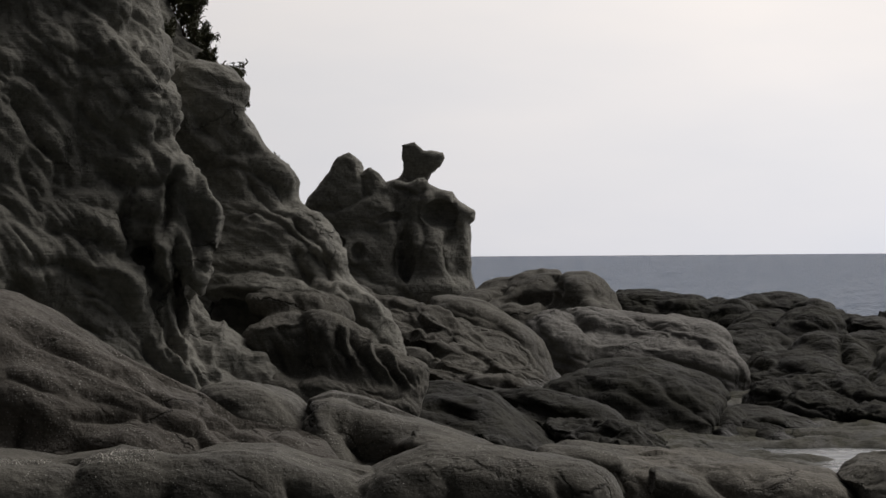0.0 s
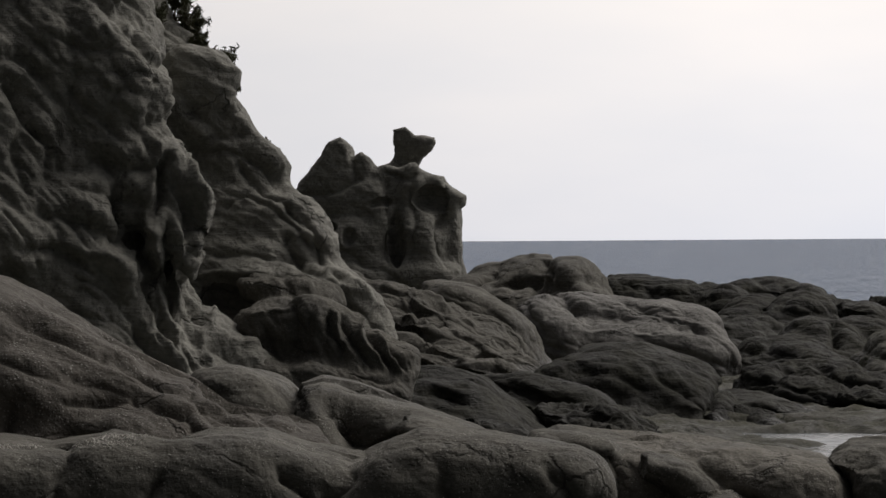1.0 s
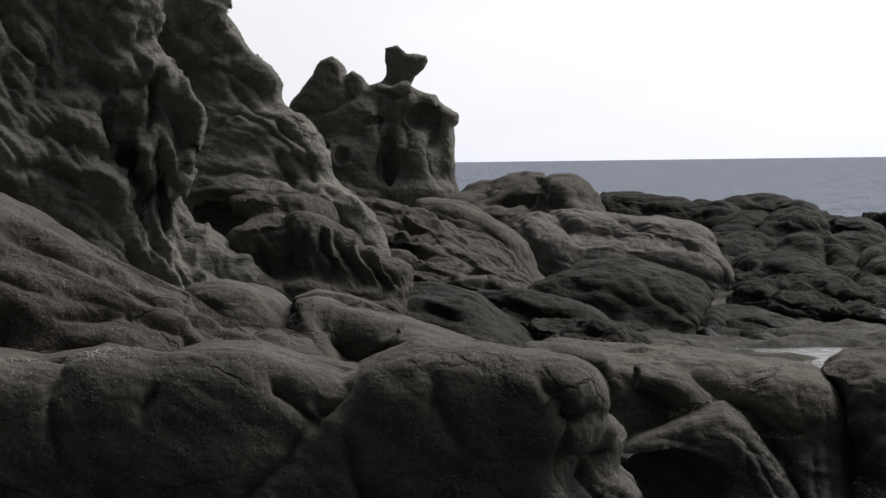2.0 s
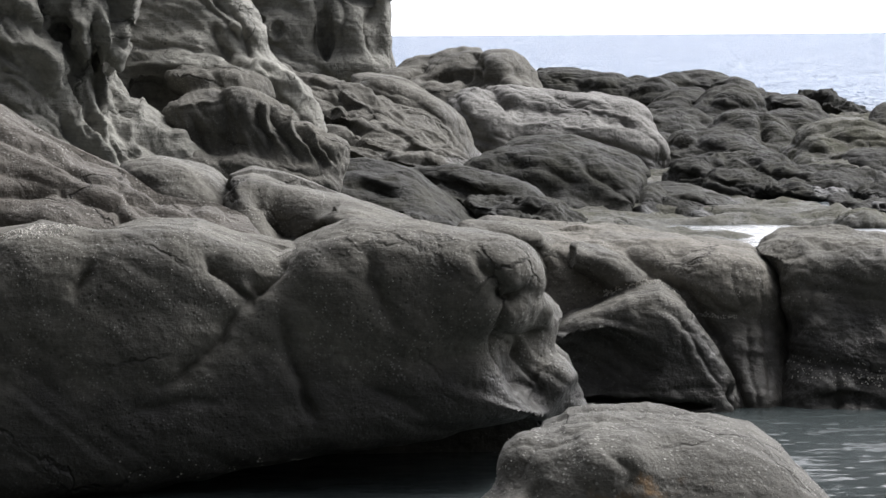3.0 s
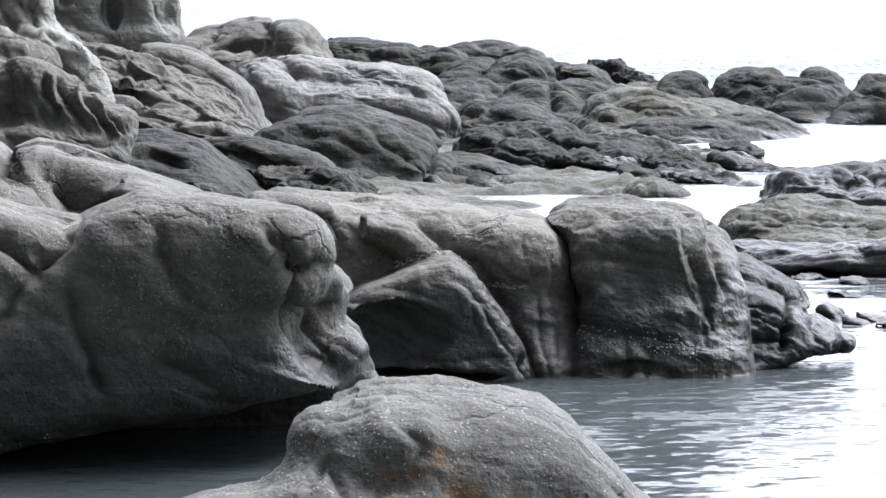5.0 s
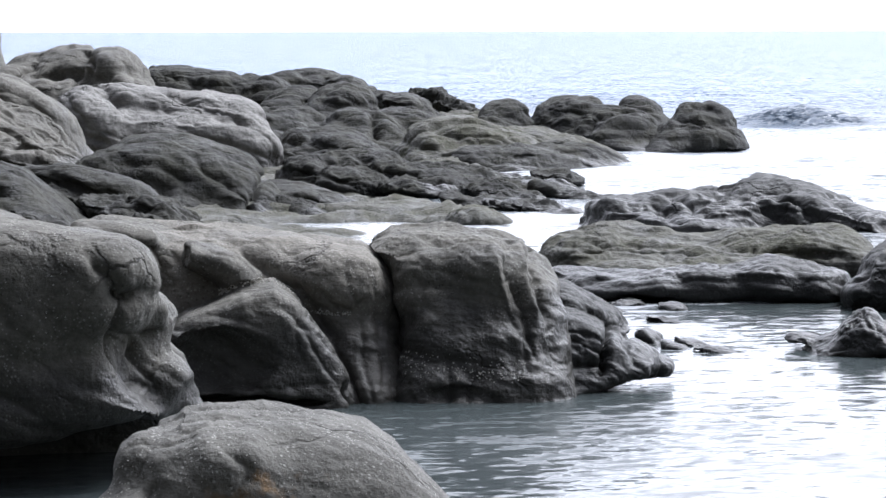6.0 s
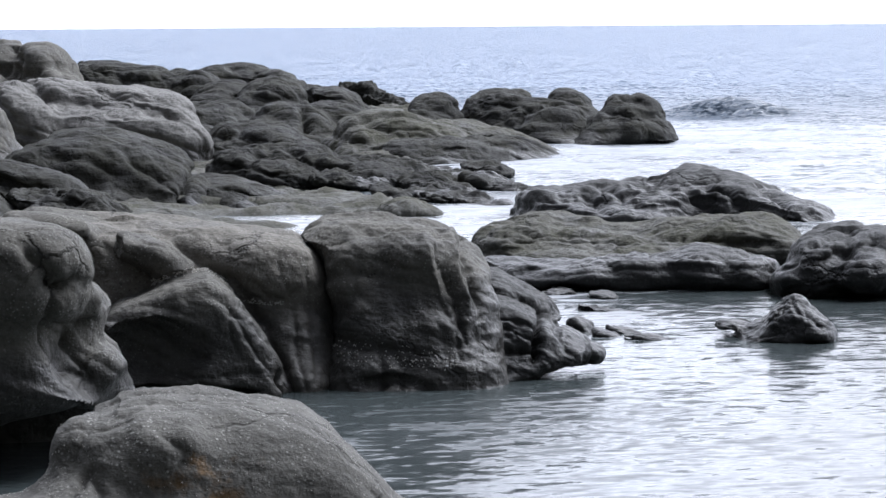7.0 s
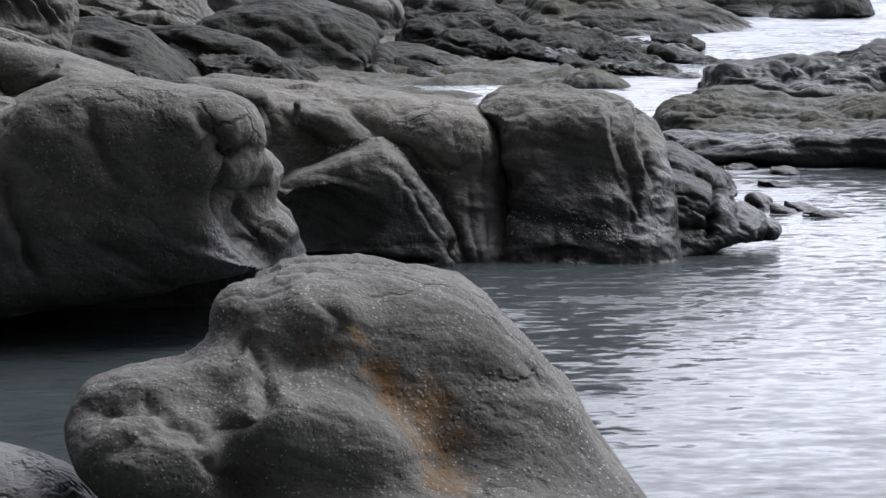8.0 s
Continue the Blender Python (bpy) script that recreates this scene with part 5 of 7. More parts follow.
r.groove(-1.45, 34.45, 2.23, -1.42, 34.45, 1.97, 0.12, 0.045, -2.4)
r.groove(-1.42, 34.45, 1.97, -1.23, 34.46, 1.66, 0.12, 0.045, -2.2)
r.groove(-1.87, 34.43, 2.24, -1.87, 34.43, 1.94, 0.08, 0.05, -3.1)
r.groove(-1.87, 34.43, 1.94, -1.95, 34.42, 1.67, 0.08, 0.05, -3.2)
r.groove(-1.66, 34.44, 2.24, -1.74, 34.44, 1.93, 0.06, 0.05, -2.8)
r.groove(-1.26, 34.46, 2.19, -1.15, 34.46, 1.85, 0.12, 0.045, -2.0)
r.groove(-1.15, 34.46, 1.85, -0.89, 34.47, 1.50, 0.12, 0.045, -1.7)
r.groove(-0.96, 34.47, 2.04, -0.81, 34.47, 1.73, 0.12, 0.04, -1.5)
r.groove(-0.81, 34.47, 1.73, -0.55, 34.48, 1.42, 0.12, 0.04, -1.1)
r.groove(-0.70, 34.47, 1.84, -0.55, 34.48, 1.61, 0.1, 0.035, -1.0)
r.groove(-0.55, 34.48, 1.61, -0.36, 34.48, 1.42, 0.1, 0.035, -0.8)
r.groove(-1.07, 34.46, 2.15, -0.99, 34.47, 1.85, -0.1, 0.045, -1.7)
r.groove(-0.99, 34.47, 1.85, -0.70, 34.47, 1.46, -0.1, 0.045, -1.4)
r.groove(-0.81, 34.47, 1.92, -0.66, 34.47, 1.69, -0.09, 0.035, -1.2)
r.groove(-0.66, 34.47, 1.69, -0.44, 34.48, 1.42, -0.09, 0.035, -0.9)
r.groove(-1.36, 34.45, 2.19, -1.30, 34.45, 1.85, -0.08, 0.05, -2.2)
r.groove(-1.30, 34.45, 1.85, -1.04, 34.46, 1.54, -0.08, 0.05, -2.0)
r.groove(-2.55, 34.48, 2.17, -2.21, 34.51, 2.26, -0.06, 0.04, -3.9)
r.groove(-2.21, 34.51, 2.26, -1.98, 34.52, 2.27, -0.06, 0.04, -3.5)
r.groove(-1.23, 34.36, 1.47, -0.93, 34.37, 1.36, 0.08, 0.04, -1.8)
r.groove(-0.93, 34.37, 1.36, -0.55, 34.38, 1.30, 0.08, 0.04, -1.2)
r.groove(-2.29, 34.40, 1.98, -2.21, 34.41, 1.75, 0.1, 0.06, -3.7)
r.groove(-2.21, 34.41, 1.75, -1.99, 34.42, 1.56, 0.1, 0.06, -3.5)
part_of("cliff", r.build("fluted_buttress", rock), "low fluted sandstone buttress at the foot of a cliff")


r = Rock(blend=0.25, rough=0.07, size=1.0, seed=16, folds=0.05, fold_size=1.1, power=2.5, cell=0.031, heading=-0.5)
r.slab(-0.62, 70.00, 5.59, 0.5, 0.1, 0, 0, [(-0.67, -0.80), (-0.47, 0.01), (-0.52, 0.65), (-0.12, 0.74), (0.07, 0.47), (0.63, 0.34), (0.53, 0.10), (0.31, -0.14), (0.11, -0.57), (0.14, -0.80)])
r.slab(-1.09, 69.99, 4.53, 1.5, 0.22, 0, 0.1, [(-2.95, -2.99), (-2.69, -0.06), (-2.19, 0.66), (-1.75, 1.34), (-1.44, 1.50), (-1.17, 1.29), (-1.11, 1.01), (-0.90, 1.11), (-0.70, 0.95), (-0.48, 0.67), (-0.20, 0.76), (0.59, 0.49), (1.01, 0.47), (1.35, 0.41), (1.54, 0.06), (1.94, -0.14), (1.91, -0.33), (1.78, -0.47), (1.83, -1.15), (1.68, -2.40), (1.95, -3.18)])
r.lump(-2.05, 68.87, 4.01, 0.92, 0.60, 0.766, -1.7, 0)
r.lump(-2.20, 68.66, 2.94, 1.22, 0.80, 0.916, -1.8, 0)
r.lump(-1.43, 68.59, 3.39, 0.34, 0.50, 1.067, -1.2, 0)
r.lump(-0.29, 68.50, 2.92, 0.64, 0.70, 1.142, -0.2, -8)
r.lump(-0.59, 68.80, 4.45, 0.37, 0.50, 0.917, -0.5, 0)
r.lump(-1.29, 68.89, 2.24, 2.14, 1.30, 0.612, -1.1, 0)
r.lump(0.25, 69.00, 3.99, 0.34, 0.50, 0.767, 0.2, 0)
r.cut(-0.08, 68.35, 4.32, 0.46, 0.50, 0.395, -0.1, 0)
r.cut(-1.00, 68.04, 3.23, 0.18, 0.50, 1.210, -0.8, 0)
r.cut(-1.95, 67.97, 3.92, 0.36, 0.35, 0.181, -1.6, 15)
r.cut(-2.29, 67.81, 3.32, 0.24, 0.30, 0.302, -1.9, 0)
r.cut(-2.79, 68.14, 3.52, 0.21, 0.30, 0.182, -2.3, 0)
r.cut(-2.79, 68.14, 3.02, 0.15, 0.30, 0.121, -2.3, 0)
r.cut(-1.42, 68.19, 4.22, 0.45, 0.30, 0.121, -1.2, -10)
r.groove(-3.63, 68.50, 4.39, -2.80, 68.54, 4.47, 0.15, 0.1, -2.7)
r.groove(-2.80, 68.54, 4.47, -2.03, 68.57, 4.84, 0.15, 0.1, -2.0)
r.groove(-2.18, 68.57, 5.53, -2.11, 68.57, 4.84, 0.15, 0.08, -1.8)
r.groove(-1.27, 68.59, 5.06, -0.74, 68.60, 4.83, 0.12, 0.08, -0.8)
r.groove(-0.74, 68.60, 4.83, -0.35, 68.60, 4.98, 0.12, 0.08, -0.5)
r.groove(-1.27, 68.59, 4.76, -1.20, 68.59, 3.69, 0.15, 0.1, -1.0)
r.groove(-1.20, 68.59, 3.69, -1.29, 68.59, 2.47, 0.15, 0.1, -1.0)
r.groove(0.33, 68.60, 4.82, 0.25, 68.60, 3.99, 0.18, 0.1, 0.2)
r.groove(0.25, 68.60, 3.99, 0.09, 68.60, 3.23, 0.18, 0.1, 0.1)
r.groove(0.09, 68.60, 3.23, 0.39, 68.60, 2.46, 0.18, 0.1, 0.2)
r.groove(-3.41, 68.52, 3.40, -2.20, 68.56, 2.79, 0.15, 0.1, -2.3)
r.groove(-2.20, 68.56, 2.79, -1.59, 68.58, 2.32, 0.15, 0.1, -1.6)
r.groove(-0.66, 68.60, 4.76, -0.52, 68.60, 3.84, 0.12, 0.1, -0.5)
r.groove(-0.52, 68.60, 3.84, -0.68, 68.60, 2.77, 0.12, 0.1, -0.5)
tagged(r.build("sea_stack", rock_cliff), "tall dark eroded sea stack with a pointed horn on top", "rock")

r = Rock(blend=0.14, rough=0.05, size=1.1, folds=0.05, fold_size=0.8, stretch=0.5, dip=-12, foot=0.4, flare=0.35, seed=17, cell=0.036, heading=1.3)
r.lump(3.38, 62.83, 2.03, 0.92, 1.40, 0.756, 3.1, 22)
r.lump(2.52, 64.37, 2.14, 0.86, 1.40, 0.631, 2.2, -6)
r.lump(1.54, 64.40, 2.01, 1.00, 1.40, 0.631, 1.4, -14)
r.lump(0.69, 63.41, 1.82, 0.85, 1.30, 0.508, 0.6, -20)
r.lump(2.22, 64.48, 2.71, 0.20, 0.30, 0.144, 2.0, 0)
r.lump(2.53, 64.47, 2.76, 0.16, 0.30, 0.129, 2.2, 0)
r.lump(2.82, 64.66, 2.72, 0.19, 0.35, 0.130, 2.5, 0)
r.lump(3.16, 63.24, 2.60, 0.31, 0.50, 0.169, 2.9, 5)
r.lump(2.02, 64.19, 2.60, 0.29, 0.40, 0.172, 1.8, -10)
r.lump(3.82, 61.80, 1.74, 0.62, 1.20, 0.358, 3.5, 26)
r.lump(1.88, 62.19, 1.75, 0.97, 1.10, 0.305, 1.7, -8)
r.lump(2.39, 61.47, 1.62, 0.60, 0.80, 0.219, 2.2, -6)
r.groove(2.83, 62.45, 2.67, 2.69, 62.46, 2.31, 0.35, 0.14, 2.5)
r.groove(2.69, 62.46, 2.31, 2.52, 62.47, 1.93, 0.35, 0.14, 2.4)
r.groove(1.56, 62.70, 2.56, 1.31, 62.70, 2.18, 0.25, 0.12, 1.3)
r.groove(1.31, 62.70, 2.18, 0.96, 62.71, 1.91, 0.25, 0.12, 1.0)
r.groove(1.75, 62.09, 2.05, 2.42, 62.07, 1.96, 0.15, 0.1, 1.9)
r.groove(2.42, 62.07, 1.96, 3.10, 62.04, 2.04, 0.15, 0.1, 2.5)
r.groove(3.50, 61.82, 2.56, 3.76, 61.80, 2.18, 0.08, 0.12, 3.4)
r.groove(3.76, 61.80, 2.18, 4.03, 61.79, 1.84, 0.08, 0.12, 3.6)
tagged(r.build("knobbly_rock", rock), "cluster of rounded weathered grey rock knobs", "rock")


r = Rock(blend=0.3, rough=0.04, size=0.9, folds=0.075, fold_size=0.7, stretch=0.35, dip=20, foot=0.35, flare=0.2, seed=18, cell=0.031, heading=3.9)
r.lump(2.33, 56.87, 1.45, 0.53, 1.10, 0.532, 2.3, 38)
r.lump(2.79, 56.25, 1.26, 0.75, 0.90, 0.326, 2.8, 12)
r.lump(3.38, 57.82, 1.53, 0.77, 1.30, 0.464, 3.3, 12)
r.lump(4.07, 57.77, 1.42, 0.90, 1.40, 0.490, 4.0, 6)
r.lump(4.81, 57.52, 1.32, 0.90, 1.40, 0.462, 4.8, 8)
r.lump(5.53, 57.05, 1.31, 0.79, 1.30, 0.408, 5.5, 12)
r.lump(5.99, 56.60, 1.22, 0.43, 1.00, 0.304, 6.0, 28)
r.lump(3.65, 56.20, 1.15, 1.00, 0.80, 0.226, 3.7, 4)
r.lump(4.98, 55.89, 1.07, 1.19, 0.80, 0.200, 5.1, 2)
r.groove(2.74, 56.45, 2.04, 3.03, 56.44, 1.69, 0.13, 0.08, 2.9)
r.groove(3.03, 56.44, 1.69, 3.30, 56.42, 1.44, 0.13, 0.08, 3.2)
r.groove(3.30, 56.42, 1.44, 3.62, 56.40, 1.34, 0.13, 0.08, 3.5)
r.groove(3.61, 56.30, 1.50, 4.09, 56.27, 1.47, 0.08, 0.07, 3.9)
r.groove(4.09, 56.27, 1.47, 4.52, 56.23, 1.24, 0.08, 0.07, 4.4)
r.groove(4.52, 56.23, 1.24, 5.01, 56.19, 1.16, 0.08, 0.07, 4.8)
r.groove(4.52, 56.13, 1.69, 5.01, 56.09, 1.44, 0.09, 0.06, 4.9)
r.groove(5.01, 56.09, 1.44, 5.50, 56.05, 1.36, 0.09, 0.06, 5.4)
r.groove(5.50, 56.05, 1.36, 6.02, 55.99, 1.11, 0.09, 0.06, 5.9)
r.groove(5.13, 56.08, 1.74, 5.62, 56.03, 1.56, 0.07, 0.06, 5.5)
r.groove(5.62, 56.03, 1.56, 6.02, 55.99, 1.39, 0.07, 0.06, 5.9)
r.groove(4.08, 56.57, 1.86, 4.50, 56.54, 1.66, 0.1, 0.07, 4.3)
r.groove(4.50, 56.54, 1.66, 4.70, 56.52, 1.56, 0.1, 0.07, 4.6)
r.groove(1.94, 56.08, 1.79, 2.20, 56.07, 1.37, 0.1, 0.08, 2.1)
r.groove(2.20, 56.07, 1.37, 2.54, 56.06, 1.09, 0.1, 0.08, 2.4)
r.groove(5.23, 55.87, 1.25, 5.66, 55.83, 1.27, 0.12, 0.05, 5.6)
r.groove(5.66, 55.83, 1.27, 5.92, 55.80, 1.12, 0.12, 0.05, 5.9)
tagged(r.build("pale_slab", rock_pale), "broad pale grey weathered rock slab with soft creases", "rock")


r = Rock(blend=0.2, rough=0.04, size=0.6, bands=0.03, band_size=0.35, dip=26, seed=19, folds=0.13, fold_size=0.42, stretch=0.16, foot=0.6, flare=0.15, cell=0.026, heading=0.0)
r.lump(0.31, 49.58, 1.14, 2.20, 1.60, 0.770, 0.4, 25)
r.lump(-1.02, 50.67, 1.67, 1.35, 1.20, 0.562, -1.2, 27)
r.lump(1.13, 47.67, 0.55, 1.48, 1.00, 0.360, 1.4, 18)
r.lump(-1.32, 49.66, 2.29, 0.80, 0.60, 0.132, -1.5, 27)
r.lump(-0.58, 49.58, 2.13, 0.56, 0.60, 0.114, -0.7, 15)
r.lump(-0.98, 48.67, 1.92, 0.94, 0.60, 0.130, -1.2, 27)
r.lump(0.10, 48.88, 1.82, 0.63, 0.60, 0.113, 0.1, 27)
r.lump(-1.02, 48.07, 1.74, 0.71, 0.60, 0.119, -1.2, 29)
r.lump(0.04, 47.68, 1.46, 0.96, 0.60, 0.127, 0.0, 21)
r.lump(0.83, 47.87, 1.32, 0.79, 0.60, 0.119, 1.0, 29)
r.lump(-0.44, 47.08, 1.30, 0.73, 0.60, 0.109, -0.5, 22)
r.lump(0.55, 46.68, 1.06, 0.78, 0.60, 0.116, 0.7, 18)
r.lump(1.52, 46.46, 0.93, 0.72, 0.60, 0.116, 1.9, 22)
r.lump(-0.02, 46.28, 1.00, 0.71, 0.60, 0.099, -0.0, 19)
r.lump(0.99, 45.87, 0.79, 0.68, 0.60, 0.106, 1.2, 14)
r.lump(-0.02, 48.08, 1.54, 0.44, 0.60, 0.094, -0.0, 18)
r.lump(1.69, 45.65, 0.72, 0.57, 0.60, 0.097, 2.1, 22)
r.groove(-1.60, 48.25, 2.49, -0.76, 48.27, 2.01, 0.12, 0.06, -1.4)
r.groove(-0.76, 48.27, 2.01, 0.09, 48.28, 1.57, 0.12, 0.06, -0.4)
r.groove(0.09, 48.28, 1.57, 1.15, 48.27, 1.02, 0.12, 0.06, 0.7)
r.groove(1.15, 48.27, 1.02, 2.00, 48.24, 0.64, 0.12, 0.06, 1.9)
r.groove(-1.27, 47.66, 1.97, -0.33, 47.68, 1.49, 0.12, 0.06, -1.0)
r.groove(-0.33, 47.68, 1.49, 0.50, 47.68, 1.06, 0.12, 0.06, 0.1)
r.groove(0.50, 47.68, 1.06, 1.35, 47.66, 0.78, 0.12, 0.06, 1.1)
r.groove(-0.33, 48.88, 2.20, 0.53, 48.88, 1.81, 0.12, 0.06, 0.1)
r.groove(0.53, 48.88, 1.81, 1.39, 48.86, 1.16, 0.12, 0.06, 1.1)
r.groove(1.39, 48.86, 1.16, 2.03, 48.84, 0.88, 0.12, 0.06, 2.0)
r.groove(-1.17, 47.47, 1.72, -0.54, 47.48, 1.34, 0.1, 0.05, -1.0)
r.groove(-0.54, 47.48, 1.34, 0.29, 47.48, 0.96, 0.1, 0.05, -0.2)
tagged(r.build("layered_slope", rock), "grey layered rock running down in diagonal ridges", "rock")

r = Rock(blend=0.2, rough=0.04, size=0.8, folds=0.05, fold_size=0.7, stretch=0.3, dip=24, foot=0.5, flare=0.2, seed=38, cell=0.03, heading=1.0)
r.lump(0.74, 52.07, 1.84, 1.04, 1.20, 0.370, 0.8, 20)
r.lump(1.47, 51.56, 1.44, 0.69, 1.10, 0.389, 1.6, 34)
r.lump(0.45, 52.28, 2.09, 0.70, 0.80, 0.162, 0.5, 14)
r.groove(0.22, 50.88, 2.12, 1.00, 50.87, 1.87, 0.06, 0.06, 0.7)
r.groove(1.00, 50.87, 1.87, 1.67, 50.85, 1.35, 0.06, 0.06, 1.5)
r.groove(0.55, 50.68, 1.82, 1.22, 50.67, 1.42, 0.06, 0.06, 1.0)
r.groove(1.22, 50.67, 1.42, 1.66, 50.65, 1.19, 0.06, 0.06, 1.6)
part_of("layered_slope", r.build("upper_boulder", rock), "smooth sloping boulder above the layered ridges")


r = Rock(blend=0.3, rough=0.06, size=0.9, folds=0.09, fold_size=0.75, stretch=0.35, dip=14, foot=0.42, flare=0.4, seed=31, cell=0.026, heading=3.4)
r.lump(2.57, 44.44, 0.53, 1.09, 1.30, 0.615, 3.3, -12)
r.lump(3.42, 44.59, 0.49, 1.10, 1.50, 0.657, 4.4, 4)
r.lump(4.13, 44.32, 0.40, 0.89, 1.30, 0.555, 5.3, 20)
r.lump(4.63, 43.87, 0.28, 0.69, 1.20, 0.393, 6.0, 26)
r.lump(3.00, 43.61, 0.30, 1.56, 1.10, 0.253, 3.9, 6)
r.lump(2.83, 45.03, 1.05, 0.34, 0.50, 0.121, 3.6, -14)
r.lump(2.02, 44.47, 0.79, 0.50, 0.90, 0.238, 2.6, -24)
r.groove(1.76, 43.48, 0.66, 2.61, 43.44, 0.61, 0.14, 0.08, 2.9)
r.groove(2.61, 43.44, 0.61, 3.47, 43.38, 0.40, 0.14, 0.08, 4.0)
r.groove(3.47, 43.38, 0.40, 4.23, 43.31, 0.23, 0.14, 0.08, 5.1)
r.groove(3.47, 43.38, 1.05, 3.95, 43.34, 0.81, 0.12, 0.09, 4.9)
r.groove(3.95, 43.34, 0.81, 4.42, 43.29, 0.56, 0.12, 0.09, 5.5)
r.groove(4.42, 43.29, 0.56, 4.82, 43.25, 0.40, 0.12, 0.09, 6.1)
r.groove(2.24, 43.56, 0.94, 2.91, 43.52, 0.89, 0.08, 0.08, 3.4)
r.groove(2.91, 43.52, 0.89, 3.76, 43.45, 0.63, 0.08, 0.08, 4.4)
r.groove(4.90, 43.24, 0.63, 4.75, 43.26, 0.44, 0.2, 0.07, 6.4)
r.groove(4.75, 43.26, 0.44, 4.61, 43.27, 0.20, 0.2, 0.07, 6.2)
tagged(r.build("dark_hump", rock_dark), "big dark wet rock hump with slanting layers", "rock")

r = Rock(blend=0.3, rough=0.06, size=0.9, folds=0.09, fold_size=0.75, stretch=0.35, dip=12, foot=0.42, flare=0.4, seed=36, cell=0.026, heading=5.4)
r.lump(5.43, 44.38, 0.24, 0.90, 1.00, 0.219, 7.0, 12)
r.lump(6.02, 44.31, 0.17, 0.60, 0.80, 0.119, 7.7, 8)
part_of("dark_hump", r.build("side_ledge", rock_dark), "low tongue of dark rock running down to the shelf")

r = Rock(blend=0.3, rough=0.06, size=0.9, folds=0.09, fold_size=0.75, stretch=0.35, dip=10, foot=0.42, flare=0.4, seed=37, cell=0.03, heading=3.4)
r.lump(3.66, 48.28, 0.96, 0.97, 1.00, 0.194, 4.3, 4)
part_of("dark_hump", r.build("back_ledge", rock_dark), "dark ledge behind the crest")


r = Rock(blend=0.14, rough=0.08, size=0.5, folds=0.08, fold_size=0.5, stretch=0.35, dip=12, foot=0.45, flare=0.35, seed=34, cell=0.028, heading=7.0)
r.lump(6.33, 49.01, 0.48, 0.48, 0.90, 0.264, 7.4, 4)
r.lump(7.13, 49.91, 0.51, 0.56, 1.00, 0.269, 8.1, -4)
r.lump(7.74, 49.82, 0.46, 0.56, 1.00, 0.292, 8.8, 8)
r.lump(8.18, 48.73, 0.40, 0.61, 1.00, 0.220, 9.5, 10)
r.lump(7.02, 48.01, 0.37, 0.76, 0.80, 0.173, 8.3, 4)
r.lump(8.74, 48.13, 0.34, 0.65, 0.90, 0.174, 10.3, 4)
r.lump(8.15, 50.76, 0.61, 0.34, 0.60, 0.114, 9.1, 6)
r.groove(5.87, 47.96, 0.50, 6.51, 47.87, 0.47, 0.12, 0.06, 7.4)
r.groove(6.51, 47.87, 0.47, 7.15, 47.78, 0.34, 0.12, 0.06, 8.1)
r.groove(7.21, 48.18, 0.64, 7.64, 48.11, 0.47, 0.1, 0.06, 8.8)
r.groove(7.64, 48.11, 0.47, 8.28, 48.01, 0.40, 0.1, 0.06, 9.4)
tagged(r.build("dark_ledge", rock_dark), "low dark wet ledge behind a tide pool", "rock")


r = Rock(blend=0.3, rough=0.06, size=0.9, folds=0.09, fold_size=0.75, stretch=0.35, dip=15, foot=0.42, flare=0.4, seed=32, cell=0.025, heading=-0.2)
r.lump(-0.03, 40.92, 0.83, 0.82, 1.20, 0.237, -0.0, 4)
r.lump(0.49, 40.41, 0.76, 0.63, 1.10, 0.234, 0.7, 16)
r.lump(-0.37, 40.12, 0.76, 0.54, 0.90, 0.179, -0.5, -6)
r.groove(-0.45, 39.92, 0.87, 0.06, 39.92, 0.80, 0.1, 0.06, -0.3)
r.groove(0.06, 39.92, 0.80, 0.57, 39.91, 0.65, 0.1, 0.06, 0.5)
tagged(r.build("dark_mound", rock_dark), "low dark rock mound beside the shelf", "rock")


r = Rock(blend=0.3, rough=0.06, size=0.9, folds=0.09, fold_size=0.75, stretch=0.35, dip=18, foot=0.42, flare=0.4, seed=33, cell=0.025, heading=2.4)
r.lump(1.45, 42.69, 0.73, 0.76, 1.00, 0.171, 1.9, 12)
r.lump(2.08, 42.27, 0.59, 0.75, 1.00, 0.170, 2.8, 18)
r.lump(2.56, 41.84, 0.44, 0.47, 0.80, 0.131, 3.5, 20)
r.lump(1.09, 43.10, 0.76, 0.42, 0.80, 0.115, 1.4, 2)
r.groove(1.06, 41.90, 0.79, 1.69, 41.88, 0.68, 0.09, 0.05, 1.9)
r.groove(1.69, 41.88, 0.68, 2.24, 41.86, 0.54, 0.09, 0.05, 2.7)
r.groove(2.24, 41.86, 0.54, 2.69, 41.83, 0.39, 0.09, 0.05, 3.4)
tagged(r.build("dark_mound", rock_dark), "flat slanting dark rock mound beside the shelf", "rock")


r = Rock(foot=0.4, flare=0.4, folds=0.08, fold_size=0.4, stretch=0.3, dip=12, blend=0.12, rough=0.08, size=0.4, seed=35, cell=0.02, heading=3.1)
r.lump(2.08, 38.46, 0.55, 0.56, 0.80, 0.084, 3.1, 6)
r.lump(2.63, 38.42, 0.56, 0.35, 0.70, 0.056, 3.9, 12)
r.lump(0.78, 36.51, 0.51, 0.46, 0.50, 0.053, 1.2, 14)
r.lump(2.46, 36.43, 0.48, 0.20, 0.40, 0.040, 3.9, 0)
tagged(r.build("cracked_ledge", rock_dark), "thin broken dark ledge on the shelf", "rock")

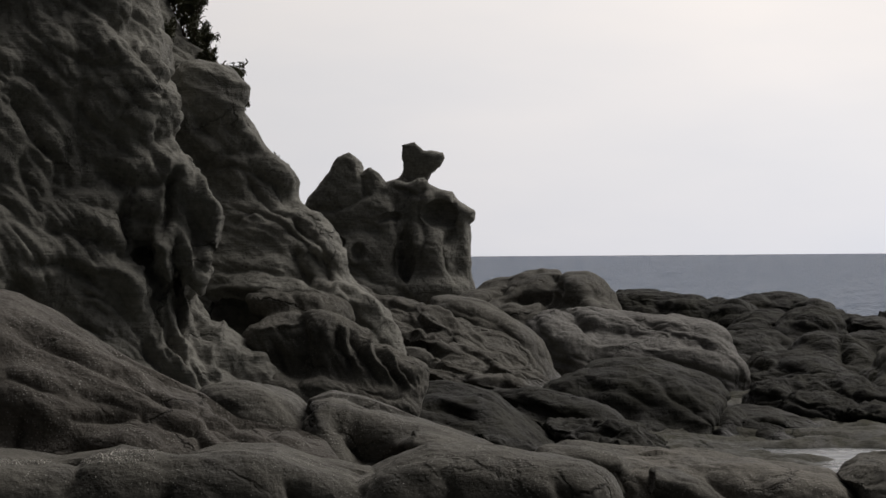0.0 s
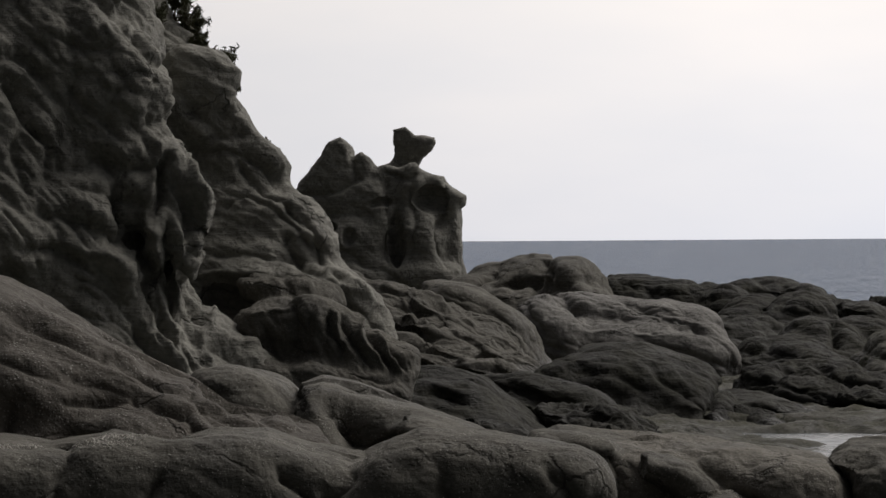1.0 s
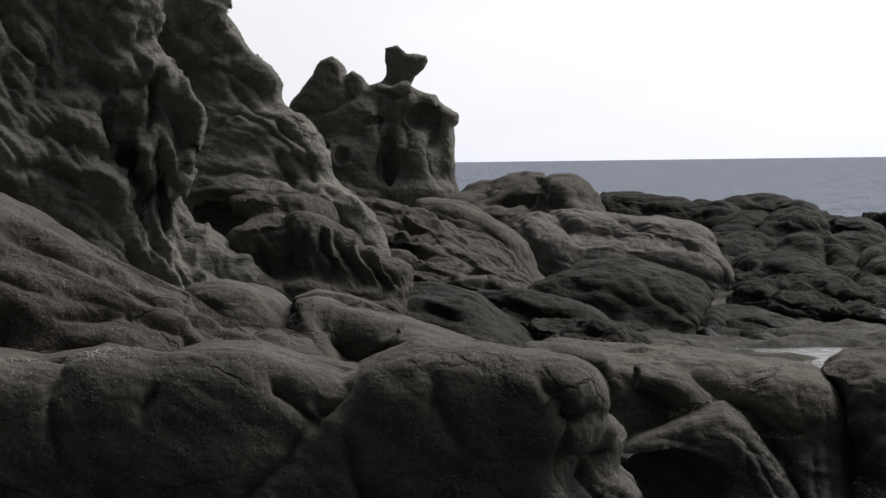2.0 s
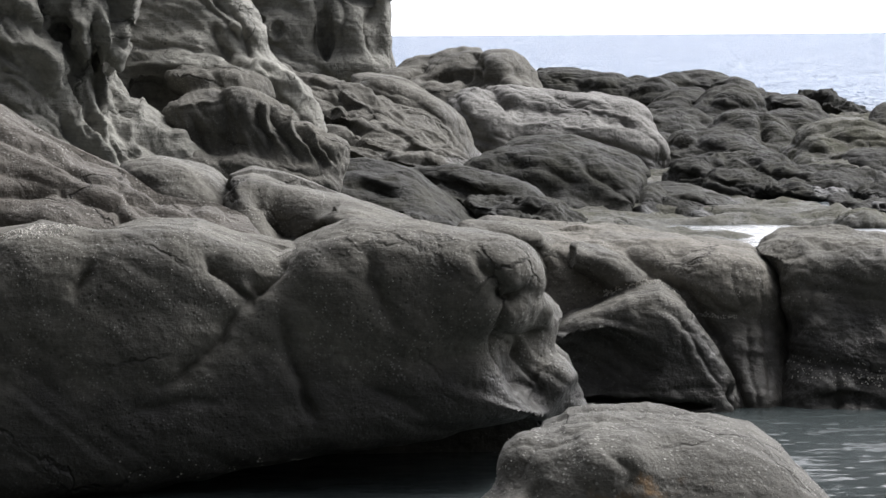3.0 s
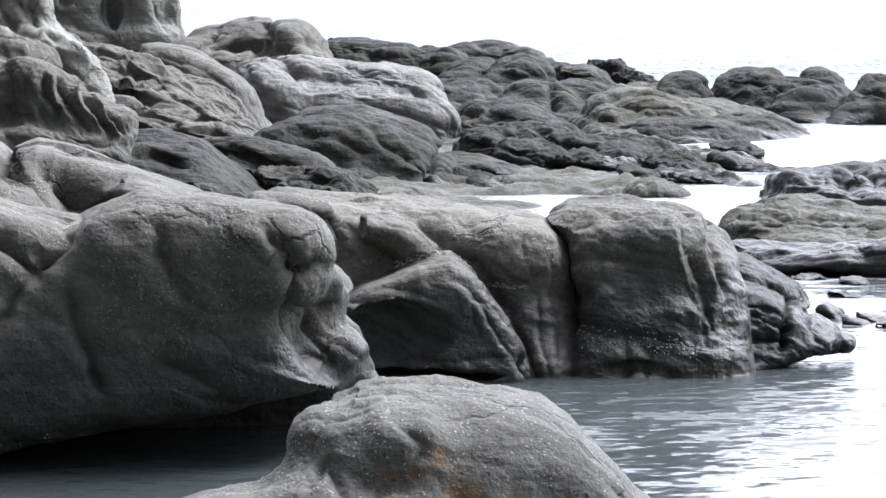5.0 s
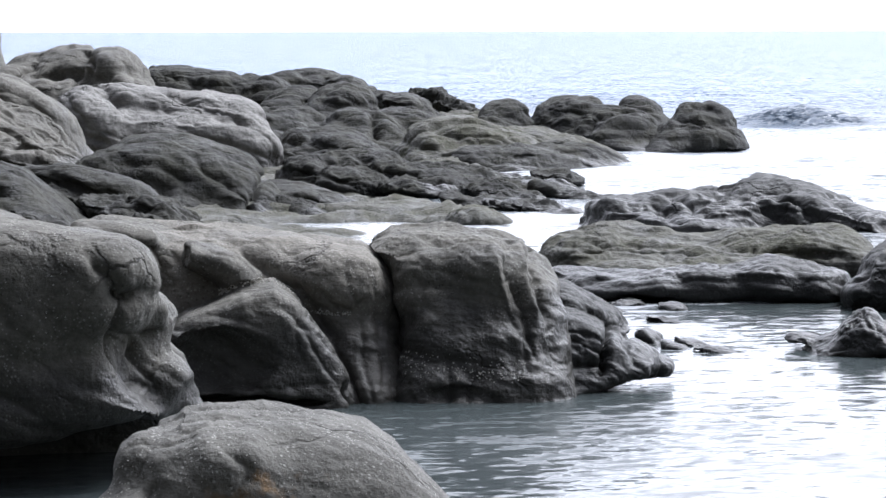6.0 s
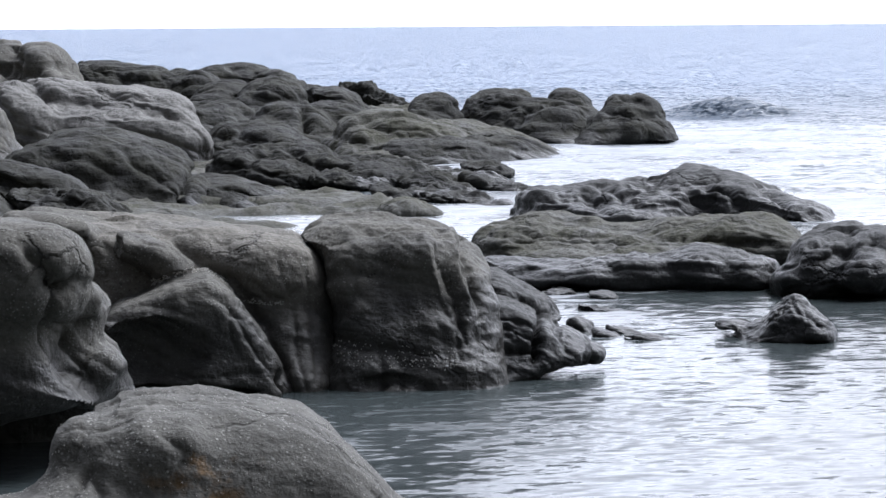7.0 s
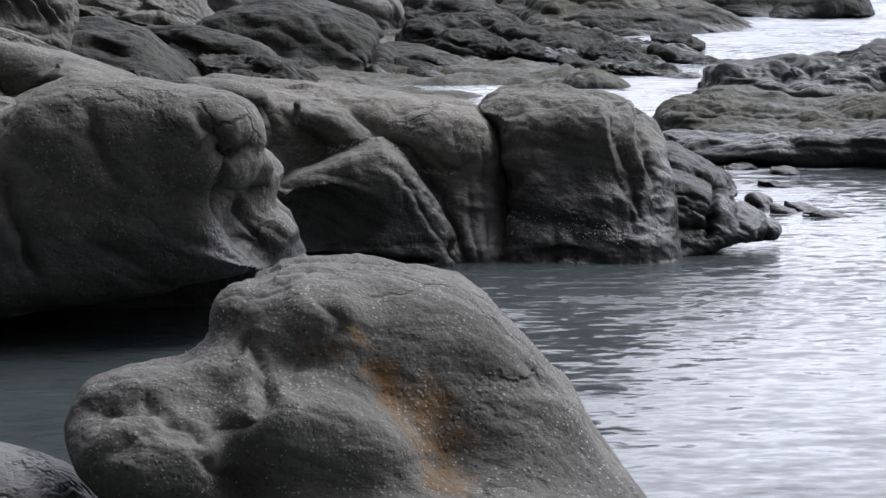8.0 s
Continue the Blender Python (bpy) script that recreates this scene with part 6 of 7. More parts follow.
r = Rock(blend=0.28, rough=0.08, size=1.0, folds=0.11, fold_size=0.8, stretch=0.5, dip=8, foot=0.4, flare=0.35, seed=44, cell=0.042, heading=6.6)
r.lump(5.78, 73.69, 1.79, 0.99, 1.50, 0.362, 4.5, 5)
r.lump(5.70, 74.30, 2.00, 0.50, 0.80, 0.133, 4.4, 4)
r.lump(7.02, 73.08, 1.59, 1.14, 1.50, 0.359, 5.5, 5)
r.lump(8.09, 72.47, 1.47, 0.97, 1.40, 0.325, 6.4, 2)
r.lump(9.07, 73.86, 1.63, 0.66, 1.30, 0.298, 7.0, -8)
r.lump(10.12, 74.23, 1.62, 1.07, 1.50, 0.333, 7.8, 8)
r.lump(10.96, 73.10, 1.44, 0.72, 1.20, 0.263, 8.5, 14)
r.lump(9.76, 74.28, 1.88, 0.47, 0.70, 0.133, 7.5, -2)
r.lump(10.20, 74.22, 1.82, 0.33, 0.60, 0.100, 7.8, 10)
r.lump(7.45, 65.49, 0.85, 1.32, 1.60, 0.323, 6.5, 2)
r.lump(6.15, 64.12, 0.71, 1.15, 1.50, 0.258, 5.5, 2)
r.lump(8.51, 65.77, 0.83, 0.89, 1.30, 0.266, 7.4, 4)
r.lump(11.74, 68.92, 1.15, 0.75, 1.40, 0.311, 9.7, 14)
r.lump(11.37, 70.50, 1.27, 0.48, 1.00, 0.191, 9.2, 8)
r.groove(7.61, 67.49, 1.69, 7.83, 67.46, 1.32, 0.25, 0.12, 6.5)
r.groove(7.83, 67.46, 1.32, 7.68, 67.48, 0.99, 0.25, 0.12, 6.6)
r.groove(8.97, 66.71, 1.60, 8.82, 66.73, 1.24, 0.25, 0.12, 7.6)
r.groove(8.82, 66.73, 1.24, 9.09, 66.70, 0.95, 0.25, 0.12, 7.6)
r.groove(8.20, 68.02, 1.36, 8.58, 67.98, 1.45, 0.1, 0.08, 7.0)
r.groove(8.58, 67.98, 1.45, 8.95, 67.93, 1.60, 0.1, 0.08, 7.3)
tagged(r.build("reef_ridge", rock_dark), "continuous ridge of dark rounded bedrock at the outer reef", "rock")

r = Rock(blend=0.3, rough=0.06, size=0.9, folds=0.09, fold_size=0.75, stretch=0.35, dip=8, foot=0.42, flare=0.4, seed=46, cell=0.038, heading=5.9)
r.lump(8.64, 69.38, 1.20, 0.81, 1.40, 0.436, 7.1, -8)
r.lump(8.09, 68.44, 1.01, 0.61, 1.10, 0.276, 6.7, -8)
r.lump(9.17, 70.32, 1.39, 0.47, 0.80, 0.158, 7.4, 8)
part_of("reef_ridge", r.build("dome", rock_dark), "rounded pale-topped dome")

r = Rock(blend=0.3, rough=0.06, size=0.9, folds=0.09, fold_size=0.75, stretch=0.35, dip=8, foot=0.42, flare=0.4, seed=47, cell=0.038, heading=7.4)
r.lump(9.91, 68.20, 1.19, 0.89, 1.60, 0.552, 8.3, 4)
r.lump(9.30, 67.68, 1.00, 0.61, 1.20, 0.334, 7.8, -12)
part_of("reef_ridge", r.build("dome", rock_dark), "smooth rounded dome")


r = Rock(blend=0.08, rough=0.07, size=0.4, folds=0.07, fold_size=0.4, stretch=0.3, dip=8, power=2.5, foot=0.6, flare=0.3, bands=0.03, band_size=0.15, seed=67, cell=0.03, heading=8.6)
r.lump(8.99, 50.12, 0.34, 0.68, 0.90, 0.113, 10.2, 6)
r.lump(9.88, 49.95, 0.27, 0.68, 0.90, 0.113, 11.2, 8)
r.lump(8.86, 47.60, 0.22, 0.75, 0.90, 0.108, 10.5, 5)
r.lump(9.51, 46.45, 0.19, 0.63, 0.90, 0.127, 11.6, 8)
r.lump(10.66, 48.76, 0.15, 0.78, 0.90, 0.111, 12.3, 6)
r.lump(8.03, 47.24, 0.25, 0.53, 0.70, 0.096, 9.7, 4)
r.lump(10.98, 47.15, 0.11, 0.54, 0.70, 0.086, 13.1, 10)
r.lump(8.81, 44.55, 0.13, 0.61, 0.70, 0.091, 11.2, 4)
r.lump(11.60, 50.60, 0.21, 0.46, 0.60, 0.081, 12.9, 4)
r.lump(9.50, 43.90, 0.11, 0.50, 0.60, 0.070, 12.2, 4)
r.groove(7.76, 46.27, 0.47, 8.59, 46.12, 0.36, 0.08, 0.05, 10.0)
r.groove(8.59, 46.12, 0.36, 9.41, 45.96, 0.25, 0.08, 0.05, 11.1)
tagged(r.build("strata_rock", rock_dark), "dark wet layered rock on the shelf", "rock")


r = Rock(blend=0.25, rough=0.06, size=0.8, folds=0.08, fold_size=0.6, stretch=0.35, dip=10, foot=0.45, flare=0.4, seed=68, cell=0.033, heading=7.8)
r.lump(8.01, 57.86, 0.56, 1.04, 1.60, 0.390, 7.9, 2)
r.lump(8.62, 56.76, 0.42, 0.84, 1.30, 0.256, 8.6, 12)
r.lump(7.38, 57.04, 0.42, 0.64, 1.00, 0.154, 7.4, 0)
r.lump(6.69, 62.56, 0.51, 0.98, 1.20, 0.140, 6.1, -2)
r.groove(6.75, 56.11, 0.67, 7.37, 56.03, 0.72, 0.12, 0.07, 7.2)
r.groove(7.37, 56.03, 0.72, 8.12, 55.93, 0.59, 0.12, 0.07, 7.9)
r.groove(8.12, 55.93, 0.59, 8.86, 55.82, 0.44, 0.12, 0.07, 8.6)
r.groove(6.97, 55.88, 0.46, 7.59, 55.80, 0.55, 0.1, 0.06, 7.4)
r.groove(7.59, 55.80, 0.55, 8.34, 55.69, 0.42, 0.1, 0.06, 8.1)
tagged(r.build("low_dome", rock_dark), "low rounded rock in shallow water", "rock")


r = Rock(blend=0.3, rough=0.06, size=0.9, folds=0.09, fold_size=0.75, stretch=0.35, dip=8, foot=0.42, flare=0.4, seed=69, cell=0.036, heading=10.6)
r.lump(11.25, 60.38, 0.50, 1.09, 1.70, 0.601, 10.6, -4)
r.lump(12.19, 60.19, 0.49, 1.09, 1.70, 0.492, 11.4, 8)
r.lump(12.88, 59.54, 0.38, 0.68, 1.40, 0.325, 12.2, 16)
r.lump(10.53, 59.49, 0.35, 0.67, 1.40, 0.403, 10.0, -22)
r.lump(11.66, 58.26, 0.29, 1.06, 1.40, 0.238, 11.3, 3)
r.lump(13.69, 61.92, 0.57, 0.62, 1.20, 0.198, 12.5, 8)
r.lump(14.42, 60.73, 0.39, 0.69, 1.00, 0.139, 13.4, 8)
r.groove(10.47, 58.38, 0.88, 11.12, 58.26, 0.74, 0.14, 0.09, 10.5)
r.groove(11.12, 58.26, 0.74, 12.29, 58.03, 0.72, 0.14, 0.09, 11.4)
r.groove(12.29, 58.03, 0.72, 13.06, 57.86, 0.45, 0.14, 0.09, 12.3)
r.groove(9.89, 58.08, 0.50, 10.79, 57.92, 0.47, 0.12, 0.09, 10.1)
r.groove(10.79, 57.92, 0.47, 11.82, 57.72, 0.42, 0.12, 0.09, 11.1)
r.groove(11.82, 57.72, 0.42, 12.72, 57.53, 0.23, 0.12, 0.09, 12.0)
tagged(r.build("weedy_dome", rock_green), "broad rounded rock with dull green weed", "rock")


r = Rock(blend=0.3, rough=0.06, size=0.9, folds=0.09, fold_size=0.75, stretch=0.35, dip=6, foot=0.42, flare=0.4, seed=70, cell=0.029, heading=11.8)
r.lump(11.72, 57.23, 0.31, 0.91, 1.20, 0.182, 11.6, 2)
r.lump(12.67, 57.33, 0.32, 0.65, 1.10, 0.170, 12.5, -2)
r.lump(13.65, 58.34, 0.34, 0.67, 1.10, 0.160, 13.2, 6)
r.lump(14.48, 58.65, 0.21, 0.54, 0.90, 0.108, 13.9, 14)
r.groove(11.02, 56.35, 0.39, 11.77, 56.20, 0.41, 0.08, 0.06, 11.4)
r.groove(11.77, 56.20, 0.41, 12.39, 56.06, 0.28, 0.08, 0.06, 12.1)
tagged(r.build("low_rock", rock_dark), "low wet rock at the edge of the surf", "rock")


r = Rock(blend=0.3, rough=0.06, size=0.9, folds=0.09, fold_size=0.75, stretch=0.35, dip=8, foot=0.42, flare=0.4, seed=71, cell=0.038, heading=11.8)
r.lump(14.33, 68.43, 0.90, 0.72, 1.20, 0.420, 11.8, 0)
r.lump(13.91, 67.90, 0.73, 0.52, 1.00, 0.216, 11.6, -10)
tagged(r.build("round_rock", rock_dark), "round dark boulder on the outer reef", "rock", "outer reef boulders")


r = Rock(blend=0.3, rough=0.06, size=0.9, folds=0.09, fold_size=0.75, stretch=0.35, dip=8, foot=0.42, flare=0.4, seed=72, cell=0.038, heading=13.6)
r.lump(16.38, 69.00, 0.93, 0.92, 1.70, 0.489, 13.4, -4)
r.lump(15.87, 68.50, 0.63, 0.75, 1.40, 0.501, 13.0, -16)
r.lump(17.26, 66.72, 0.50, 1.01, 1.60, 0.552, 14.5, 2)
r.lump(18.42, 69.00, 0.94, 0.64, 1.30, 0.350, 14.9, 10)
r.lump(16.81, 67.45, 0.69, 0.62, 1.20, 0.340, 14.0, -10)
r.lump(16.72, 65.82, 0.30, 0.76, 1.00, 0.181, 14.2, 8)
r.groove(16.01, 65.79, 0.46, 16.16, 65.76, 0.82, 0.22, 0.08, 13.7)
r.groove(16.16, 65.76, 0.82, 16.67, 65.63, 1.00, 0.22, 0.08, 14.0)
r.groove(16.67, 65.63, 1.00, 17.39, 65.44, 1.09, 0.22, 0.08, 14.6)
r.groove(14.98, 67.06, 0.72, 15.73, 66.89, 0.97, 0.12, 0.08, 12.9)
r.groove(15.73, 66.89, 0.97, 16.47, 66.71, 0.94, 0.12, 0.08, 13.5)
r.groove(15.37, 67.38, 1.17, 16.12, 67.21, 1.26, 0.06, 0.05, 13.2)
r.groove(16.12, 67.21, 1.26, 16.86, 67.03, 1.11, 0.06, 0.05, 13.8)
tagged(r.build("round_rock", rock_dark), "pair of big round dark boulders on the outer reef", "rock", "outer reef boulders")


r = Rock(blend=0.3, rough=0.06, size=0.9, folds=0.09, fold_size=0.75, stretch=0.35, dip=8, foot=0.42, flare=0.4, seed=73, cell=0.038, heading=16.0)
r.lump(19.14, 66.20, 0.87, 0.52, 1.00, 0.399, 16.1, 10)
r.lump(18.57, 65.74, 0.49, 0.67, 1.10, 0.365, 15.8, -20)
r.lump(19.09, 65.38, 0.59, 0.52, 1.00, 0.333, 16.3, 4)
r.lump(19.72, 66.03, 0.93, 0.34, 0.70, 0.184, 16.6, 30)
r.lump(18.07, 65.05, 0.28, 0.51, 0.90, 0.210, 15.5, -24)
r.groove(18.64, 64.89, 1.18, 18.92, 64.81, 1.06, 0.1, 0.06, 16.2)
r.groove(18.92, 64.81, 1.06, 19.29, 64.70, 1.06, 0.1, 0.06, 16.4)
r.groove(18.15, 64.82, 0.77, 18.58, 64.70, 0.83, 0.12, 0.06, 15.8)
r.groove(18.58, 64.70, 0.83, 19.15, 64.53, 0.62, 0.12, 0.06, 16.3)
tagged(r.build("round_rock", rock_dark), "wave-washed boulder at the end of the reef", "rock", "outer reef boulders")


r = Rock(blend=0.1, rough=0.16, size=0.4, folds=0.12, fold_size=0.4, stretch=0.6, dip=8, power=2.0, foot=0.5, flare=0.3, seed=76, cell=0.034, heading=10.0)
r.lump(13.41, 74.72, 1.12, 0.74, 1.00, 0.304, 10.2, 8)
r.lump(13.97, 73.60, 0.87, 0.67, 0.90, 0.233, 10.7, 14)
r.lump(13.00, 75.30, 1.07, 0.34, 0.70, 0.204, 9.8, 0)
r.lump(13.61, 74.68, 1.32, 0.24, 0.40, 0.118, 10.3, 5)
r.lump(14.48, 72.99, 0.72, 0.40, 0.70, 0.149, 11.2, 6)
tagged(r.build("rough_outcrop", rock_dark), "rough jagged dark outcrop by the open sea", "rock")


r = Rock(blend=0.14, rough=0.05, size=0.6, folds=0.05, fold_size=0.5, stretch=0.3, dip=4, power=2.5, foot=0.6, flare=0.2, seed=77, cell=0.021, heading=16.0)
r.lump(7.63, 31.50, 0.32, 0.51, 1.00, 0.275, 13.6, -14)
r.lump(8.46, 31.81, 0.33, 0.73, 1.20, 0.249, 14.9, 4)
r.lump(9.23, 31.59, 0.31, 0.81, 1.20, 0.205, 16.3, 3)
r.lump(10.07, 31.34, 0.36, 0.73, 1.20, 0.235, 17.8, -3)
r.lump(10.69, 31.13, 0.39, 0.51, 1.10, 0.249, 18.9, 6)
r.lump(11.03, 30.80, 0.33, 0.32, 0.90, 0.160, 19.7, 18)
r.lump(8.71, 30.29, 0.23, 1.40, 0.90, 0.140, 16.0, 0)
r.lump(8.25, 32.48, 0.45, 0.37, 0.80, 0.105, 14.3, 2)
r.lump(10.74, 31.96, 0.47, 0.45, 0.80, 0.105, 18.6, -4)
r.groove(7.23, 30.47, 0.51, 7.78, 30.33, 0.48, 0.12, 0.05, 13.9)
r.groove(7.78, 30.33, 0.48, 8.32, 30.19, 0.40, 0.12, 0.05, 14.9)
r.groove(8.32, 30.19, 0.40, 8.98, 30.00, 0.43, 0.12, 0.05, 16.0)
r.groove(8.85, 30.04, 0.42, 9.38, 29.88, 0.48, 0.12, 0.05, 16.9)
r.groove(9.38, 29.88, 0.48, 9.91, 29.71, 0.40, 0.12, 0.05, 17.9)
r.groove(9.91, 29.71, 0.40, 10.43, 29.53, 0.42, 0.12, 0.05, 19.0)
r.groove(7.46, 30.82, 0.59, 8.15, 30.65, 0.51, 0.1, 0.05, 14.2)
r.groove(8.15, 30.65, 0.51, 8.69, 30.50, 0.48, 0.1, 0.05, 15.4)
tagged(r.build("flat_islet", rock_green), "long flat islet with brown weed on top", "rock")


r = Rock(blend=0.1, rough=0.035, size=0.5, folds=0.04, fold_size=0.5, stretch=0.3, dip=5, foot=0.5, flare=0.25, seed=78, cell=0.018, heading=17.6)
r.lump(8.57, 29.08, 0.25, 0.61, 0.70, 0.176, 16.4, -2)
r.lump(9.31, 28.96, 0.29, 0.54, 0.80, 0.190, 17.8, 2)
r.lump(9.82, 28.79, 0.26, 0.37, 0.70, 0.176, 18.8, 6)
r.lump(7.87, 29.07, 0.20, 0.60, 0.60, 0.094, 15.1, -2)
r.lump(7.45, 29.59, 0.21, 0.48, 0.50, 0.068, 14.1, -4)
r.lump(7.14, 30.08, 0.23, 0.28, 0.50, 0.069, 13.4, 6)
r.groove(7.87, 28.55, 0.34, 8.50, 28.37, 0.41, 0.08, 0.04, 16.0)
r.groove(8.50, 28.37, 0.41, 9.12, 28.17, 0.37, 0.08, 0.04, 17.3)
r.groove(9.12, 28.17, 0.37, 9.74, 27.97, 0.41, 0.08, 0.04, 18.6)
part_of("flat_islet", r.build("lower_ledge", rock_wet), "grey wet ledge at the waterline")


r = Rock(blend=0.06, rough=0.03, size=0.3, folds=0.03, fold_size=0.3, stretch=0.35, dip=5, foot=0.6, flare=0.2, seed=79, cell=0.017, heading=17.8)
r.lump(9.05, 29.04, 0.04, 0.34, 0.40, 0.047, 17.3, 0)
r.lump(9.47, 28.80, 0.04, 0.41, 0.40, 0.041, 18.2, 2)
part_of("flat_islet", r.build("lower_ledge", rock_wet), "thin wet ledge at the waterline")


r = Rock(blend=0.2, rough=0.05, size=0.5, folds=0.06, fold_size=0.5, stretch=0.35, dip=10, foot=0.5, flare=0.3, seed=80, cell=0.025, heading=16.4)
r.lump(10.46, 40.07, 0.20, 0.65, 1.10, 0.295, 14.6, 2)
r.lump(11.21, 40.18, 0.23, 0.56, 1.10, 0.316, 15.6, 6)
r.lump(11.76, 39.60, 0.23, 0.74, 1.20, 0.294, 16.5, -2)
r.lump(12.66, 40.17, 0.30, 0.66, 1.20, 0.356, 17.5, -4)
r.lump(13.21, 40.83, 0.46, 0.57, 1.00, 0.248, 17.9, 4)
r.lump(13.34, 39.73, 0.29, 0.56, 1.10, 0.336, 18.6, 14)
r.lump(13.73, 39.18, 0.22, 0.50, 1.00, 0.277, 19.3, 16)
r.lump(14.04, 38.43, 0.14, 0.46, 0.80, 0.146, 20.1, 10)
r.lump(12.58, 41.03, 0.38, 0.57, 0.90, 0.191, 17.0, -8)
r.lump(12.00, 41.41, 0.33, 0.58, 0.80, 0.134, 16.2, -4)
r.lump(11.05, 38.77, 0.15, 0.72, 0.70, 0.108, 15.9, 2)
r.lump(10.18, 40.45, 0.25, 0.32, 0.80, 0.149, 14.1, -10)
r.groove(9.79, 38.90, 0.34, 10.39, 38.74, 0.38, 0.12, 0.06, 14.6)
r.groove(10.39, 38.74, 0.38, 10.91, 38.60, 0.18, 0.12, 0.06, 15.4)
r.groove(10.74, 38.65, 0.47, 11.08, 38.55, 0.40, 0.14, 0.06, 15.8)
r.groove(11.08, 38.55, 0.40, 11.51, 38.43, 0.51, 0.14, 0.06, 16.4)
r.groove(11.51, 38.43, 0.51, 12.10, 38.25, 0.44, 0.14, 0.06, 17.1)
r.groove(12.10, 38.25, 0.44, 12.35, 38.16, 0.19, 0.14, 0.06, 17.7)
r.groove(12.33, 38.38, 0.52, 12.75, 38.24, 0.43, 0.14, 0.06, 18.1)
r.groove(12.75, 38.24, 0.43, 13.09, 38.13, 0.11, 0.14, 0.06, 18.7)
r.groove(11.73, 39.82, 0.53, 12.26, 39.66, 0.58, 0.1, 0.05, 16.8)
r.groove(12.26, 39.66, 0.58, 12.95, 39.44, 0.62, 0.1, 0.05, 17.7)
r.groove(13.08, 38.13, 0.66, 13.42, 38.02, 0.42, 0.1, 0.06, 19.2)
r.groove(13.42, 38.02, 0.42, 13.67, 37.93, 0.17, 0.1, 0.06, 19.6)
tagged(r.build("wet_islet", rock_wet), "long low black islet awash in foam", "rock")


r = Rock(blend=0.1, rough=0.05, size=0.5, folds=0.06, fold_size=0.5, stretch=0.4, dip=-12, foot=0.5, flare=0.25, seed=81, cell=0.018, heading=20.6)
r.lump(10.39, 27.84, 0.42, 0.36, 0.80, 0.291, 20.5, -10)
r.lump(10.97, 28.26, 0.49, 0.47, 1.00, 0.257, 21.2, -4)
r.lump(10.80, 27.47, 0.34, 0.53, 0.80, 0.171, 21.5, 0)
r.lump(11.45, 28.07, 0.47, 0.54, 1.00, 0.243, 22.2, 8)
r.lump(10.14, 27.72, 0.29, 0.22, 0.60, 0.105, 20.1, -8)
r.lump(10.79, 28.54, 0.59, 0.23, 0.70, 0.109, 20.7, -14)
r.groove(9.95, 27.04, 0.59, 10.25, 26.93, 0.67, 0.1, 0.05, 20.5)
r.groove(10.25, 26.93, 0.67, 10.47, 26.85, 0.75, 0.1, 0.05, 21.1)
r.groove(9.98, 26.92, 0.43, 10.27, 26.81, 0.53, 0.12, 0.05, 20.6)
r.groove(10.27, 26.81, 0.53, 10.44, 26.75, 0.48, 0.12, 0.05, 21.1)
tagged(r.build("end_islet", rock_wet), "low grey islet of broken rock", "rock")


r = Rock(blend=0.06, rough=0.025, size=0.3, folds=0.025, fold_size=0.25, stretch=0.6, dip=14, foot=0.5, flare=0.35, seed=82, cell=0.012, heading=20.0)
r.lump(8.59, 23.71, 0.19, 0.27, 0.40, 0.191, 19.9, 0)
r.lump(8.44, 23.87, 0.13, 0.28, 0.40, 0.090, 19.5, -14)
r.lump(8.76, 23.54, 0.16, 0.17, 0.35, 0.101, 20.4, 10)
r.lump(8.14, 24.18, 0.11, 0.19, 0.30, 0.028, 18.6, 2)
r.lump(8.61, 23.70, 0.34, 0.12, 0.20, 0.067, 20.0, 4)
r.groove(8.30, 23.39, 0.25, 8.43, 23.34, 0.39, 0.04, 0.02, 19.7)
r.groove(8.43, 23.34, 0.39, 8.58, 23.28, 0.23, 0.04, 0.02, 20.0)
r.groove(8.53, 23.30, 0.34, 8.63, 23.27, 0.23, 0.04, 0.02, 20.2)
r.groove(8.63, 23.27, 0.23, 8.71, 23.24, 0.16, 0.04, 0.02, 20.4)
tagged(r.build("lone_rock", rock_wet), "small wet rock standing alone in the water", "rock")


r = Rock(blend=0.12, rough=0.07, size=0.45, folds=0.06, fold_size=0.4, stretch=0.4, dip=8, foot=0.6, flare=0.15, seed=90, cell=0.028, heading=12.8)
r.lump(11.06, 48.92, 0.03, 0.83, 1.00, 0.156, 12.8, 6)
tagged(r.build("reef_ledge", rock_wet), "thin dark wet ledge in the foam", "rock", "ledges in the foam")

r = Rock(blend=0.12, rough=0.07, size=0.45, folds=0.06, fold_size=0.4, stretch=0.4, dip=8, foot=0.6, flare=0.15, seed=91, cell=0.028, heading=11.5)
r.lump(10.58, 52.09, 0.13, 0.71, 0.90, 0.118, 11.5, 3)
tagged(r.build("reef_ledge", rock_wet), "thin dark wet ledge in the foam", "rock", "ledges in the foam")

r = Rock(blend=0.12, rough=0.07, size=0.45, folds=0.06, fold_size=0.4, stretch=0.4, dip=8, foot=0.6, flare=0.15, seed=92, cell=0.028, heading=12.3)
r.lump(9.57, 44.13, 0.03, 0.70, 0.70, 0.080, 12.3, 5)
tagged(r.build("reef_ledge", rock_wet), "thin dark wet ledge in the foam", "rock", "ledges in the foam")

r = Rock(blend=0.12, rough=0.07, size=0.45, folds=0.06, fold_size=0.4, stretch=0.4, dip=8, foot=0.6, flare=0.15, seed=93, cell=0.028, heading=10.5)
r.lump(8.80, 47.34, 0.14, 0.69, 0.90, 0.149, 10.5, 8)
tagged(r.build("reef_ledge", rock_wet), "thin dark wet ledge in the foam", "rock", "ledges in the foam")

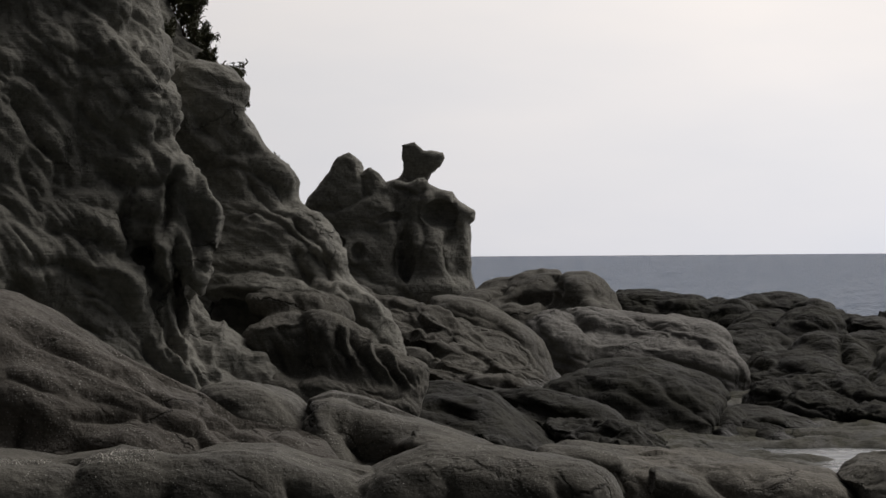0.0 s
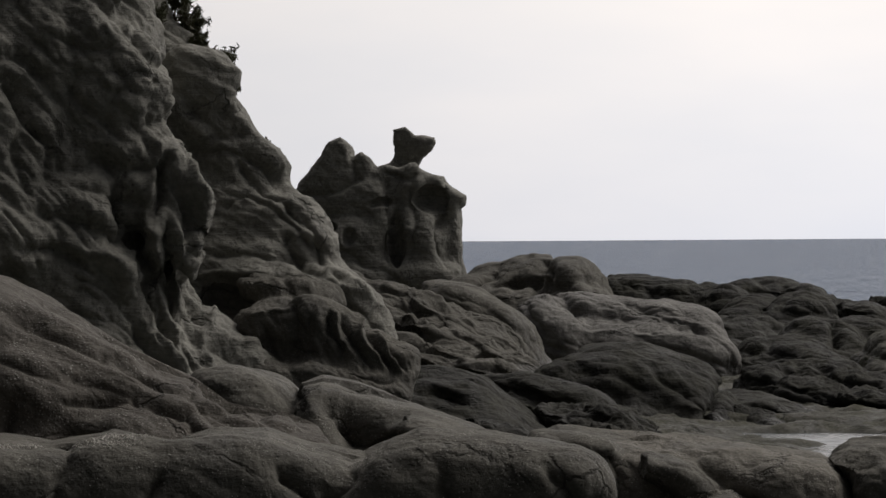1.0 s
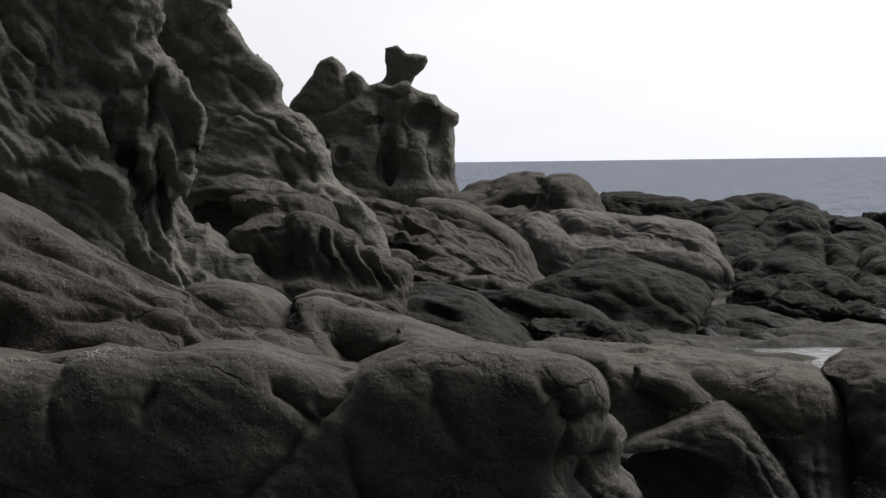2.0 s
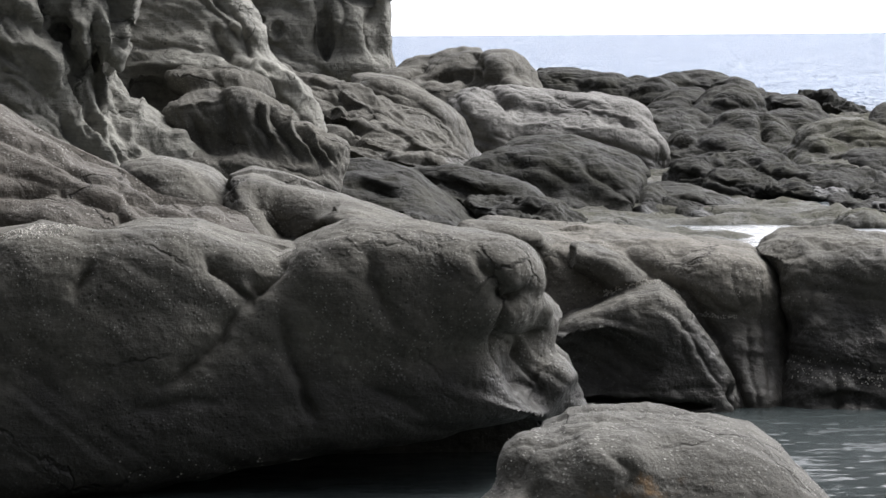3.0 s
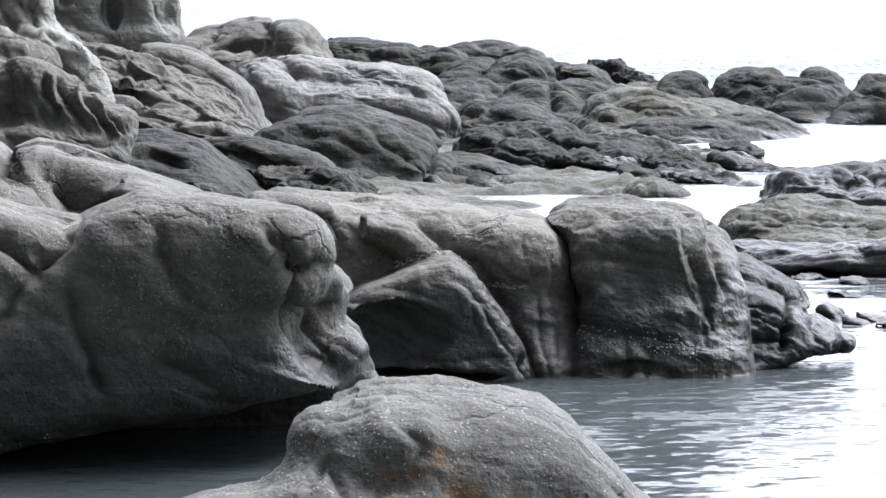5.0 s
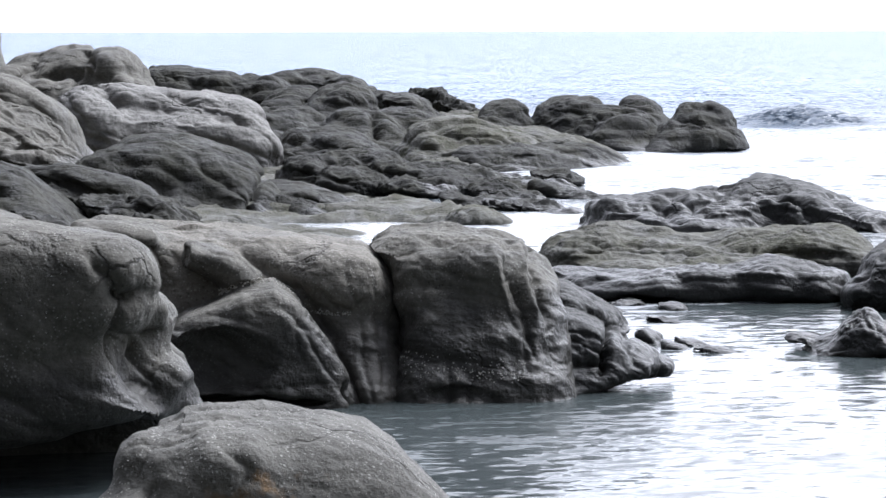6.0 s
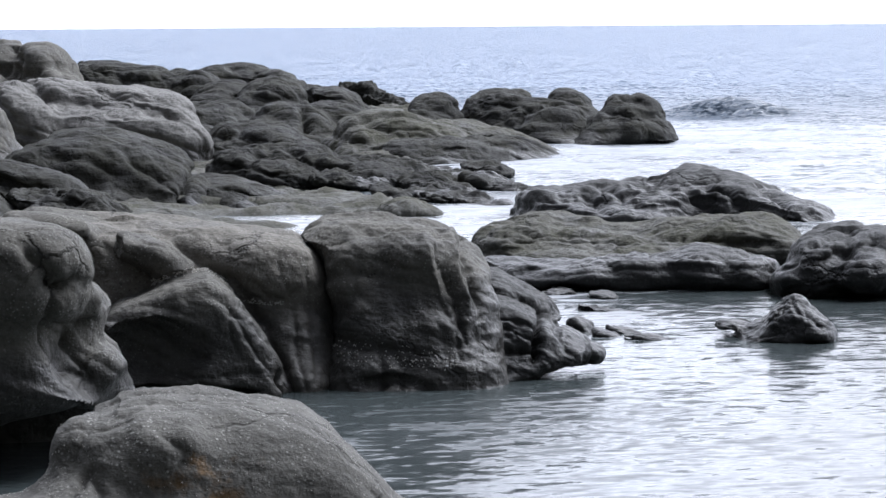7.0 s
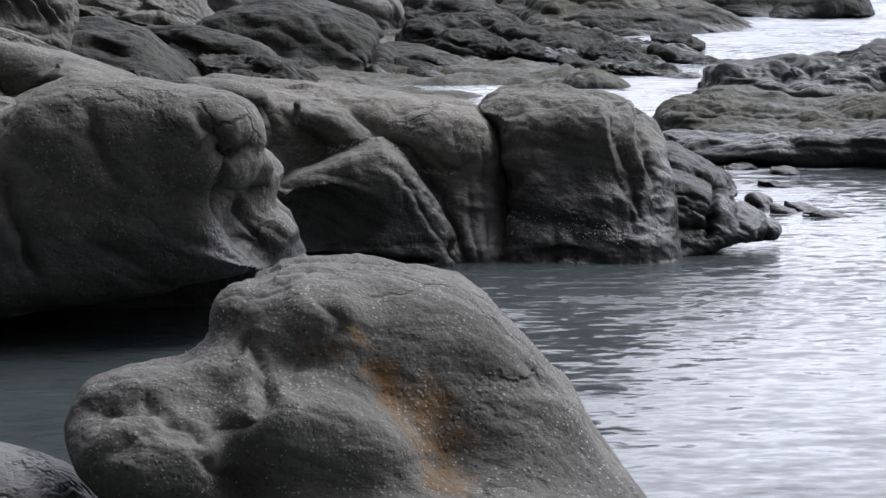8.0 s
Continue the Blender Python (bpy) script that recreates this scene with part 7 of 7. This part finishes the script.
r = Rock(blend=0.12, rough=0.07, size=0.45, folds=0.06, fold_size=0.4, stretch=0.4, dip=8, foot=0.6, flare=0.15, seed=94, cell=0.028, heading=13.1)
r.lump(10.02, 43.00, 0.00, 0.39, 0.50, 0.049, 13.1, 0)
tagged(r.build("reef_ledge", rock_wet), "thin dark wet ledge in the foam", "rock", "ledges in the foam")

r = Rock(blend=0.1, rough=0.05, size=0.5, folds=0.05, fold_size=0.5, dip=-15, foot=0.8, flare=0.1, seed=97, cell=0.022, heading=9.6)
r.lump(8.04, 41.14, 0.05, 0.43, 0.80, 0.224, 11.1, -8)
r.lump(8.40, 41.06, 0.01, 0.32, 0.70, 0.149, 11.6, 6)
r.lump(7.59, 41.02, -0.05, 0.32, 0.60, 0.093, 10.5, -4)
r.lump(8.25, 41.71, 0.16, 0.28, 0.50, 0.076, 11.2, 4)
tagged(r.build("weedy_mound", rock_green), "small domed rock with dull green weed", "rock")


r = Rock(blend=0.3, rough=0.06, size=0.9, folds=0.09, fold_size=0.75, stretch=0.35, dip=8, foot=0.42, flare=0.4, seed=45, cell=0.038, heading=8.6)
r.lump(9.52, 64.72, 0.71, 0.73, 1.50, 0.524, 8.4, -4)
r.lump(10.07, 64.33, 0.60, 0.72, 1.40, 0.435, 8.9, 10)
r.lump(9.04, 64.28, 0.56, 0.64, 1.30, 0.347, 8.0, -14)
r.lump(11.09, 65.99, 0.80, 0.74, 1.40, 0.357, 9.5, 14)
r.lump(11.49, 65.52, 0.63, 0.53, 1.20, 0.326, 9.9, 30)
r.lump(9.52, 63.61, 0.43, 1.15, 1.40, 0.315, 8.5, 0)
r.groove(9.97, 62.73, 1.12, 9.85, 62.75, 0.83, 0.3, 0.12, 9.0)
r.groove(9.85, 62.75, 0.83, 10.02, 62.72, 0.55, 0.3, 0.12, 9.0)
r.groove(8.88, 63.09, 0.97, 9.44, 63.01, 0.86, 0.08, 0.1, 8.3)
r.groove(9.44, 63.01, 0.86, 9.86, 62.95, 0.91, 0.08, 0.1, 8.7)
tagged(r.build("twin_dome", rock_dark), "pair of rounded dark rock domes on the reef", "rock")


r = Rock(foot=0.4, flare=0.3, folds=0.03, fold_size=0.3, stretch=0.3, dip=6, blend=0.05, rough=0.03, size=0.3, seed=25, cell=0.014, heading=15.6)
r.lump(6.82, 24.48, 0.04, 0.10, 0.20, 0.028, 15.6, 12)
tagged(r.build("wet_ledge", rock_wet), "low wet black rock just above the water", "rock", "wet ledges")


r = Rock(foot=0.4, flare=0.3, folds=0.03, fold_size=0.3, stretch=0.3, dip=6, blend=0.05, rough=0.03, size=0.3, seed=26, cell=0.014, heading=16.0)
r.lump(7.05, 24.62, 0.04, 0.13, 0.15, 0.017, 16.0, 4)
tagged(r.build("wet_ledge", rock_wet), "low wet black rock just above the water", "rock", "wet ledges")


r = Rock(foot=0.4, flare=0.3, folds=0.03, fold_size=0.3, stretch=0.3, dip=6, blend=0.05, rough=0.03, size=0.3, seed=27, cell=0.014, heading=14.2)
r.lump(7.01, 27.64, 0.03, 0.13, 0.15, 0.019, 14.2, 4)
tagged(r.build("wet_ledge", rock_wet), "low wet black rock just above the water", "rock", "wet ledges")

tagged(bpy.data.objects["cliff"], "tall dark sandstone cliff with bulging upper block and fluted foot", "cliff")

# ---------------------------------------------------------------- shrubs on the cliff
leaf_mat = Nodes("leaf")
leaf_mat = leaf_mat.finish(Base_Color=leaf_mat.mix(leaf_mat.noise(9.0), (0.030, 0.038, 0.016), (0.085, 0.080, 0.035)), Roughness=0.6)
bark_mat = Nodes("bark")
bark_mat = bark_mat.finish(Base_Color=bark_mat.mix(bark_mat.noise(30.0), (0.06, 0.045, 0.03), (0.12, 0.095, 0.07)), Roughness=0.9)


def part(name, me, parent, label=""):
    ob = new(name, me)
    ob.parent = parent
    return tagged(ob, label)


def twig(rng, a, b, r0, r1, verts, quads):
    """A tapered six-sided stem from a to b."""
    a, b = np.array(a), np.array(b)
    d = (b - a) / np.linalg.norm(b - a)
    u = np.cross(d, (0.3, 0.9, 0.1))
    u /= np.linalg.norm(u)
    v = np.cross(d, u)
    base = len(verts)
    for c, r in ((a, r0), (b, r1)):
        for i in range(6):
            verts.append(c + r * (math.cos(i * math.tau / 6) * u + math.sin(i * math.tau / 6) * v))
    for i in range(6):
        j = (i + 1) % 6
        quads.append((base + i, base + j, base + 6 + j, base + 6 + i))


def shrub(x, y, z, wide, tall, stems, leaves, lean=0.0, seed=0, leaf=0.05, label="dark green wind-bent shrub growing on the cliff edge"):
    rng = np.random.default_rng(seed)
    root = tagged(new("shrub"), label, "shrub", "shrubs on the cliff")
    root.location = (x, y, z)
    sv, sq, tips = [], [], []
    for i in range(stems):
        a = np.array((rng.uniform(-0.25, 0.25) * wide, rng.uniform(-0.25, 0.25) * wide, -0.12))
        top = np.array((rng.uniform(-0.5, 0.5) * wide + lean * tall, rng.uniform(-0.5, 0.5) * wide, tall * rng.uniform(0.45, 0.9)))
        mid = 0.5 * (a + top) + rng.normal(0, 0.05, 3) * wide
        twig(rng, a, mid, 0.012, 0.008, sv, sq)
        twig(rng, mid, top, 0.008, 0.004, sv, sq)
        tips += [mid, top]
        for k in range(3):
            t = mid + (top - mid) * rng.uniform(0, 1)
            e = t + rng.normal(0, 0.16, 3) * (wide, wide, 0.8 * tall) + (0, 0, 0.1 * tall)
            twig(rng, t, e, 0.005, 0.003, sv, sq)
            tips.append(e)
    part("stem", mesh_from("stem", np.array(sv), np.array(sq), bark_mat), root)
    tips = np.array(tips)
    c = tips[rng.integers(0, len(tips), leaves)] + rng.normal(0, 0.07, (leaves, 3)) * (wide, wide, tall)
    d = rng.normal(0, 1, (leaves, 3)) + (0, 0, 0.5)
    d /= np.linalg.norm(d, axis=1, keepdims=True)
    e = np.cross(d, rng.normal(0, 1, (leaves, 3)))
    e /= np.linalg.norm(e, axis=1, keepdims=True)
    size = leaf * rng.uniform(0.6, 1.2, (leaves, 1))
    lift = np.cross(d, e) * size * 0.12
    v = np.stack([c - d * size, c + e * size * 0.28 + lift, c + d * size, c - e * size * 0.28 + lift], 1).reshape(-1, 3)
    part("foliage", mesh_from("foliage", v, np.arange(len(v)).reshape(-1, 4), leaf_mat, False), root)
    return root

shrub(-3.12, 38.19, 5.68, 0.39, 0.39, 7, 650, 0.12, 0)
shrub(-3.03, 38.10, 5.35, 0.19, 0.22, 4, 170, 0.3, 1)
shrub(-3.59, 38.25, 5.96, 0.29, 0.38, 8, 900, 0.1, 2)
shrub(-3.74, 38.44, 6.27, 0.38, 0.53, 10, 1700, 0.1, 3)
shrub(-3.87, 38.62, 6.66, 0.38, 0.57, 10, 1700, 0.1, 4)
shrub(-4.08, 38.80, 7.06, 0.47, 0.52, 9, 1600, 0.05, 5)
shrub(-3.42, 38.26, 5.93, 0.14, 0.17, 4, 160, 0.1, 6)
shrub(-2.67, 38.42, 4.55, 0.21, 0.22, 5, 300, 0.25, 7)
shrub(-2.56, 38.43, 4.43, 0.15, 0.15, 4, 160, 0.2, 8)
shrub(-4.40, 38.77, 7.19, 0.52, 0.52, 9, 1500, 0, 9)
shrub(-4.12, 37.99, 6.44, 0.34, 0.34, 7, 900, 0, 10)


# ---------------------------------------------------------------- pale shell crust on the rocks
shell_mat = Nodes("shell")
shell_mat = shell_mat.finish(Base_Color=shell_mat.mix(shell_mat.noise(60.0), (0.30, 0.29, 0.26), (0.52, 0.50, 0.46)), Roughness=0.85)


def crust(host, a, b, turn, count, wide, size, seed):
    """Small shell cones sown on a rock along a line from a to b."""
    rng = np.random.default_rng(seed)
    me = host.data
    co, no = np.empty(len(me.vertices) * 3, np.float32), np.empty(len(me.vertices) * 3, np.float32)
    me.vertices.foreach_get("co", co)
    me.vertices.foreach_get("normal", no)
    co, no = co.reshape(-1, 3), no.reshape(-1, 3)
    m = Rock.axes(turn, 0)
    q, pa, pb = co @ m.T, m @ np.array(a), m @ np.array(b)
    e = (pb - pa)[[0, 2]]
    t = np.clip(((q - pa)[:, [0, 2]] @ e) / (e @ e), 0, 1)
    d = np.linalg.norm((q - pa)[:, [0, 2]] - t[:, None] * e, axis=1)
    pick = np.flatnonzero((d < wide) & (no @ m[1] < 0.3) & (np.abs(q[:, 1] - 0.5 * (pa[1] + pb[1])) < 1.2))
    if not len(pick):
        return
    pick = rng.choice(pick, min(count, len(pick)), replace=False)
    verts, quads = [], []
    for i in pick:
        n = no[i] + rng.normal(0, 0.25, 3)
        n /= np.linalg.norm(n)
        u = np.cross(n, (0.21, 0.35, 0.9))
        u /= np.linalg.norm(u)
        shift = rng.normal(0, 0.006, 2)
        v, r, base = np.cross(n, u), size * rng.uniform(0.5, 1.2), len(verts)
        for ring, lift in ((1.0, -0.2), (0.6, 0.75), (0.25, 0.55)):
            for k in range(6):
                verts.append(co[i] + shift[0] * u + shift[1] * v + r * (ring * (math.cos(k * math.tau / 6) * u + math.sin(k * math.tau / 6) * v) + lift * n))
        for ring in (0, 6):
            for k in range(6):
                j = (k + 1) % 6
                quads.append((base + ring + k, base + ring + j, base + ring + 6 + j, base + ring + 6 + k))
    ob = part("shell_crust", mesh_from("shell_crust", np.array(verts), np.array(quads), shell_mat, False), host, "pale crust of tiny shells")
    tagged(ob, kind="stuff")


def thing(name):
    return bpy.data.objects[name]

crust(thing("hump_rock"), (1.69, 21.34, 0.82), (1.96, 21.31, 0.90), 4.9, 120, 0.025, 0.01, 0)
crust(thing("hump_rock"), (1.96, 21.31, 0.90), (2.17, 21.29, 1.00), 5.5, 110, 0.022, 0.01, 1)
crust(thing("hump_rock"), (2.17, 21.29, 1.00), (2.46, 21.26, 1.04), 6.2, 160, 0.022, 0.011, 2)
crust(thing("hump_rock"), (2.46, 21.26, 1.04), (2.72, 21.23, 0.88), 6.9, 70, 0.02, 0.009, 11)
crust(thing("sloping_rock"), (2.84, 21.67, 0.74), (3.16, 21.62, 0.72), 7.9, 80, 0.015, 0.008, 3)
crust(thing("sloping_rock"), (3.12, 21.73, 1.10), (3.20, 21.72, 0.90), 8.3, 30, 0.012, 0.007, 12)
crust(thing("rock_wall"), (-3.22, 17.38, 1.84), (-2.06, 17.56, 1.85), -8.7, 600, 0.07, 0.012, 4)
crust(thing("rock_wall"), (-2.04, 17.36, 1.60), (0.41, 17.47, 1.47), -2.7, 320, 0.35, 0.005, 5)
crust(thing("near_boulder"), (0.76, 12.18, 1.08), (2.23, 12.02, 0.91), 6.3, 900, 0.4, 0.0035, 6)
crust(thing("near_boulder"), (0.41, 12.00, 0.56), (2.06, 11.85, 0.27), 5.2, 700, 0.35, 0.0035, 7)
crust(thing("rock_wall"), (-1.74, 17.39, 0.23), (-0.46, 17.47, 0.19), -3.7, 120, 0.08, 0.007, 8)
crust(thing("end_block"), (3.65, 21.34, 0.31), (4.54, 21.17, 0.25), 10.9, 200, 0.1, 0.008, 9)
